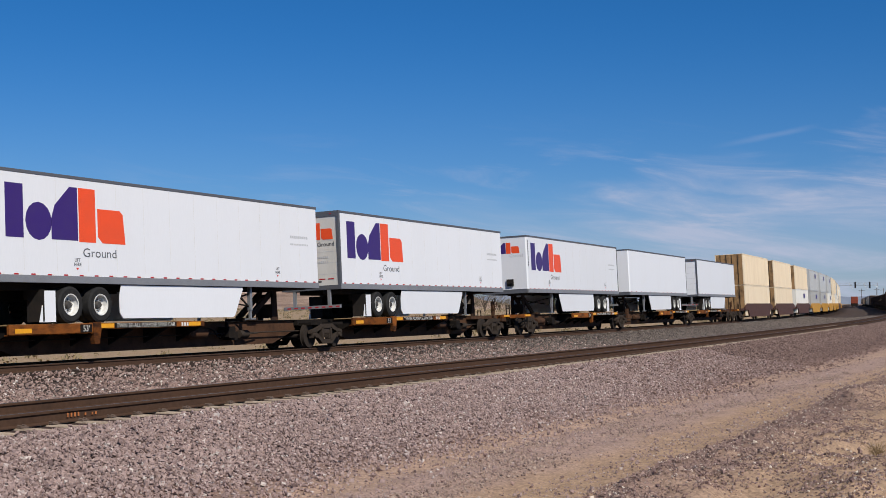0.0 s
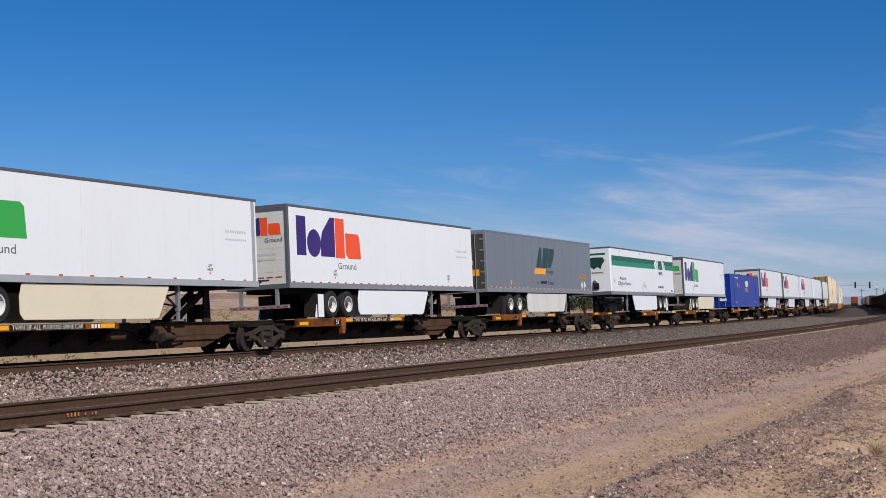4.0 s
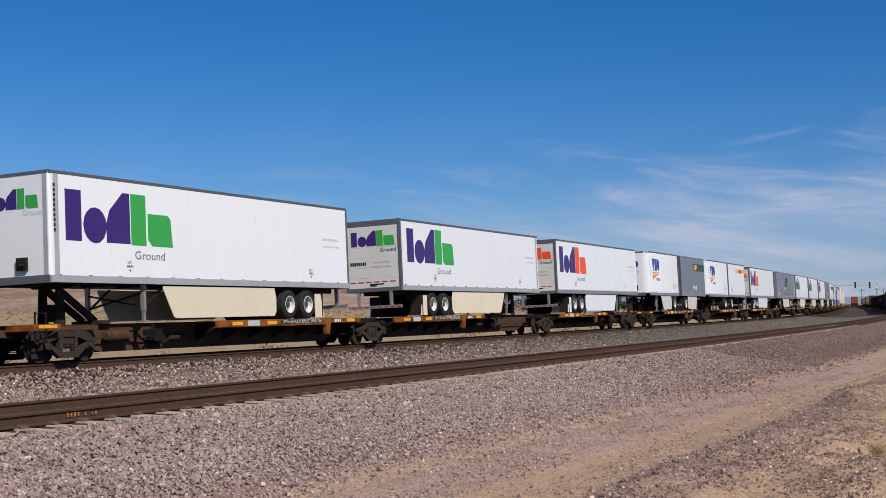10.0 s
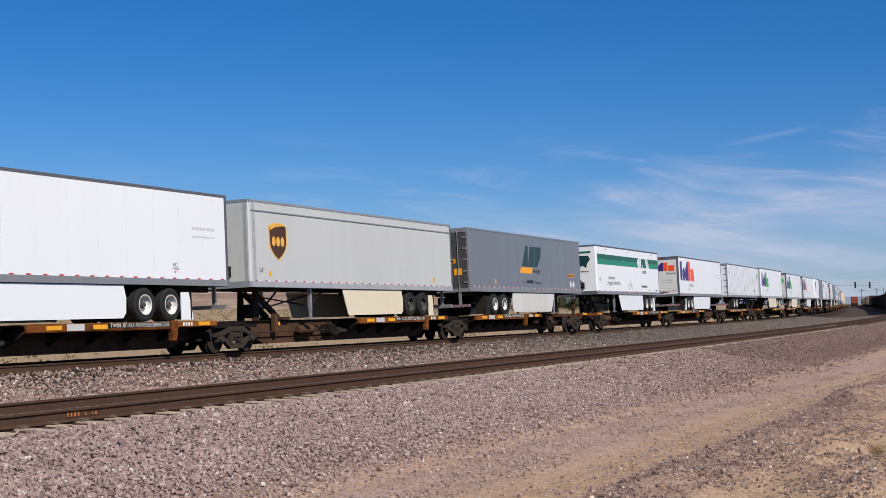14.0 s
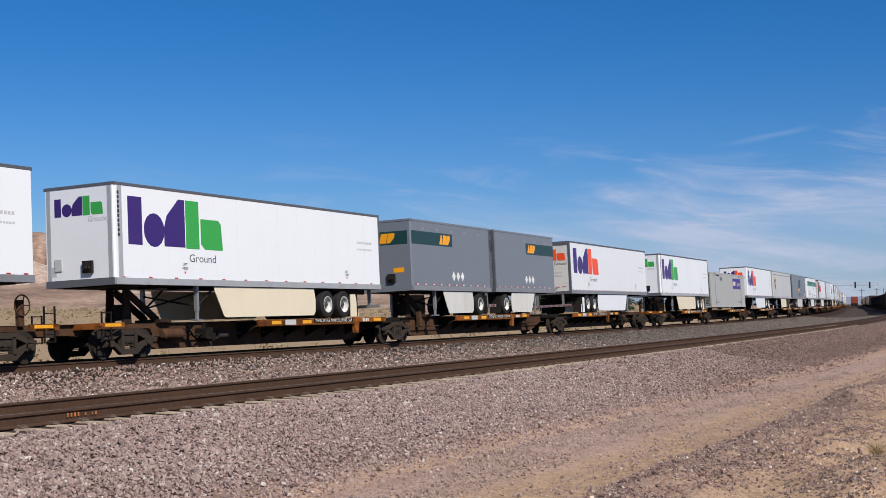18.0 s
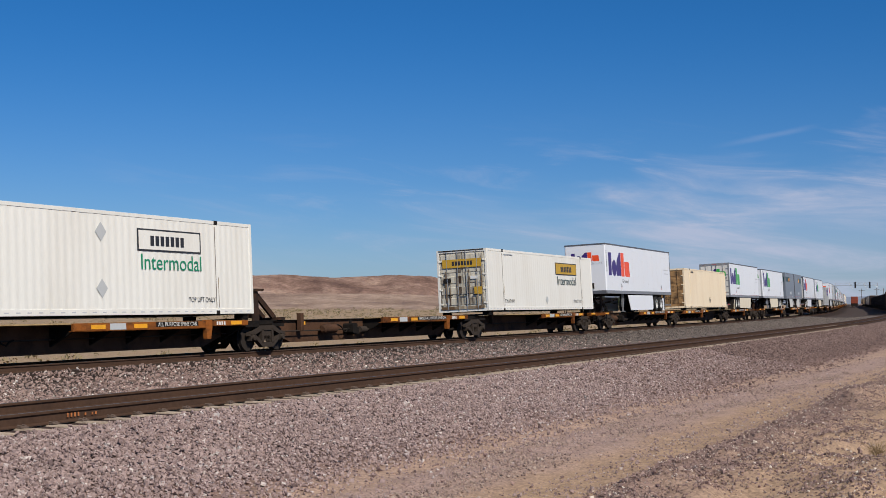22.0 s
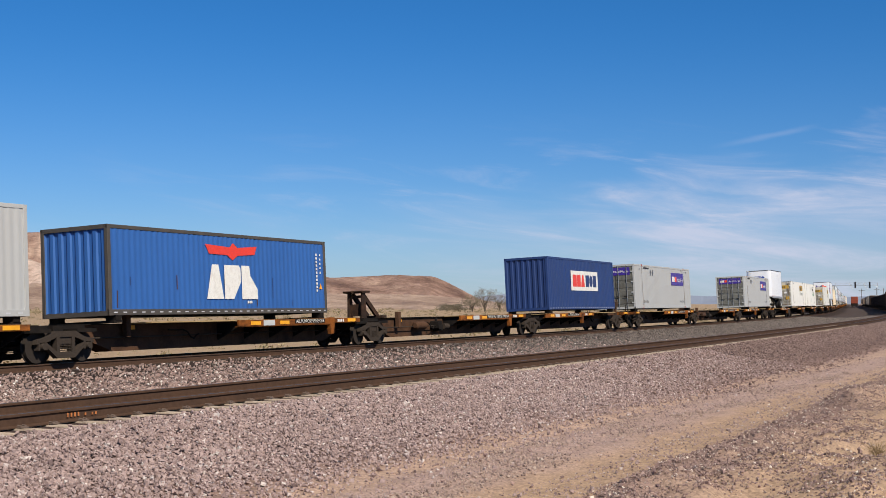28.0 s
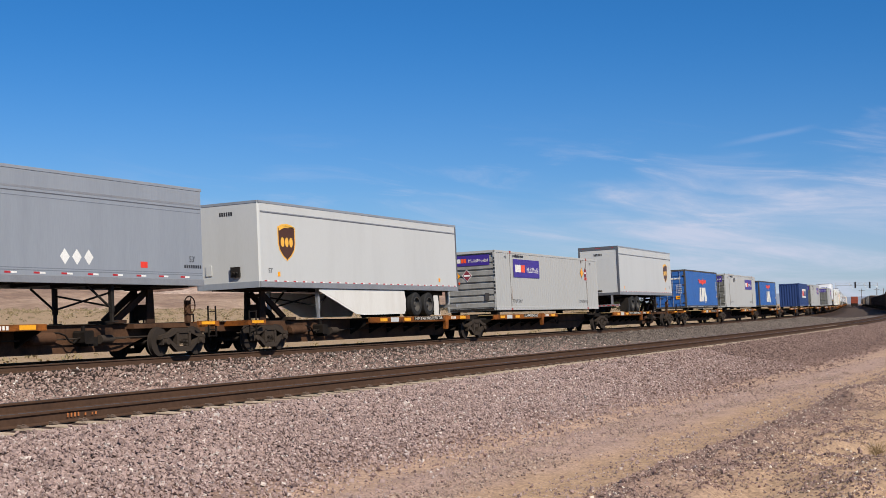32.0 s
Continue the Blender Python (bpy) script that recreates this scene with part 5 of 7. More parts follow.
def art_arrowbox(d, L, nose_left):
    u = 7.9
    form_mark(d, INKWHITE, u, u + 1.75, 3.10, 3.66, ("wedge_down", "block", "disc"), skew=0.05)
    d.put("logo_wedge", PALEORANGE, [(u + 0.1, 3.02), (u + 0.1, 2.94), (u + 1.8, 3.02)])
    d.put("logo_wedge", PALEORANGE, [(u, 2.66), (u + 0.1, 2.90), (u + 1.6, 2.98)])
    d.words("lettering", INKWHITE, "FREIGHT", u + 0.75, 2.62, 0.16, 0.95)
    top_lift(d, L, INKWHITE)
    d.diamond("placard", LIGHTGREY, 3.9, 3.2, 0.22)
    d.diamond("placard", REDFILM, 4.7, 3.2, 0.22)
    d.bars("number_marking", INKWHITE, 2.9, 4.2, 3.82, 3.94, 8)
    d.words("notice", INKWHITE, "VTP", 2.3, 3.82, 0.15)
    d.words("notice", INKWHITE, "VTP", L - 2.6, 3.72, 0.15)


def end_arrowbox(e):
    form_mark(e, INKWHITE, 1.45, 2.15, 3.42, 3.72, ("wedge_down", "block", "disc"), lift=0.03)
    e.put("logo_wedge", PALEORANGE, [(1.45, 3.18), (1.45, 3.34), (2.15, 3.36)], 0.03)
    e.bars("number_marking", INKWHITE, 1.40, 2.2, 2.86, 2.98, 8, 0.03)
    for k in range(4):
        e.bars("small_print", INKGREY, 1.45, 2.0, 2.66 - 0.13 * k, 2.72 - 0.13 * k, 5, 0.03)
    e.bar("notice", TAPEWHITE, 1.6, 2.2, 1.80, 2.05, 0.03)
    e.diamond("placard", REDFILM, 0.55, 2.85, 0.22, 0.03)


def end_eagle(e):
    form_mark(e, INKWHITE, 0.25, 0.75, 3.08, 3.24, ("wedge_up", "flag", "step"), lift=0.03)
    e.bars("number_marking", INKWHITE, 1.35, 2.1, 3.42, 3.54, 7, 0.03)
    for k in range(5):
        e.bars("small_print", INKGREY, 1.7, 2.15, 2.96 - 0.15 * k, 3.03 - 0.15 * k, 4, 0.03)
    e.bar("notice", AMBER, 1.65, 1.95, 1.92, 2.18, 0.03)


def art_eagle(d, L, nose_left):
    u = L * 0.385
    form_mark(d, INKWHITE, u + 0.0, u + 2.95, 1.72, 2.82, ("wedge_up", "flag", "step"))
    d.put("logo_wing", REDFILM, [(u, 3.46), (u + 0.2, 3.16), (u + 1.2, 3.14), (u + 1.5, 2.98), (u + 1.8, 3.14), (u + 2.8, 3.20), (u + 2.95, 3.48), (u + 1.8, 3.40), (u + 1.55, 3.54), (u + 1.35, 3.40)])
    top = 3.3 if L < 13 else 3.6
    for k in range(11):
        d.bar("number_marking", INKWHITE, L - 0.72, L - 0.62, top - k * 0.13, top + 0.08 - k * 0.13)
    for k in range(5):
        d.bar("number_marking", INKWHITE, L - 0.46, L - 0.38, top - k * 0.16, top + 0.07 - k * 0.16)
    d.put("notice", AMBER, [(L - 0.52, top - 1.2), (L - 0.32, top - 1.2), (L - 0.42, top - 1.0)])
    d.bars("number_marking", INKWHITE, u + 2.3, u + 2.6, 1.58, 1.66, 3)
    for k, (v, z, q) in enumerate(((0.35, 1.45, 0.5), (0.95, 2.1, 0.25), (0.62 * L, 1.5, 0.4), (0.70 * L, 1.75, 0.7), (0.26 * L, 2.0, 0.45), (0.8 * L, 1.5, 0.2))):
        d.bar("rust_smear", NAVY if k % 2 else BROWNFILM, v, v + 0.035, z, z + q, 0.003)


def art_twoblock(d, L, nose_left):
    d.bar("logo_field", INKWHITE, 3.9, 8.9, 2.30, 3.42)
    form_mark(d, REDFILM, 4.2, 6.4, 2.52, 3.20, ("block", "block", "wedge_up"))
    form_mark(d, NAVY, 6.55, 8.6, 2.52, 3.20, ("block", "disc", "block"))


def art_plain(d, L, nose_left):
    d.diamond("placard", STEEL, 9.2 if L > 13 else 6.2, 1.85, 0.22)
    d.bars("number_marking", INKDARK, 2.4, 3.4, 3.92, 4.02, 6)


def nothing(*a):
    pass


# ---------------------------------------------------------------- the train's make-up
BASES = {}
MOVERS = []           # (thing, arc length of its middle at 0 s, turned end for end)


def fleet(key, build, s, flip=False):
    """The first of a kind is built, the others are copies of it."""
    if key in BASES:
        ob = copy_thing(BASES[key], Matrix.Identity(4))
    else:
        ob = BASES[key] = build()
    MOVERS.append((ob, s, flip))
    return ob


PARCEL = "white parcel trailer with purple and %s mark, %s"
KINDS = {
    # parcel trailers: rear doors are set to a duller white than the sides
    "parcel_orange": lambda: trailer(PARCEL % ("orange", "white skirt"), 16.15, WHITE, side_parcel(ORANGE), end_parcel(ORANGE), end_parcel(ORANGE, True), (5.15, 11.3, WHITE), rear_paint=OLDWHITE),
    "parcel_green": lambda: trailer(PARCEL % ("green", "dusty cream skirt"), 16.15, WHITE, side_parcel(GREENFILM, True), end_parcel(GREENFILM), end_parcel(GREENFILM, True), (5.15, 11.3, CREAMSKIRT), nose_posts=True, rear_paint=OLDWHITE),
    "parcel_orange_tall": lambda: trailer(PARCEL % ("orange", "white skirt"), 16.15, WHITE, side_parcel(ORANGE), end_parcel(ORANGE), end_parcel(ORANGE, True), (5.15, 11.3, WHITE), top=5.25, bottom=2.17, rear_paint=OLDWHITE),
    "parcel_green_tall": lambda: trailer(PARCEL % ("green", "dusty cream skirt"), 16.15, WHITE, side_parcel(GREENFILM, True), end_parcel(GREENFILM), end_parcel(GREENFILM, True), (5.15, 11.3, CREAMSKIRT), nose_posts=True, top=5.17, bottom=2.14, rear_paint=OLDWHITE),
    "parcel_green_swing": lambda: trailer("white parcel trailer with green mark, stained swing doors, cream skirt", 16.15, WHITE, side_parcel(GREENFILM), end_parcel(GREENFILM), end_parcel(GREENFILM, True), (5.15, 11.3, CREAMSKIRT), top=5.16, rear="swing", rear_paint=OLDWHITE),
    "pup_nosemark": lambda: trailer("short white ribbed pup trailer with blue mark on its nose", 8.53, WHITE, side_ribs_only, end_plain, end_arrow, None, axles=1, top=5.13, round_nose=True, group="pup trailers"),
    "freight_grey": lambda: trailer("grey road trailer with dark green mark and amber bar, white skirt", 16.15, GREYPAINT, side_freight, end_freight, end_freight, (5.5, 11.6, OLDWHITE), rear="swing", rear_paint=DOORGREY, top_rail=GREYPAINT),
    "carrier_53": lambda: trailer("white road trailer with two green stripes and map on its nose", 16.15, WHITE, side_carrier, end_plain, end_map, (5.15, 11.3, WHITE), rear="swing"),
    "carrier_48": lambda: trailer("shorter white road trailer with two green stripes, white skirt", 14.63, WHITE, side_carrier, end_plain, end_map, (4.35, 10.0, WHITE), rear="swing", axle=2.2),
    "shield_53": lambda: trailer("pale grey road trailer with brown and gold shield", 16.15, LIGHTGREY, side_brownshield, end_plain, end_plain, (5.3, 12.2, OLDWHITE, 3.4), top_rail=DULLGREY, rims=HUB),
    "shield_53_short_skirt": lambda: trailer("pale grey road trailer with brown and gold shield, short cream skirt", 16.15, LIGHTGREY, side_brownshield, end_plain, end_plain, (5.0, 9.9, CREAMSKIRT, 0.45), top_rail=DULLGREY, rims=HUB, nose_posts=True),
    "shield_45": lambda: trailer("short pale grey road trailer with shield near its nose, no skirt", 13.72, LIGHTGREY, side_brownshield, end_plain, end_plain, None, top=5.19, rear="roll", rear_paint=LIGHTGREY, top_rail=DULLGREY, rims=HUB),
    "ribbed": lambda: trailer("plain white plate trailer with grey vertical panel seams", 16.15, WHITE, side_ribbed, end_plain, end_plain, None, rear="swing"),
    "plain_white": lambda: trailer("plain white road trailer with white skirt", 16.15, WHITE, lambda d, L, n: tape(d, L, 2.31, 1.2), end_plain, end_plain, (5.15, 11.3, WHITE)),
    "plain_grey": lambda: trailer("dull aluminium-grey road trailer with white placards, no skirt", 16.15, DULLGREY, side_plain_grey, end_plain, end_plain, None, top=5.17, rear="swing", top_rail=DULLGREY, rims=HUB),
    "pup_arrow": lambda: trailer("short white pup trailer with blue mark and orange wedges", 8.53, WHITE, side_arrow, end_plain, end_arrow, None, axles=1, top=5.13, round_nose=True, group="pup trailers"),
    "pup_arrow_skirt": lambda: trailer("short white ribbed pup trailer with blue mark, white skirt", 8.53, WHITE, side_arrow_ribbed, end_plain, end_arrow, (2.3, 5.2, OLDWHITE), axles=1, top=5.13, round_nose=True, group="pup trailers"),
    "pup_yellow": lambda: trailer("short white pup trailer with fading orange and yellow band", 8.53, WHITE, side_yellowband, end_plain, end_plain, None, axles=1, top=5.13, group="pup trailers"),
    "pup_green": lambda: trailer("short grey pup trailer with dark green band, white skirt", 8.53, GREYPAINT, side_greenband, end_greenband, end_greenband, (2.2, 5.4, OLDWHITE), axles=1, top=5.13, top_rail=GREYPAINT, group="pup trailers"),
    "box_multimodal": lambda: container("pale grey corrugated container with purple panel", 16.15, GREYCAN, art_multimodal, 4.15, "doors", end_multimodal, door_paint=GREYDOOR),
    "box_multimodal_front": lambda: container("pale grey corrugated container, purple panel near its slatted end", 16.15, GREYCAN, art_multimodal_front, 4.15, "slats", end_multimodal_front, door_paint=mat("weathered grey container end", srgb(146, 146, 144), 0.6, stain=1.3, stain_amt=0.7, stain_rgb=srgb(84, 80, 74), streak=2.0, grain_amt=0.06, bump=0.003)),
    "box_arrow": lambda: container("royal blue corrugated container with white mark and orange wedge", 16.15, BLUECAN, art_arrowbox, 4.2, "doors", end_arrowbox, depth=0.0035),
    "box_tan": lambda: container("pale tan corrugated container with grimy rusty doors", 16.15, TANCAN, art_plain, 4.22, "doors", None, door_paint=GRIME, depth=0.007),
    "box_intermodal": lambda: container("off-white container with yellow panel, stained doors", 16.15, WHITECAN, art_intermodal, 4.2, "doors", end_intermodal, door_paint=RUSTDOOR, depth=0.0035),
    "box_intermodal_pale": lambda: container("off-white container with framed pale panel", 16.15, WHITECAN, art_intermodal_pale, 4.2, "doors", end_intermodal, door_paint=RUSTDOOR, depth=0.007),
    "box_eagle": lambda: container("faded blue forty-foot container with white blocks and red wings", 12.19, FADEDBLUE, art_eagle, 3.84, "corrugated", None, posts=False, pitch=0.26, depth=0.014, corner=mat("brown-stained corner steel", srgb(70, 66, 62), 0.7, stain_amt=0.5)),
    "box_eagle_high": lambda: container("tall faded blue forty-foot container with white blocks and red wings", 12.19, FADEDBLUE, art_eagle, 4.15, "doors", end_eagle, posts=False, pitch=0.26, depth=0.014, door_paint=FADEDBLUE, corner=mat("brown-stained corner steel", srgb(70, 66, 62), 0.7, stain_amt=0.5)),
    "box_navy": lambda: container("navy blue forty-foot container with white name panel", 12.19, NAVY, art_twoblock, 4.1, "corrugated", None, posts=False, pitch=0.26, depth=0.02),
}

# kind, middle at 0 s, True where the nose points backwards
LOADS = [
    ("plain_white", 108.2, False), ("plain_white", 88.1, True), ("parcel_orange", 69.24, True), ("parcel_orange", 49.61, False), ("parcel_orange", 31.86, False),
    ("box_arrow", 14.13, False), ("parcel_green", -4.54, False), ("carrier_53", -23.94, True), ("freight_grey", -44.15, False), ("parcel_orange", -61.94, False),
    ("parcel_green", -80.0, False), ("parcel_green", -97.79, False), ("freight_grey", -116.07, True), ("parcel_orange", -135.4, False), ("pup_yellow", -150.81, False),
    ("pup_arrow", -159.71, True), ("pup_green", -169.6, False), ("pup_arrow_skirt", -179.08, True), ("parcel_orange", -194.64, False), ("parcel_green", -213.64, False),
    ("parcel_green_tall", -234.26, True), ("ribbed", -253.52, False), ("parcel_orange", -272.61, False), ("carrier_48", -294.12, True), ("freight_grey", -312.67, False),
    ("shield_53_short_skirt", -330.78, True), ("parcel_orange", -348.26, True), ("box_multimodal", -366.36, False), ("parcel_green", -383.42, True), ("parcel_orange", -403.55, False),
    ("pup_green", -418.61, False), ("pup_green", -427.71, True), ("parcel_green", -442.93, True), ("parcel_green_swing", -462.31, False), ("box_tan", -480.65, False),
    ("parcel_orange_tall", -501.24, True), ("box_intermodal", -520.36, False), ("box_intermodal_pale", -556.64, False), ("box_intermodal", -574.21, False), ("pup_nosemark", -595.63, True),
    ("box_multimodal", -610.31, False), ("box_multimodal", -650.33, False), ("box_navy", -669.07, False), ("box_eagle", -705.04, False), ("box_multimodal", -722.44, False),
    ("box_eagle_high", -739.9, False), ("shield_45", -757.69, False), ("box_multimodal_front", -777.34, False), ("shield_53", -798.02, True), ("plain_grey", -817.37, False),
]
# ends of the car units: arc length at 0 s, C where two cars couple
JOINTS = [(118.5, "C"), (98.2, "A"), (78.52, "A"), (59.42, "C"), (40.81, "A"), (23.04, "A"), (4.89, "A"), (-14.19, "A"), (-34.04, "C"), (-53.15, "A"), (-71.13, "A"), (-89.0, "A"),
          (-106.93, "A"), (-125.94, "C"), (-144.93, "A"), (-164.71, "A"), (-184.86, "C"), (-204.09, "A"), (-223.95, "A"), (-243.89, "C"), (-263.07, "A"), (-283.04, "A"),
          (-302.71, "C"), (-321.83, "A"), (-339.45, "A"), (-357.34, "A"), (-374.99, "A"), (-393.44, "C"), (-413.07, "A"), (-433.07, "A"), (-452.62, "C"), (-471.5, "A"),
          (-491.1, "A"), (-510.85, "C"), (-529.54, "A"), (-547.37, "A"), (-565.48, "A"), (-583.66, "A"), (-601.1, "C"), (-620.15, "A"), (-639.81, "A"), (-659.46, "C"),
          (-677.39, "A"), (-695.03, "A"), (-712.74, "A"), (-730.97, "A"), (-748.58, "C"), (-767.77, "A"), (-787.39, "A"), (-807.65, "C"), (-826.87, "A"), (-846.37, "A"),
          (-865.37, "C")]
DECK_SIDE = {"box_arrow": "L", "box_tan": "L", "box_navy": "L"}
EXTRA_HITCH = (-538.4, -630.1, -686.6)     # units with an empty hitch standing at their rear end


def build_cars():
    for (f, ef), (r, er) in zip(JOINTS[:-1], JOINTS[1:]):
        mid, length = (f + r) / 2, round((f - r) * 2) / 2
        on = [l for l in LOADS if r < l[1] < f]
        h = length / 2
        hitches, side, ped = [], "R", []
        for kind, s, flip in on:
            x = s - mid
            if kind.startswith("box"):
                hb = 5.9 if kind in ("box_eagle", "box_navy", "box_eagle_high") else 7.9
                ped = [round(x - hb + 0.2, 2), round(x + hb - 0.2, 2)]
                side = DECK_SIDE.get(kind, "L" if s in (-610.31, -777.34) else "R")
                continue
            half = 4.265 if kind.startswith("pup") else 6.86 if kind == "shield_45" else 7.3 if kind == "carrier_48" else 8.07
            hitches.append((round((x - half + 1.6 if flip else x + half - 1.6) * 2) / 2, -1.9 if flip else 1.9))
            side = "R" if flip else "L"
        if any(abs(mid - e) < 3 for e in EXTRA_HITCH):
            hitches.append((-h + 0.5, -1.6))
        if len(on) == 2:
            deck = ((-4.6, 4.6),)
        elif side == "L":
            deck = ((-h + (3.2 if er == "C" else 1.5), 0.9),)
        else:
            deck = ((-0.9, h - (3.2 if ef == "C" else 1.5)),)
        stepped = mid > -128      # the leading cars are of an older pattern
        key = ("unit", length, deck, tuple(hitches), er + ef, tuple(ped), stepped)
        fleet(key, lambda: spine_platform(length, deck, hitches, er + ef, "ALL PURPOSE SPINE CAR" if ped else "TWIN 28'-ALL PURPOSE SPINE CAR", ped, stepped), mid)
    for s, e in JOINTS:
        for ds in ((-2.45, 2.45) if e == "C" else (0.0,)):
            fleet("truck", rail_truck, s + ds)


for kind, s, flip in LOADS:
    fleet(kind, KINDS[kind], s, flip)
build_cars()


def well_car(paint):
    """A well unit whose sides hold a container low between its trucks."""
    t = tagged(new("well_car"), "deep-sided double-stack well railcar unit, scuffed paint", "railcar", "well cars")
    for sy in (-1, 1):
        part("side_wall", Shape().prism([(-9.0, 0.95), (-7.2, 0.95), (-6.6, 0.30), (6.6, 0.30), (7.2, 0.95), (9.0, 0.95), (9.0, 1.25), (7.6, 1.55), (-7.6, 1.55), (-9.0, 1.25)], sy * 1.32, sy * 1.42), paint, t)
    part("floor", Shape().box(-6.6, 6.6, -1.3, 1.3, 0.30, 0.38), BLACKCAR, t)
    for sx in (-1, 1):
        part("end_platform", Shape().box(*sorted((sx * 7.3, sx * 9.5)), -1.3, 1.3, 0.9, 1.1), paint, t)
    return t


def far_truck():
    """A plainer truck for cars that stay far off."""
    t = tagged(new("rail_truck"), "dark cast-iron freight railcar truck", "railcar truck", "railcar trucks")
    for sx in (-0.89, 0.89):
        part("wheelset", Shape().turned([(-0.84, 0.1), (-0.84, 0.43), (-0.72, 0.43), (-0.72, 0.08), (0.72, 0.08), (0.72, 0.43), (0.84, 0.43), (0.84, 0.1)], (sx, 0, 0.43), 18), WHEELIRON, t)
    for sy in (-1, 1):
        part("side_frame", Shape().prism([(-1.1, 0.5), (-0.4, 0.8), (0.4, 0.8), (1.1, 0.5), (0.4, 0.18), (-0.4, 0.18)], sy * 0.9, sy * 1.05), TRUCKIRON, t)
    part("bolster", Shape().box(-0.25, 0.25, -1.0, 1.0, 0.5, 0.95), TRUCKIRON, t)
    return t


# container pairs on the well cars ahead: lower and upper paint
STACKS = [(TANCAN, TANDARK, WELLBROWN), (TANCAN, TANDARK, WELLBROWN), (WHITECAN, TANDARK, WELLBROWN), (GREYCAN, LIGHTGREY, WELLYELLOW), (GREYCAN, LIGHTGREY, WELLYELLOW), (WHITECAN, LIGHTGREY, WELLYELLOW),
          (TANCAN, TANCAN, WELLYELLOW), (WHITECAN, TANCAN, WELLYELLOW), (WHITECAN, GREYCAN, WELLYELLOW), (TANCAN, TANDARK, WELLBROWN), (GREYCAN, WHITECAN, WELLBROWN), (TANCAN, TANCAN, WELLBROWN), (GREYCAN, WHITECAN, WELLYELLOW), (TANCAN, TANDARK, WELLYELLOW)]
WORDS_OF = {"pale tan container paint": "pale tan", "ochre container paint": "pale ochre", "pale grey container paint": "pale grey", "light grey paint": "light grey", "off-white container paint": "off-white"}


def stack_box(p, base):
    """A container seen only far down the line."""
    t = tagged(new("stacked_container"), "%s steel container in a double stack on a well car" % WORDS_OF[p.name], "container", "stacked containers")
    h, W, top = 8.07, 1.295, base + 2.9
    for sy in (-1, 1):
        w = wave(2 * h - 0.16, 0.3, 0.016)
        n = len(w)
        part("side_wall", Shape().add([(x - h + 0.08, sy * (W - 0.01 - d), z) for z in (base + 0.1, top - 0.08) for x, d in w], [(i, i + 1, n + i + 1, n + i) for i in range(n - 1)]), p, t)
        fr = Shape().box(-h, h, *sorted((sy * (W - 0.07), sy * W)), top - 0.09, top).box(-h, h, *sorted((sy * (W - 0.07), sy * W)), base, base + 0.15)
        for x in (-h, -h + 2.0, h - 2.1, h - 0.1):
            fr.box(x, x + 0.1, *sorted((sy * (W - 0.08), sy * (W + 0.003))), base, top)
        part("side_frame", fr, p, t)
        mk = Shape().box(-sy * 2.6 - 1.1, -sy * 2.6 + 1.1, *sorted((sy * (W + 0.002), sy * (W + 0.006))), base + 1.8, base + 2.4)
        if p not in (TANCAN, TANDARK):
            part("logo_panel", mk, PURPLE, t)
    part("roof", Shape().box(-h, h, -W + 0.05, W - 0.05, top - 0.05, top - 0.01), p, t)
    for sx in (-1, 1):
        e = Shape().box(*sorted((sx * (h - 0.06), sx * (h - 0.01))), -W + 0.05, W - 0.05, base, top - 0.02)
        part("end_wall", e, GRIME if p in (TANDARK, TANCAN) else p, t)
        for y in (-0.8, -0.25, 0.25, 0.8):
            part("lock_rod", Shape().box(*sorted((sx * h, sx * (h + 0.03))), y - 0.02, y + 0.02, base + 0.05, top - 0.05), STEEL, t)
    return t


for i, (lo, hi, w) in enumerate(STACKS):
    s = 129.5 + 20.3 * i
    fleet(("well", w.name), lambda: well_car(w), s)
    fleet(("low", lo.name), lambda: stack_box(lo, 0.42), s)
    fleet(("high", hi.name), lambda: stack_box(hi, 3.34), s)
    fleet("far_truck", far_truck, s - 9.6)


# ---------------------------------------------------------------- ground
_rng = np.random.default_rng(7)
_LAT = _rng.random((256, 256))


def lattice(x, y):
    """Smooth value noise, 0 to 1."""
    xi, yi = np.floor(x).astype(int), np.floor(y).astype(int)
    fx, fy = x - xi, y - yi
    fx, fy = fx * fx * (3 - 2 * fx), fy * fy * (3 - 2 * fy)
    g = lambda i, j: _LAT[i % 256, j % 256]
    return (g(xi, yi) * (1 - fx) + g(xi + 1, yi) * fx) * (1 - fy) + (g(xi, yi + 1) * (1 - fx) + g(xi + 1, yi + 1) * fx) * fy


def fbm(x, y, octaves=4):
    out, a = 0.0, 0.5
    for k in range(octaves):
        out = out + a * lattice(x * 2 ** k + 13.7 * k, y * 2 ** k + 5.1 * k)
        a *= 0.5
    return out - 0.47


def offset_of(x, y):
    """Distance to the left of the main track."""
    th = np.interp(x, _PX, _TH)
    return (y - np.interp(x, _PX, _PY)) * np.cos(th)


def road_of(x, y):
    """The same, with the dirt road and its bank drifting away from the line further on."""
    off = offset_of(x, y)
    return off + np.clip((x - 34) * 0.045, 0, 1.5) * np.clip((-14.5 - off) / 1.5, 0, 1)


PROFILE_OFF = (-60, -32, -25.7, -23.4, -22.3, -21.6, -21.1, -20.75, -20.5, -18.2, -16.4, -14.9, -13.9, -13.1, -10.4, -9.3, -6.5, -3.5, -2.4, -1.5, 2.2, 3.2, 5.2, 9, 40)
PROFILE_Z = (-0.5, -0.2, -0.06, -0.36, -0.40, -0.32, -0.40, -0.60, -0.72, -0.76, -0.66, -0.42, -0.20, -0.105, -0.105, -0.16, -0.38, -0.35, -0.27, -0.165, -0.20, -0.34, -0.85, -0.95, -0.9)


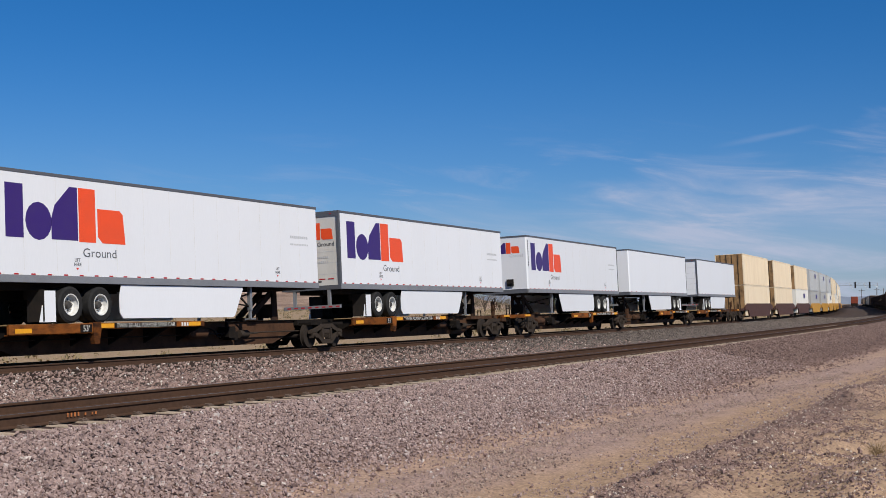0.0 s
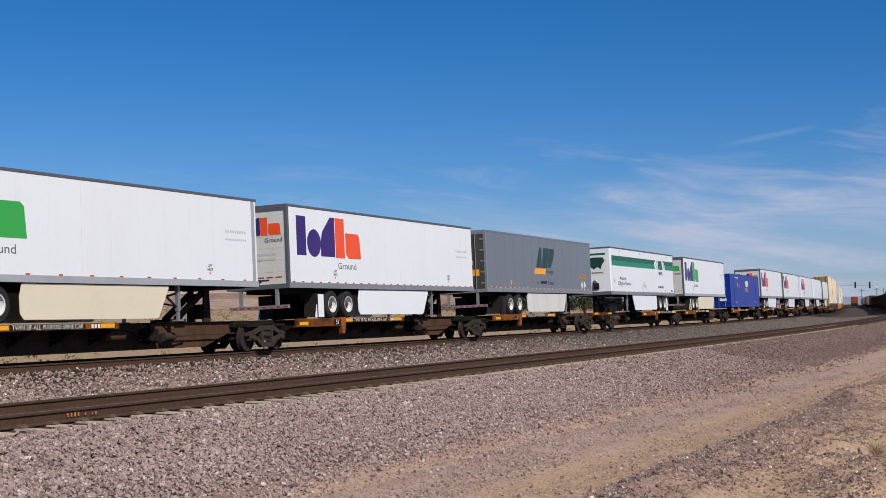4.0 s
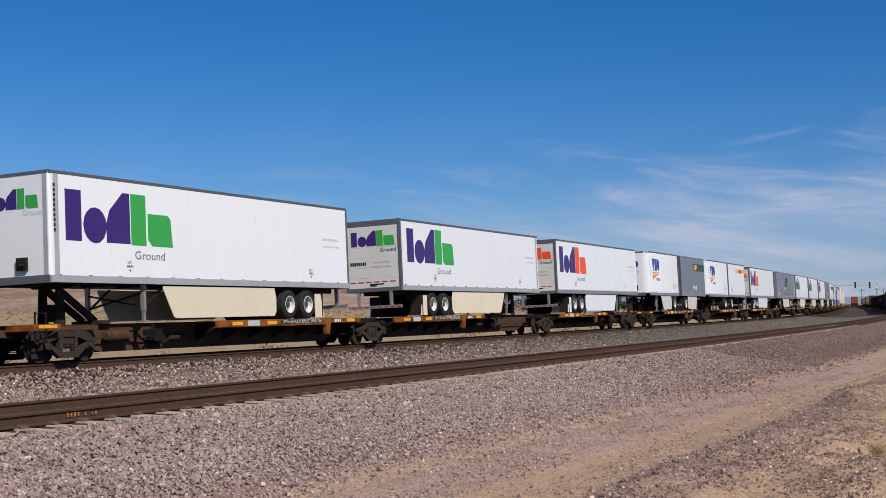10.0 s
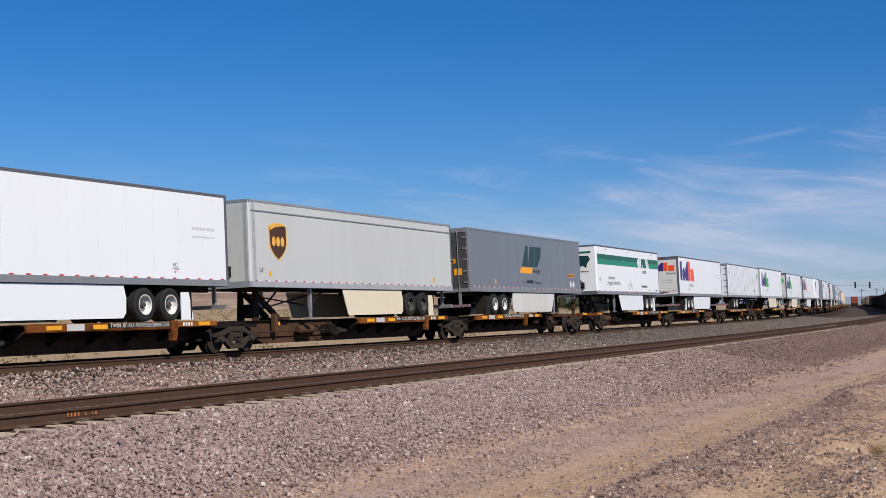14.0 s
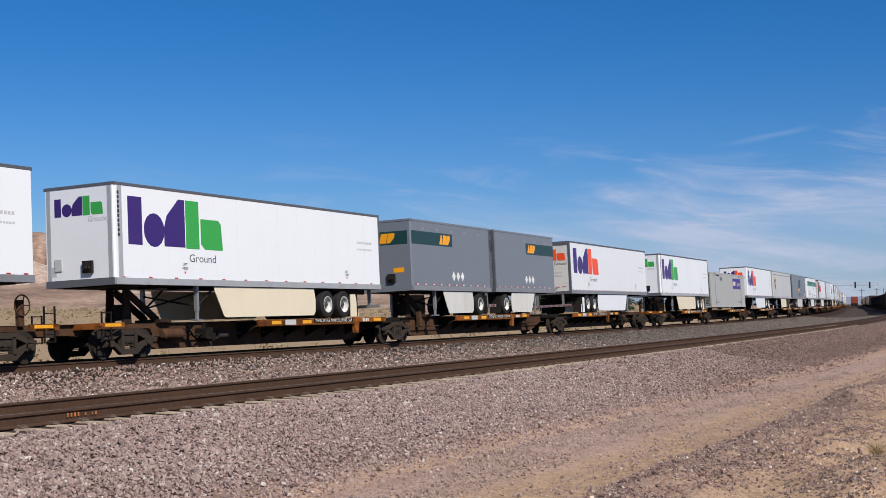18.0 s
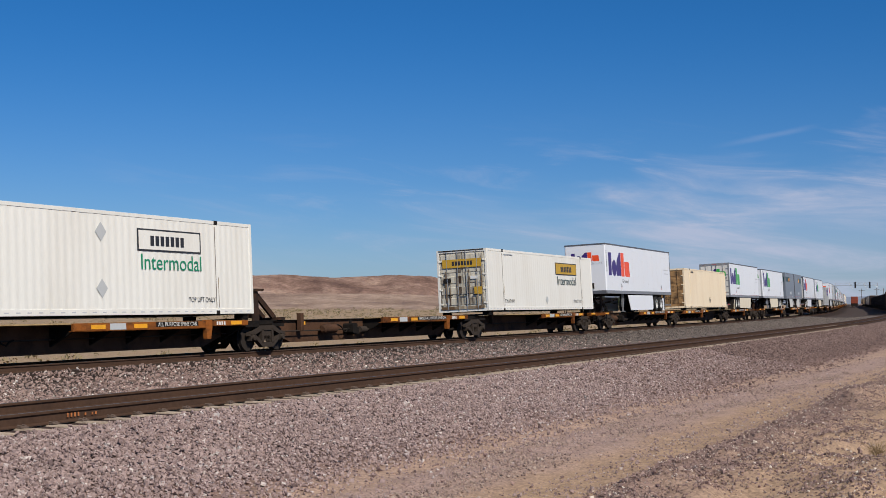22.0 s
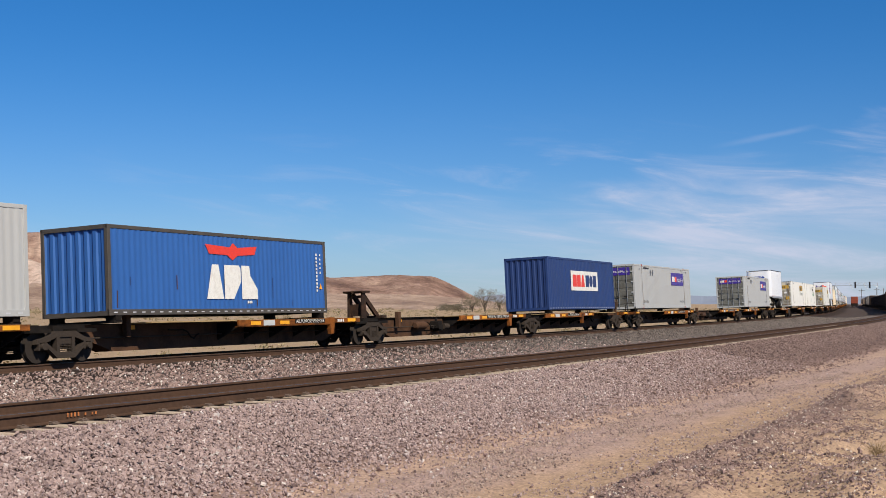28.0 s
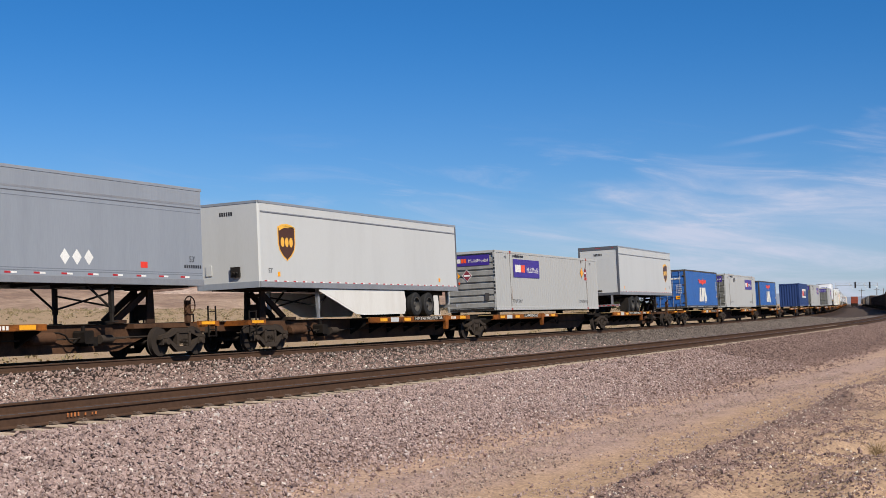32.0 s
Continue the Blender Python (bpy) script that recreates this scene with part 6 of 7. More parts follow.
def ground_z(x, y):
    x, y = np.asarray(x, float), np.asarray(y, float)
    off = road_of(x, y)
    z = np.interp(off + 0.5 * fbm(x * 0.4, y * 0.4 + 5, 3) * np.clip((-19.5 - off) / 0.8, 0, 1), PROFILE_OFF, PROFILE_Z)
    road = np.clip(1 - abs(off + 18.3) / 2.2, 0, 1)
    berm = np.clip((-20.2 - off) / 1.2, 0, 1) * np.clip(1 - (x - 300) / 100, 0, 1)
    z = z + road * 0.05 * fbm(x * 0.5, y * 1.3) - 0.05 * np.exp(-((off + 17.2) / 0.28) ** 2) - 0.05 * np.exp(-((off + 19.2) / 0.28) ** 2)
    z = z + berm * (0.62 * fbm(x * 0.5 + 3, y * 0.8, 5) + 0.30 * fbm(x * 1.7, y * 1.7, 4))
    z = z + 0.05 * fbm(x * 1.4, y * 1.4, 3) * np.clip(abs(off + 11.7) - 1.4, 0, 1) * np.clip(abs(off) - 1.5, 0, 1)
    far = np.clip((off - 12) / 60, 0, 1)
    z = z + far * (0.7 * fbm(x * 0.02, y * 0.02, 4) + 0.25 * fbm(x * 0.2, y * 0.2, 3))
    return z


def grid_mesh(name, xs, ys, zf, material):
    X, Y = np.meshgrid(xs, ys)
    co = np.stack([X.ravel(), Y.ravel(), np.asarray(zf(X, Y)).ravel()], 1)
    nx, ny = len(xs), len(ys)
    i = np.arange((nx - 1) * (ny - 1))
    a = (i // (nx - 1)) * nx + i % (nx - 1)
    quads = np.stack([a, a + 1, a + nx + 1, a + nx], 1)
    return raw_mesh(name, co, quads, material)


def raw_mesh(name, co, faces, material):
    me = bpy.data.meshes.new(name)
    n, k = len(faces), faces.shape[1]
    me.vertices.add(len(co)); me.vertices.foreach_set("co", co.astype(np.float32).ravel())
    me.loops.add(n * k); me.loops.foreach_set("vertex_index", faces.astype(np.int32).ravel())
    me.polygons.add(n); me.polygons.foreach_set("loop_start", np.arange(0, n * k, k, dtype=np.int32))
    me.update(calc_edges=True)
    me.materials.append(material)
    return me


def earth_material(name):
    """Bare ground whose colour changes across the line: crushed pink ballast darkened for the shade between its stones,
    grey fines, tan dirt road, sandy bank, desert.
    """
    m = bpy.data.materials.new(name)
    m.use_nodes = True
    n, l = m.node_tree.nodes, m.node_tree.links
    bsdf = n["Principled BSDF"]
    bsdf.inputs["Roughness"].default_value = 0.95
    bsdf.inputs["Specular IOR Level"].default_value = 0.2
    geo = n.new("ShaderNodeNewGeometry")
    at = n.new("ShaderNodeAttribute"); at.attribute_name = "across"
    wob = n.new("ShaderNodeTexNoise"); wob.inputs["Scale"].default_value = 0.55; wob.inputs["Detail"].default_value = 6; wob.inputs["Roughness"].default_value = 0.7
    l.new(geo.outputs["Position"], wob.inputs["Vector"])
    ws = n.new("ShaderNodeMath"); ws.operation = "MULTIPLY_ADD"; ws.inputs[1].default_value = 1.8
    l.new(wob.outputs["Fac"], ws.inputs[0]); l.new(at.outputs["Fac"], ws.inputs[2])
    mr = n.new("ShaderNodeMapRange"); mr.inputs["From Min"].default_value, mr.inputs["From Max"].default_value = -25.1, 12.9
    l.new(ws.outputs[0], mr.inputs["Value"])
    ramp = n.new("ShaderNodeValToRGB")
    # -15.2 to -3.2, under the ballast: shade of the stone gaps is painted in dark
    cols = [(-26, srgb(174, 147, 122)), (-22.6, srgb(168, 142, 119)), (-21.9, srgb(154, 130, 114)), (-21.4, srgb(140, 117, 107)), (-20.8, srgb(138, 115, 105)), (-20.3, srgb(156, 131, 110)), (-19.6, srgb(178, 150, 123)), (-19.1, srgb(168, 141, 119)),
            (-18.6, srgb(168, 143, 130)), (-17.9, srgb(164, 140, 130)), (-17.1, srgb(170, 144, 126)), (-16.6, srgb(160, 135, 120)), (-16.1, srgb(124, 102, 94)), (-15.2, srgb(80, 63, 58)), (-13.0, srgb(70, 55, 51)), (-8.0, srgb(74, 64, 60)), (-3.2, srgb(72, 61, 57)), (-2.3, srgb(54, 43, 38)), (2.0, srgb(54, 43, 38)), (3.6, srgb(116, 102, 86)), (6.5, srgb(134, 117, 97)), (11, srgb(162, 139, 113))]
    el = ramp.color_ramp.elements
    while len(el) < len(cols):
        el.new(0.5)
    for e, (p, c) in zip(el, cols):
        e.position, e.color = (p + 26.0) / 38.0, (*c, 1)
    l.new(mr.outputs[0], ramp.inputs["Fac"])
    peb = n.new("ShaderNodeTexVoronoi"); peb.inputs["Scale"].default_value = 30.0; peb.inputs["Randomness"].default_value = 1.0
    l.new(geo.outputs["Position"], peb.inputs["Vector"])
    hs = n.new("ShaderNodeSeparateColor"); l.new(peb.outputs["Color"], hs.inputs[0])
    pv = n.new("ShaderNodeMapRange"); pv.inputs["To Min"].default_value, pv.inputs["To Max"].default_value = 0.74, 1.22
    l.new(hs.outputs[0], pv.inputs["Value"])
    fine = n.new("ShaderNodeTexNoise"); fine.inputs["Scale"].default_value = 3.0; fine.inputs["Detail"].default_value = 8; fine.inputs["Roughness"].default_value = 0.75
    l.new(geo.outputs["Position"], fine.inputs["Vector"])
    fv = n.new("ShaderNodeMapRange"); fv.inputs["From Min"].default_value, fv.inputs["From Max"].default_value = 0.25, 0.75; fv.inputs["To Min"].default_value, fv.inputs["To Max"].default_value = 0.70, 1.28
    l.new(fine.outputs["Fac"], fv.inputs["Value"])
    mu = n.new("ShaderNodeMath"); mu.operation = "MULTIPLY"
    l.new(pv.outputs[0], mu.inputs[0]); l.new(fv.outputs[0], mu.inputs[1])
    sc = n.new("ShaderNodeVectorMath"); sc.operation = "SCALE"
    l.new(ramp.outputs[0], sc.inputs[0]); l.new(mu.outputs[0], sc.inputs["Scale"])
    l.new(sc.outputs[0], bsdf.inputs["Base Color"])
    hm = n.new("ShaderNodeMath"); hm.operation = "MULTIPLY_ADD"; hm.inputs[1].default_value = -0.6
    l.new(peb.outputs["Distance"], hm.inputs[0]); l.new(fine.outputs["Fac"], hm.inputs[2])
    b = n.new("ShaderNodeBump"); b.inputs["Strength"].default_value = 0.55; b.inputs["Distance"].default_value = 0.012
    l.new(hm.outputs[0], b.inputs["Height"]); l.new(b.outputs[0], bsdf.inputs["Normal"])
    return m


EARTH = earth_material("bare earth and gravel")
gx = np.concatenate([[-4500, -2500, -1200, -600, -300, -150, -80, -40, -20, -10], np.arange(-5, 4, 0.5), np.arange(4, 48, 0.14), np.arange(48, 110, 0.5), np.arange(110, 420, 4.0), np.arange(420, 1200, 25), np.arange(1200, 5000, 200)])
gy = np.concatenate([[-4500, -1800, -700, -250, -90, -40, -20, -8, -3, -1], np.arange(0, 13.5, 0.12), np.arange(13.5, 32, 0.3), np.arange(32, 60, 2), np.arange(60, 420, 8.0), np.arange(420, 1300, 35), np.arange(1300, 5200, 200)])
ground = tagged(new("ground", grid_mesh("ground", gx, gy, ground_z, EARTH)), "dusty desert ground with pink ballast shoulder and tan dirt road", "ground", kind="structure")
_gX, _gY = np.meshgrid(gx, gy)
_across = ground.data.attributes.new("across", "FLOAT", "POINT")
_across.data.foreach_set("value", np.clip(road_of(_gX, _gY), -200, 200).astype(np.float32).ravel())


def stone_material(name, cols, rough=0.9):
    m = bpy.data.materials.new(name)
    m.use_nodes = True
    n, l = m.node_tree.nodes, m.node_tree.links
    bsdf = n["Principled BSDF"]
    bsdf.inputs["Roughness"].default_value = rough
    bsdf.inputs["Specular IOR Level"].default_value = 0.25
    geo = n.new("ShaderNodeNewGeometry")
    ramp = n.new("ShaderNodeValToRGB")
    el = ramp.color_ramp.elements
    while len(el) < len(cols):
        el.new(0.5)
    for i, (e, c) in enumerate(zip(el, cols)):
        e.position, e.color = i / (len(cols) - 1), (*c, 1)
    l.new(geo.outputs["Random Per Island"], ramp.inputs["Fac"])
    nz = n.new("ShaderNodeTexNoise"); nz.inputs["Scale"].default_value = 40; nz.inputs["Detail"].default_value = 3
    l.new(geo.outputs["Position"], nz.inputs["Vector"])
    v = n.new("ShaderNodeMapRange"); v.inputs["To Min"].default_value, v.inputs["To Max"].default_value = 0.7, 1.3
    l.new(nz.outputs["Fac"], v.inputs["Value"])
    sc = n.new("ShaderNodeVectorMath"); sc.operation = "SCALE"
    l.new(ramp.outputs[0], sc.inputs[0]); l.new(v.outputs[0], sc.inputs["Scale"])
    l.new(sc.outputs[0], bsdf.inputs["Base Color"])
    return m


PINKSTONE = stone_material("pink-brown crushed ballast", [srgb(116, 98, 96), srgb(156, 135, 129), srgb(166, 144, 139), srgb(135, 115, 111), srgb(173, 152, 146), srgb(124, 105, 101), srgb(158, 137, 131), srgb(168, 148, 143), srgb(145, 126, 122), srgb(161, 140, 136), srgb(198, 187, 181)])
# far shoulder copy: shade on the stones' sides is put into a darker colour
SHADEPINK = stone_material("dusty dark ballast", [srgb(96, 79, 75), srgb(133, 111, 104), srgb(145, 122, 114), srgb(112, 93, 88), srgb(152, 130, 122), srgb(104, 86, 81)])
GREYSTONE = stone_material("grey-brown crushed ballast", [srgb(98, 81, 76), srgb(140, 118, 110), srgb(161, 139, 131), srgb(114, 96, 90), srgb(172, 149, 141), srgb(144, 118, 109), srgb(155, 132, 124), srgb(123, 103, 97), srgb(151, 128, 120), srgb(134, 113, 106), srgb(165, 143, 134), srgb(136, 112, 104), srgb(182, 163, 154), srgb(146, 125, 117), srgb(223, 215, 207)])
# copy for the stones farther out, darkened to stand in for their shaded sides
SHADEGREYSTONE = stone_material("dark grey ballast", [srgb(82, 76, 72), srgb(112, 103, 97), srgb(124, 114, 107), srgb(96, 88, 84), srgb(132, 121, 114), srgb(104, 95, 90)])
BANKSTONE = stone_material("broken bank stone", [srgb(104, 86, 85), srgb(142, 119, 113), srgb(162, 138, 127), srgb(120, 99, 96), srgb(176, 153, 138), srgb(132, 110, 106), srgb(150, 126, 119), srgb(114, 95, 93), srgb(166, 143, 133), srgb(126, 106, 102), srgb(220, 208, 194)])
WINDROW = stone_material("grey gravel", [srgb(126, 108, 101), srgb(154, 134, 124), srgb(168, 148, 136), srgb(140, 121, 112), srgb(184, 166, 152)])
_HEX = np.array([(math.cos(a), math.sin(a), z) for z, b in ((-0.8, 0.0), (0.8, 1.047)) for a in (b, b + 2.094, b + 4.189)])
_HF = np.array([(2, 1, 0), (3, 4, 5), (0, 1, 3), (1, 2, 4), (2, 0, 5), (1, 4, 3), (2, 5, 4), (0, 3, 5)])


def stones(name, x, y, size, material, label, sink=0.25):
    n = len(x)
    r = np.random.default_rng(len(name) * 31 + n)
    ext = size[:, None] * r.uniform(0.65, 1.4, (n, 3)) * np.array([1, 1, 0.8])
    v = (_HEX[None] * r.uniform(0.75, 1.25, (n, 6, 1)) + r.uniform(-0.28, 0.28, (n, 6, 3))) * ext[:, None, :] * 0.56
    ang = r.uniform(0, 6.283, n); tilt = r.uniform(-0.9, 0.9, n)
    c, s = np.cos(ang)[:, None], np.sin(ang)[:, None]
    ct, st = np.cos(tilt)[:, None], np.sin(tilt)[:, None]
    vy, vz = v[..., 1] * ct - v[..., 2] * st, v[..., 1] * st + v[..., 2] * ct
    v = np.stack([v[..., 0] * c - vy * s, v[..., 0] * s + vy * c, vz], -1)
    v += np.stack([x, y, ground_z(x, y) + size * r.uniform(sink - 0.5, sink + 0.6, n)], 1)[:, None, :]
    f = (_HF[None] + 6 * np.arange(n)[:, None, None]).reshape(-1, 3)
    me = raw_mesh(name, v.reshape(-1, 3), f, material)
    me.shade_flat()
    return tagged(new(name, me), label, "stones", kind="stuff")


def along(n, x0, x1, o0, o1, seed, bias=1.0):
    """Random places beside the line, thinning out with distance."""
    r = np.random.default_rng(seed)
    x = x0 + (x1 - x0) * r.random(n) ** bias
    off = r.uniform(o0, o1, n)
    th = np.interp(x, _PX, _TH)
    return x, np.interp(x, _PX, _PY) + off / np.cos(th), r


def thinning(x, y, r, o_full, o_none):
    """Keeps fewer stones from o_full out to o_none."""
    off = offset_of(x, y) + 1.1 * fbm(x * 0.5, y * 0.5, 4)
    keep = r.random(len(x)) < np.clip((off - o_none) / (o_full - o_none), 0, 1) ** 1.5
    return x[keep], y[keep]


x, y, r = along(160000, 4.5, 48, -17.8, -13.14, 1, 1.35)
x, y = thinning(x, y, r, -15.2, -17.6)
stones("ballast_stones", x, y, r.uniform(0.022, 0.048, len(x)) * (1 + 0.4 * (r.random(len(x)) > 0.96)), PINKSTONE, "loose pink-brown crushed ballast on the track shoulder", 0.42)
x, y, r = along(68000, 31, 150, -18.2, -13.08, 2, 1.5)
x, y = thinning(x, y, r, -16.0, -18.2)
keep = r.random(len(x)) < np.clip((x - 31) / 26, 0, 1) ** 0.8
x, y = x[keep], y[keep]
stones("ballast_stones", x, y, r.uniform(0.035, 0.070, len(x)), SHADEPINK, "pink-brown crushed ballast further along the shoulder", 0.42)
x, y, r = along(66000, 9, 175, -10.6, -1.5, 3, 2.1)
size = r.uniform(0.030, 0.058, len(x)) * (1 + x / 150)
# more of the shade-darkened stones with distance
far = r.random(len(x)) < np.clip((x - 28) / 40, 0, 1)
stones("ballast_stones", x[~far], y[~far], size[~far], GREYSTONE, "coarse grey-brown ballast between the two tracks", 0.40)
stones("ballast_stones", x[far], y[far], size[far], SHADEGREYSTONE, "dark grey ballast between the tracks further along", 0.40)
x, y, r = along(90000, 6, 60, -20.8, -15.8, 4, 1.5)
keep = 0.55 * fbm(x * 0.30, y * 1.2 + 17, 4) + 0.10 * np.sin(offset_of(x, y) * 3.1) > r.uniform(-0.16, 0.40, len(x))
x, y = x[keep], y[keep]
stones("road_pebbles", x, y, 0.010 + 0.012 * r.random(len(x)) + 0.04 * r.random(len(x)) ** 14, PINKSTONE, "scattered pebbles on the dirt road", 0.15)
# gravel spilled over the bank's edge, thinning out on its sand
x, y, r = along(170000, 8, 44, -25.0, -20.2, 5, 1.25)
edge = road_of(x, y)
keep = 1.2 * fbm(x * 0.8, y * 0.8 + 9, 4) + 0.38 * np.exp(-((edge + 21.05) / 0.7) ** 2) - 0.10 * np.clip((-21.9 - edge) / 0.5, 0, 1) * np.clip((edge + 23.6) / 0.5, 0, 1) > r.uniform(-0.30, 0.16, len(x))
x, y = x[keep], y[keep]
stones("bank_stones", x, y, 0.009 + 0.035 * r.random(len(x)) ** 60 + 0.019 * r.random(len(x)) ** 1.2, BANKSTONE, "broken stones and gravel on the sandy bank", 0.2)
x, y, r = along(34000, 6, 46, -19.2, -17.3, 6, 1.3)
keep = fbm(x * 0.45, y * 0.9 + 30, 4) + 0.22 * np.exp(-((road_of(x, y) + 18.3) / 0.4) ** 2) > r.uniform(0.0, 0.2, len(x))
x, y = x[keep], y[keep]
stones("road_pebbles", x, y, 0.010 + 0.032 * r.random(len(x)) ** 3, WINDROW, "grey gravel windrow in the middle of the dirt road", 0.2)
# single larger stones
x, y, r = along(60, 9, 60, -23.5, -15.0, 8, 1.2)
stones("loose_rocks", x, y, r.uniform(0.03, 0.06, len(x)), BANKSTONE, "a few larger loose rocks beside the road", 0.3)

# ---------------------------------------------------------------- tracks
RAIL = [(-0.076, -0.186), (0.076, -0.186), (0.076, -0.172), (0.014, -0.152), (0.010, -0.045), (0.036, -0.034), (0.036, -0.008), (0.028, 0.0), (-0.028, 0.0), (-0.036, -0.008), (-0.036, -0.034), (-0.010, -0.045), (-0.014, -0.152), (-0.076, -0.172)]


def rail_mesh(name, off, z, cant, gauge, s0, s1, material, prof, lift=0.0):
    rings = []
    s = s0
    while s <= s1:
        m = on_line(s, False, off, z, cant)
        rings.append([m @ Vector((0, gauge + a, b + lift)) for a, b in prof])
        s += 3.0 if s < 300 else 12.0
    return Shape().loft(rings).mesh(name, material)


def track(name, off, z, cant, label, ties):
    t = tagged(new(name), label, "railway track", kind="structure")
    for g in (-0.7535, 0.7535):
        shared("rail", rail_mesh("rail", off, z, cant, g, -150, 1400, RAILSTEEL, RAIL), t, None, "brown weathered steel rail")
        shared("rail_head", rail_mesh("rail_head", off, z, cant, g, -150, 1400, RAILTOP, [(-0.026, 0.0), (0.026, 0.0), (0.026, 0.003), (-0.026, 0.003)]), t, None, "worn running surface")
    tie = Shape().loft([[(-0.13, yy, -0.36), (0.13, yy, -0.36), (0.105, yy, -0.188), (-0.105, yy, -0.188)] for yy in (-1.3, 1.3)]).mesh("tie", CONCRETE)
    clip = Shape()
    for dx in (-0.045, 0.045):
        clip.tube((dx, -0.07, -0.15), (dx, -0.13, -0.155), 0.014, 6)
        clip.tube((dx, -0.13, -0.155), (dx * 0.3, -0.15, -0.172), 0.014, 6)
    clip.box(-0.07, 0.07, -0.16, -0.06, -0.178, -0.160)
    clip = clip.mesh("rail_clip", CLIPSTEEL)
    rest = Shape()
    for i in range(ties[0]):
        s = ties[1] + i * 0.61
        m = on_line(s, False, off, z, cant)
        if ties[2]:
            shared("tie", tie, t, m)
            shared("rail_clip", clip, t, m @ pose(0, -0.7535, 0))
        else:
            rest.add([m @ Vector((a, b, c)) for a in (-0.12, 0.12) for b in (-1.3, 1.3) for c in (-0.36, -0.18)], [(0, 1, 3, 2), (4, 6, 7, 5), (0, 4, 5, 1), (2, 3, 7, 6), (0, 2, 6, 4), (1, 5, 7, 3)])
    if not ties[2]:
        tagged(part("tie_row", rest, mat("oil-stained tie", (0.06, 0.048, 0.04), 0.9, grain_amt=0.2), t), kind="stuff")
    return t


track("track_main", 0.0, 0.0, radians(0.8), "main line track, banked inwards, concrete ties sunk in dark ballast", (230, 2.0, False))
side_track = track("track_near", SIDE_OFF, SIDE_Z, radians(-0.25), "nearer main track, brown rails clipped to concrete ties", (170, 2.0, True))
# strokes of orange marking paint on the rail's web
_m = on_line(13.95, False, SIDE_OFF, SIDE_Z, 0)
_w = Shape()
for k in range(9):
    if k not in (4, 6):
        _w.box(k * 0.075, k * 0.075 + 0.028, -0.786, -0.778, -0.12, -0.06 if k < 4 else -0.08)
shared("paint_mark", _w.mesh("paint_mark", CHALK), side_track, _m)

# ---------------------------------------------------------------- distance
FOCAL = 784 / math.tan(radians(37.43 / 2))


def bearing(col):
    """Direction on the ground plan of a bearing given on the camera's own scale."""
    a = radians(62.51) + math.atan((col - 784) / FOCAL)
    return math.sin(a), math.cos(a)


RIDGE = [(-700, 60), (-500, 80), (-250, 118), (0, 127), (81, 127), (120, 114), (171, 84), (240, 56), (300, 54), (343, 46), (398, 40), (420, 49), (500, 52), (590, 46), (700, 51), (770, 48), (815, 26), (850, 6), (900, 0)]
PALE = [(-600, 90), (-200, 112), (0, 100), (60, 76), (100, 62), (130, 63), (165, 52), (200, 34), (240, 24), (270, 20), (320, 24), (345, 30), (400, 24), (450, 26), (500, 16), (560, 8), (640, 0)]
LOW = [(-600, 28), (0, 34), (35, 32), (60, 38), (110, 31), (150, 28), (175, 30), (230, 20), (300, 17), (420, 19), (520, 18), (640, 18), (760, 15), (830, 8), (900, 0)]


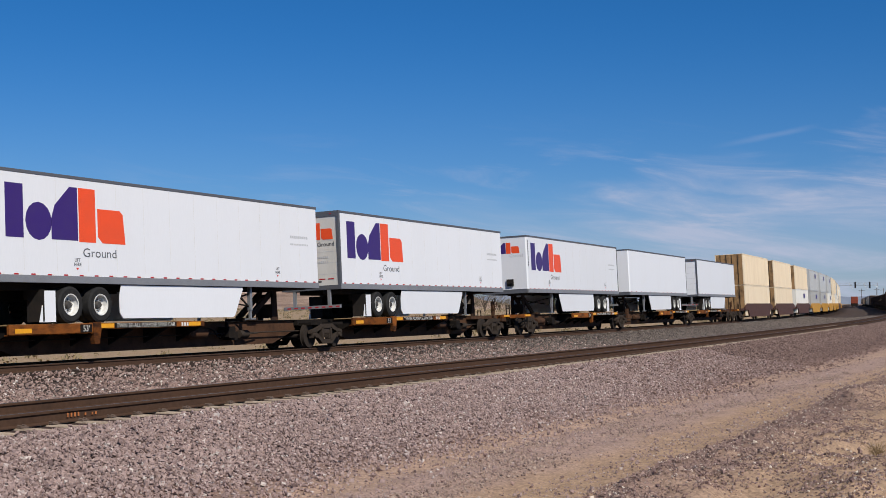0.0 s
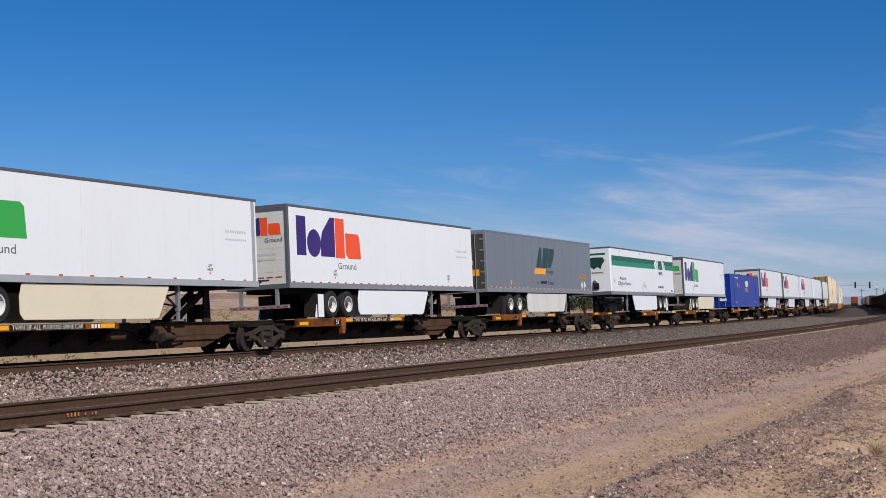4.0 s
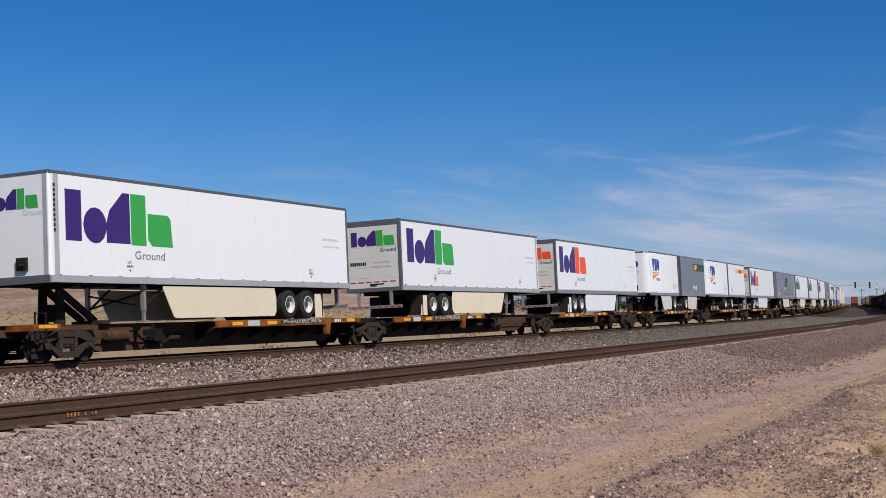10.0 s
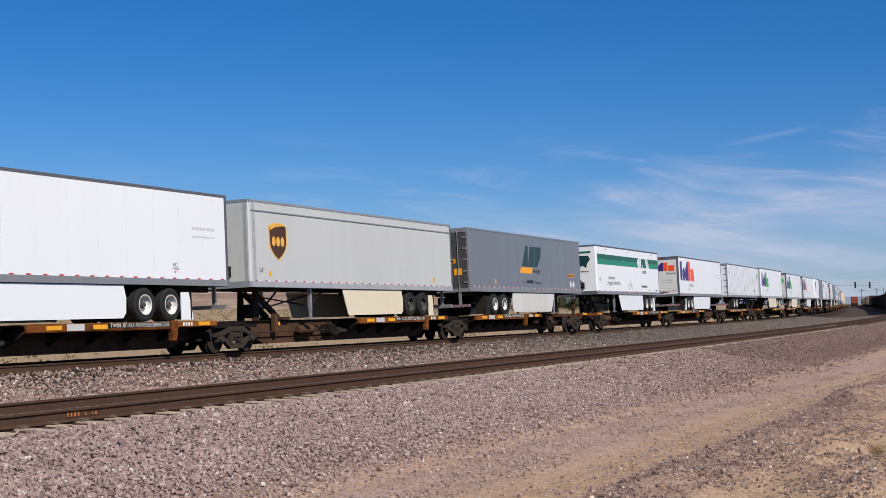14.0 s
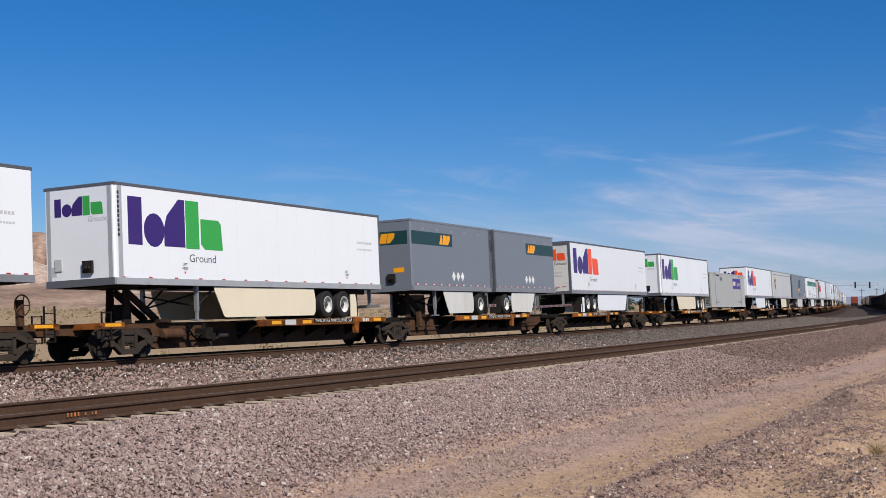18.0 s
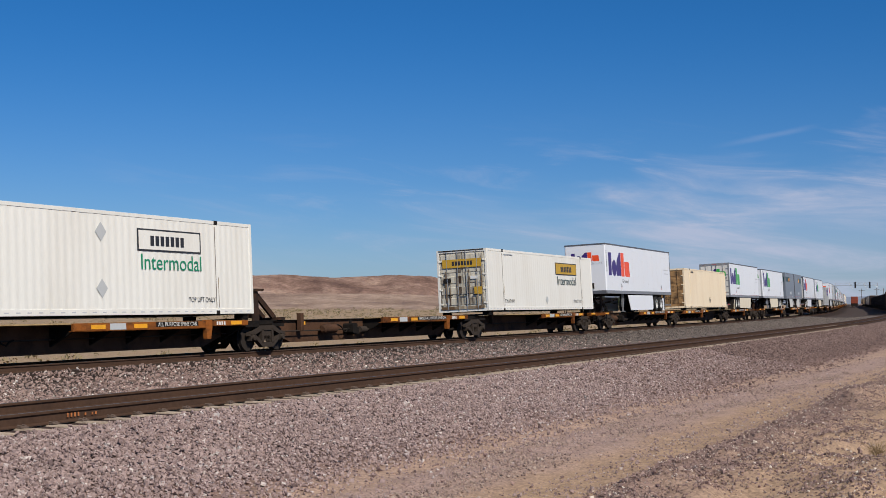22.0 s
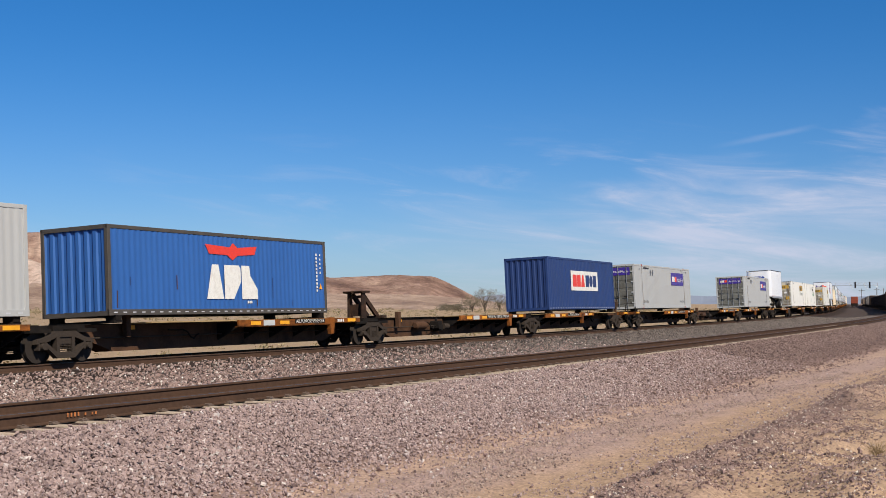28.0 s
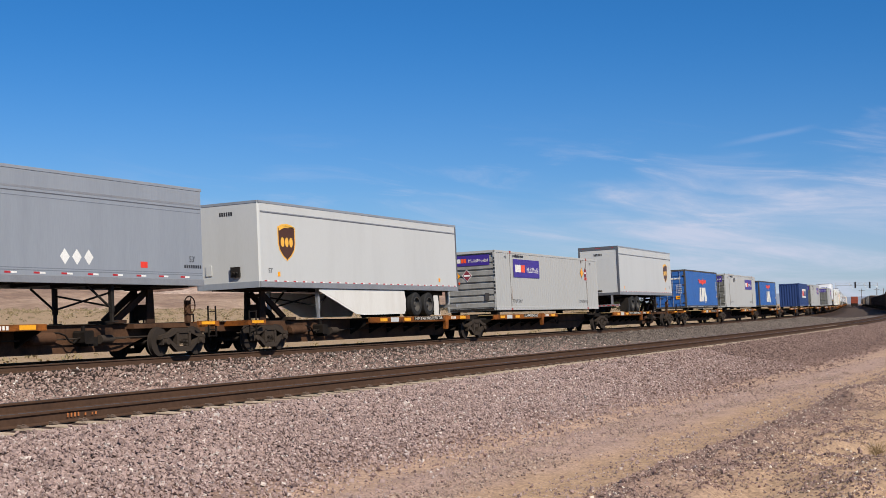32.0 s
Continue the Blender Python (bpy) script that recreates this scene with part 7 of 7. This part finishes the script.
def hill_material(name, cols, scale):
    m = bpy.data.materials.new(name)
    m.use_nodes = True
    n, l = m.node_tree.nodes, m.node_tree.links
    bsdf = n["Principled BSDF"]
    bsdf.inputs["Roughness"].default_value = 0.95
    bsdf.inputs["Specular IOR Level"].default_value = 0.1
    geo = n.new("ShaderNodeNewGeometry")
    big = n.new("ShaderNodeTexNoise"); big.inputs["Scale"].default_value = scale; big.inputs["Detail"].default_value = 8; big.inputs["Roughness"].default_value = 0.62
    mp = n.new("ShaderNodeMapping"); mp.vector_type = "TEXTURE"
    mp.inputs["Rotation"].default_value = (0, 0, radians(27.5 + 12))
    mp.inputs["Scale"].default_value = (2.2, 1.0, 0.8)
    l.new(geo.outputs["Position"], mp.inputs["Vector"])
    l.new(mp.outputs[0], big.inputs["Vector"])
    ramp = n.new("ShaderNodeValToRGB")
    el = ramp.color_ramp.elements
    while len(el) < len(cols):
        el.new(0.5)
    for e, (q, c) in zip(el, cols):
        e.position, e.color = q, (*c, 1)
    l.new(big.outputs["Fac"], ramp.inputs[0])
    small = n.new("ShaderNodeTexNoise"); small.inputs["Scale"].default_value = 0.16; small.inputs["Detail"].default_value = 9; small.inputs["Roughness"].default_value = 0.74
    l.new(geo.outputs["Position"], small.inputs["Vector"])
    v = n.new("ShaderNodeMapRange"); v.inputs["From Min"].default_value, v.inputs["From Max"].default_value = 0.3, 0.7; v.inputs["To Min"].default_value, v.inputs["To Max"].default_value = 0.60, 1.30
    l.new(small.outputs["Fac"], v.inputs["Value"])
    # bushes dotted over the slopes
    dot = n.new("ShaderNodeTexVoronoi"); dot.inputs["Scale"].default_value = 0.16
    l.new(geo.outputs["Position"], dot.inputs["Vector"])
    dr = n.new("ShaderNodeMapRange"); dr.inputs["From Min"].default_value, dr.inputs["From Max"].default_value = 0.18, 0.34; dr.inputs["To Min"].default_value = 0.82
    l.new(dot.outputs["Distance"], dr.inputs["Value"])
    mm = n.new("ShaderNodeMath"); mm.operation = "MULTIPLY"
    l.new(v.outputs[0], mm.inputs[0]); l.new(dr.outputs[0], mm.inputs[1])
    sc = n.new("ShaderNodeVectorMath"); sc.operation = "SCALE"
    l.new(ramp.outputs[0], sc.inputs[0]); l.new(mm.outputs[0], sc.inputs["Scale"])
    l.new(sc.outputs[0], bsdf.inputs["Base Color"])
    b = n.new("ShaderNodeBump"); b.inputs["Strength"].default_value = 0.8; b.inputs["Distance"].default_value = 2.6
    l.new(small.outputs["Fac"], b.inputs["Height"]); l.new(b.outputs[0], bsdf.inputs["Normal"])
    return m


def ridge(name, table, crest, depth, foot, gully, material, label, seed):
    """A range of hills: table gives its skyline on the camera's own scale, crest the distance, depth how far its front slope reaches."""
    cols = np.arange(table[0][0], table[-1][0] + 1, 2.5)
    ts = np.concatenate([np.linspace(0, 1, 46), [1.15, 1.4, 1.8]])
    C, T = np.meshgrid(cols, ts)
    sky = np.interp(cols, [q[0] for q in table], [q[1] for q in table])
    sky = np.convolve(np.pad(sky, 6, "edge"), np.array([1, 2, 4, 6, 8, 9, 10, 9, 8, 6, 4, 2, 1]) / 70.0, "valid") + 1.6 * fbm(cols * 0.09, cols * 0 + seed, 4)
    h = np.tile(sky, (len(ts), 1)) / FOCAL * crest + 1.6
    spur = fbm(C * 0.016 + seed, T * 1.2 + seed, 3)
    D = crest - depth * (1 - np.minimum(T, 1)) * (1 + 0.6 * spur) + np.maximum(T - 1, 0) * 300
    a = radians(62.51) + np.arctan((C - 784) / FOCAL)
    fwd = D * np.sqrt(1 + ((C - 784) / FOCAL) ** 2)
    X, Y = np.sin(a) * fwd, np.cos(a) * fwd
    rise = np.minimum(T, 1)
    g = foot * rise + (1 - foot) * (rise ** 1.7)
    mid = np.clip(4 * rise * (1 - rise), 0, 1)
    Z = -2.0 + (h + 2.0) * g * np.clip(1 - np.maximum(T - 1, 0) * 0.8, 0, 1) + h * gully * mid * fbm(C * 0.022 + 1.5 * rise + seed, rise * 2.2, 4) + 0.035 * h * mid * fbm(C * 0.16 + 3 * rise, rise * 9, 3)
    nx, ny = len(cols), len(ts)
    i = np.arange((nx - 1) * (ny - 1))
    k = (i // (nx - 1)) * nx + i % (nx - 1)
    me = raw_mesh(name, np.stack([X.ravel(), Y.ravel(), Z.ravel()], 1), np.stack([k, k + 1, k + nx + 1, k + nx], 1), material)
    tagged(new(name, me), label, "hills", kind="structure")


def hills():
    ridge("backdrop_hills", RIDGE, 1250, 330, 0.25, 0.34, hill_material("dark brown hillside", [(0.36, srgb(112, 88, 78)), (0.45, srgb(138, 110, 97)), (0.53, srgb(160, 131, 116)), (0.62, srgb(188, 160, 142))], 0.02), "bare dark brown desert hill and flat-topped mesa", 1)
    ridge("backdrop_foothills", PALE, 1000, 190, 0.3, 0.34, hill_material("pale washed hillside", [(0.38, srgb(160, 134, 121)), (0.46, srgb(190, 166, 152)), (0.56, srgb(206, 184, 170)), (0.64, srgb(170, 144, 130))], 0.02), "pale washed foothills below the desert hill", 5)
    ridge("backdrop_slopes", LOW, 860, 330, 0.5, 0.12, hill_material("brown desert slope", [(0.38, srgb(150, 126, 112)), (0.48, srgb(170, 145, 128)), (0.58, srgb(190, 165, 146)), (0.66, srgb(164, 139, 123))], 0.02), "low brown slopes at the foot of the hills", 9)
    # low blue range on the horizon; distance haze is painted into its colour
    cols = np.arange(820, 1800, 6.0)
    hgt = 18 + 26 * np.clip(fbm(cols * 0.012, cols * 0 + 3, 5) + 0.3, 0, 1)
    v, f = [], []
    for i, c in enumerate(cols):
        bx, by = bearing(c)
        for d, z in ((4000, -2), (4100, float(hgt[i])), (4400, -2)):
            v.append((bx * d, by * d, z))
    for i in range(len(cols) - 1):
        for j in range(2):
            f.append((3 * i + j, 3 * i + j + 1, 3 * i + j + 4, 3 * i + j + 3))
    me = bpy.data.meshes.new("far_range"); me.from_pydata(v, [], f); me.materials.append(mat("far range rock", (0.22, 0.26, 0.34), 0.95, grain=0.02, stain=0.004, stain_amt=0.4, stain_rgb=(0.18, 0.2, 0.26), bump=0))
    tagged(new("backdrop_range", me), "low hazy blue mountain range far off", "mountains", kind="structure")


hills()


# ---------------------------------------------------------------- plants
def leaf_material(name, cols):
    return stone_material(name, cols, 0.8)


SAGE = leaf_material("dry desert scrub", [srgb(126, 114, 86), srgb(150, 136, 106), srgb(106, 98, 74), srgb(168, 150, 120), srgb(134, 124, 92)])
LEAFGREEN = leaf_material("dusty green leaves", [srgb(56, 66, 44), srgb(70, 79, 53), srgb(46, 56, 38), srgb(80, 87, 60)])
LEAFBARE = leaf_material("thin greyish twigs and leaves", [srgb(116, 108, 94), srgb(138, 126, 106), srgb(98, 92, 78), srgb(120, 112, 92)])
BARK = mat("grey-brown bark", (0.13, 0.10, 0.075), 0.9, grain=8, grain_amt=0.25, bump=0.02)


def tufts(pts, size, seed, flat=1.0):
    """Small bent leaf blades round points, as arrays."""
    r = np.random.default_rng(seed)
    n = len(pts)
    d = r.normal(size=(n, 3)); d /= np.linalg.norm(d, axis=1)[:, None]
    e = np.cross(d, r.normal(size=(n, 3))); e /= np.linalg.norm(e, axis=1)[:, None]
    s = (size * r.uniform(0.6, 1.4, n))[:, None]
    d = d * np.array([1, 1, flat])
    a, b, c, q = pts - e * s * 0.35, pts + d * s * 0.5, pts + e * s * 0.35, pts - d * s * 0.5
    v = np.stack([a, b, c, q], 1).reshape(-1, 3)
    return v, np.arange(4 * n).reshape(-1, 4)


def scrub():
    r = np.random.default_rng(11)
    n = 10500
    s = r.uniform(8, 620, n); off = 4.2 + 480 * r.random(n) ** 1.9
    th = np.interp(s, _S, _TH)
    x = np.interp(s, _S, _PX) - np.sin(th) * off; y = np.interp(s, _S, _PY) + np.cos(th) * off
    z = ground_z(x, y)
    rad = (0.10 + 0.50 * r.random(n) ** 2.5) * (1 + off / 200) * np.clip(off / 7, 0.45, 1)
    k = 24
    u = r.normal(size=(n, k, 3)); u /= np.linalg.norm(u, axis=2)[..., None]
    u[..., 2] = abs(u[..., 2])
    p = np.stack([x, y, z], 1)[:, None, :] + u * rad[:, None, None] * r.uniform(0.4, 1.0, (n, k, 1)) * np.array([1, 1, 0.75])
    v, f = tufts(p.reshape(-1, 3), np.repeat(rad * 0.34, k), 12)
    tagged(new("desert_scrub", raw_mesh("desert_scrub", v, f, SAGE)), "low dry desert scrub beyond the tracks", "bushes", kind="stuff")


scrub()


def dry_weed(x, y, size, n, seed, label):
    """Thin dry stalks bending outwards from one root."""
    r = random.Random(seed)
    t = tagged(new("dry_weed"), label, "weed", "weeds on the bank")
    t.location = (x, y, float(ground_z(x, y)) - 0.02)
    sh = Shape()
    for k in range(n):
        a, lean, h = r.uniform(0, 6.283), r.uniform(0.1, 0.9), size * r.uniform(0.4, 1.0)
        p = [Vector((math.cos(a) * lean * h * q ** 1.6, math.sin(a) * lean * h * q ** 1.6, h * q * (1 - 0.25 * lean * q))) for q in (0, 0.35, 0.7, 1.0)]
        for i in range(3):
            sh.tube(p[i], p[i + 1], 0.0035 - 0.0008 * i, 4)
        if k % 3 == 0:
            sh.tube(p[2], p[2] + Vector((r.uniform(-0.08, 0.08), r.uniform(-0.08, 0.08), 0.06)) * size * 3, 0.002, 4)
    part("stalks", sh, mat("dry straw", srgb(156, 132, 98), 0.9, vary=0.1), t)
    return t


dry_weed(16.7, 2.72, 0.30, 90, 3, "dry straw-coloured weed on the sandy bank")
dry_weed(17.6, 2.45, 0.24, 60, 4, "dry straw-coloured weed on the sandy bank")
dry_weed(15.6, 2.55, 0.16, 40, 5, "small dry weed on the sandy bank")


def tree(col, dist, height, width, leaves, n, seed, label):
    r = np.random.default_rng(seed)
    bx, by = bearing(col)
    base = np.array([bx * dist, by * dist, float(ground_z(bx * dist, by * dist)) - 0.1])
    t = tagged(new("tree"), label, "tree", "trees beyond the tracks")
    t.location = base
    wood = Shape()
    rr = random.Random(seed)
    tips = []
    for k in range(6):
        a = 6.28 * k / 6 + rr.uniform(-0.4, 0.4)
        p0, p1 = Vector((0, 0, height * 0.06 * k)), Vector((math.cos(a) * width * 0.28, math.sin(a) * width * 0.28, height * rr.uniform(0.45, 0.72)))
        for j in range(4):
            q0, q1 = p0.lerp(p1, j / 4), p0.lerp(p1, (j + 1) / 4)
            wood.tube(q0, q1, 0.16 * (1 - j * 0.2) * height / 8, 6)
        tips.append(p1)
    wood.tube((0, 0, -0.1), (0, 0, height * 0.35), 0.28 * height / 8, 8)
    part("trunk", wood, BARK, t)
    # clumps at limb ends, then leaves round the clumps
    cl = []
    for p in tips:
        for j in range(7):
            cl.append((p.x + rr.gauss(0, width * 0.16), p.y + rr.gauss(0, width * 0.16), max(height * 0.12, p.z * rr.uniform(0.35, 1.25) + rr.gauss(0, height * 0.08))))
    cl = np.array(cl)
    pick = r.integers(0, len(cl), n)
    p = cl[pick] + r.normal(size=(n, 3)) * np.array([width * 0.07, width * 0.07, height * 0.06])
    p[:, 2] = np.clip(p[:, 2], 0.3, height)
    v, f = tufts(p, np.full(n, 0.42 if leaves is LEAFGREEN else 0.22), seed + 1)
    shared("crown", raw_mesh("crown", v, f, leaves), t)
    return t


for k, (col, dist, hh, ww, kind) in enumerate([(836, 430, 6.0, 7, 0), (858, 450, 9.4, 8, 0), (884, 455, 8.6, 7.5, 0), (906, 480, 5.0, 6, 0), (938, 450, 7.0, 8, 1), (956, 455, 8.2, 8, 1), (982, 450, 7.4, 9, 1), (1008, 460, 7.0, 8, 1), (1032, 455, 7.8, 8, 1), (1052, 470, 7.2, 8, 1), (1076, 480, 5.6, 9, 1), (1104, 500, 5.0, 8, 1), (1150, 560, 5.0, 9, 1), (790, 440, 3.0, 6, 0), (812, 440, 3.4, 6, 0)]):
    tree(col, dist, hh, ww, LEAFGREEN if kind else LEAFBARE, 2600 if kind else 2400, 40 + k, "dusty green desert tree beyond the tracks" if kind else "sparse grey-brown desert tree with thin crown")


# ---------------------------------------------------------------- standing train, signals, poles
DARKHOPPER = mat("dark weathered hopper steel", srgb(66, 49, 41), 0.8, stain=0.8, stain_amt=0.6, stain_rgb=srgb(36, 30, 28), bump=0.01)
LOCOORANGE = mat("orange locomotive paint", srgb(136, 64, 44), 0.5, stain=0.8, stain_amt=0.3, stain_rgb=srgb(110, 60, 40), bump=0)


def gondola():
    t = tagged(new("gondola_car"), "dark weathered open gondola railcar standing on the near track", "railcar", "standing freight cars")
    for sy in (-1, 1):
        s = Shape().box(-7.6, 7.6, *sorted((sy * 1.40, sy * 1.46)), 1.0, 3.3).box(-7.6, 7.6, *sorted((sy * 1.38, sy * 1.52)), 3.2, 3.34)
        for k in range(11):
            s.box(-7.5 + k * 1.49, -7.4 + k * 1.49, *sorted((sy * 1.46, sy * 1.55)), 1.0, 3.2)
        part("side_wall", s, DARKHOPPER, t)
    part("floor", Shape().box(-7.6, 7.6, -1.4, 1.4, 0.95, 1.1), BLACKCAR, t)
    for sx in (-1, 1):
        part("end_wall", Shape().box(*sorted((sx * 7.6, sx * 7.5)), -1.4, 1.4, 1.0, 3.25), DARKHOPPER, t)
    part("underframe", Shape().box(-8.2, 8.2, -0.3, 0.3, 0.7, 0.98), BLACKCAR, t)
    return t


_g = gondola()
_g.matrix_basis = on_line(222, False, SIDE_OFF, SIDE_Z, 0)
for k in range(1, 14):
    copy_thing(_g, on_line(222 + 16.9 * k, False, SIDE_OFF, SIDE_Z, 0))
for k in range(14):
    for dx in (-5.4, 5.4):
        copy_thing(BASES["far_truck"], on_line(222 + 16.9 * k + dx, False, SIDE_OFF, SIDE_Z, 0))



def boxcar(paint, label):
    t = tagged(new("boxcar"), label, "railcar", "standing freight cars")
    part("body", Shape().bbox(-7.9, 7.9, -1.5, 1.5, 1.05, 4.1, 0.05), paint, t)
    part("roof", Shape().prism([(-7.95, 4.1), (7.95, 4.1), (7.95, 4.25), (-7.95, 4.25)], -1.45, 1.45), GREYCAN, t)
    part("underframe", Shape().box(-8.3, 8.3, -0.3, 0.3, 0.7, 1.05), BLACKCAR, t)
    for sx in (-1, 1):
        part("truck", Shape().box(sx * 5.6 - 1.2, sx * 5.6 + 1.2, -1.0, 1.0, 0.0, 0.7), BLACKCAR, t)
    return t


CARS = [boxcar(DARKHOPPER, "dark brown boxcar standing far down the near track"), boxcar(WELLBROWN, "maroon boxcar standing far down the near track"), boxcar(TANDARK, "ochre boxcar standing far down the near track")]
for k in range(24):
    m = on_line(470 + 17.2 * k, False, SIDE_OFF, SIDE_Z, 0)
    if k < 3:
        CARS[k].matrix_basis = m
    else:
        copy_thing(CARS[(k * 7 + k // 3) % 3], m)

loco = tagged(new("locomotive"), "orange and black diesel locomotive standing far down the line", "locomotive")
part("underframe", Shape().box(-10.5, 10.5, -1.5, 1.5, 1.1, 1.6), BLACKCAR, loco)
part("long_hood", Shape().bbox(-9.5, 6.0, -1.0, 1.0, 1.6, 4.4, 0.15), LOCOORANGE, loco)
part("cab", Shape().prism([(-9.6, 1.6), (-6.8, 1.6), (-6.8, 4.6), (-8.4, 4.6), (-8.7, 3.6), (-9.6, 3.2)], -1.45, 1.45), LOCOORANGE, loco)
part("windscreen", Shape().box(-8.66, -8.60, -1.2, 1.2, 3.7, 4.3), INKDARK, loco)
part("pilot", Shape().box(-10.7, -10.4, -1.4, 1.4, 0.3, 1.1), STEEL, loco)
part("fuel_tank", Shape().bbox(-2.5, 2.5, -1.3, 1.3, 0.4, 1.1, 0.2), BLACKCAR, loco)
loco.matrix_basis = on_line(610, False, -5.6, 0, 0)
for dx in (-6, 6):
    copy_thing(BASES["far_truck"], on_line(610 + dx, False, -5.6, 0, 0))
for k in range(4):
    copy_thing(BASES[("low", TANCAN.name)] if k % 2 else BASES[("low", WHITECAN.name)], on_line(634 + k * 18.5, False, -5.6, 0.5, 0))
    copy_thing(BASES[("well", WELLYELLOW.name)], on_line(634 + k * 18.5, False, -5.6, 0.05, 0))


def signal_bridge(left, right, dist, height, heads):
    """A light truss over the tracks with signal heads on it; left, right and heads are bearings."""
    ends = [Vector((*(q * dist for q in bearing(c)), 0.0)) for c in (left, right)]
    mid = (ends[0] + ends[1]) / 2
    t = tagged(new("signal_bridge"), "grey steel truss signal bridge with dark signal heads over the tracks", "signal bridge")
    t.location = (mid.x, mid.y, float(ground_z(mid.x, mid.y)))
    a, b = ends[0] - mid, ends[1] - mid
    up = Vector((0, 0, 1))
    for p in (a, b):
        part("post", Shape().tube(p, p + up * height, 0.07, 8).tube(p + up * (height - 1.6), p.lerp(-p, 0.06) + up * (height - 0.9), 0.05, 6), BRIGHTALU, t)
    for h in (height, height - 0.9):
        part("chord", Shape().tube(a + up * h, b + up * h, 0.04, 6), ALU, t)
    lace = Shape()
    for k in range(14):
        p, q = a.lerp(b, k / 14), a.lerp(b, (k + 1) / 14)
        lace.tube(p + up * (height - (0.9 if k % 2 else 0)), q + up * (height - (0 if k % 2 else 0.9)), 0.03, 5)
    tagged(part("lacing", lace, BRIGHTALU, t), kind="stuff")
    for c in heads:
        p = a.lerp(b, (c - left) / (right - left))
        hd = part("signal_head", Shape().bbox(p.x - 0.12, p.x + 0.12, p.y - 0.28, p.y + 0.28, height - 1.9, height + 0.4, 0.05), INKDARK, t, "dark two-lamp signal head")
        hood = Shape()
        for z in (height + 0.1, height - 0.6, height - 1.4):
            hood.tube((p.x - 0.12, p.y, z), (p.x - 0.45, p.y, z), 0.2, 10)
        part("lamp_hood", hood, STEEL, hd)
        part("service_ladder", Shape().tube((p.x + 0.2, p.y + 0.7, height - 2.3), (p.x + 0.2, p.y + 2.2, height - 0.1), 0.05, 6).tube((p.x + 0.2, p.y + 0.9, height - 2.3), (p.x + 0.2, p.y + 2.4, height - 0.1), 0.05, 6), TAPEWHITE, t)
    return t


signal_bridge(1478, 1553, 500, 9.4, (1513.5, 1539))
for col, dist, hh in ((1524.5, 520, 8.0), (1551, 620, 9.5), (1563, 600, 9.0)):
    bx, by = bearing(col)
    t = tagged(new("utility_pole"), "plain dark utility pole far down the line", "pole", "utility poles")
    t.location = (bx * dist, by * dist, -0.9)
    part("shaft", Shape().tube((0, 0, 0), (0, 0, hh), 0.10, 8), BARK, t)
    part("crossarm", Shape().box(-0.06, 0.06, -1.2, 1.2, hh - 0.8, hh - 0.65), BARK, t)


# ---------------------------------------------------------------- the moving train
def motions():
    """Every load, car unit and truck runs along the line, slowing a little."""
    for thing, s, flip in MOVERS:
        walk(thing, [(t, on_line(s + run(t), flip)) for t in range(0, 33)])


motions()
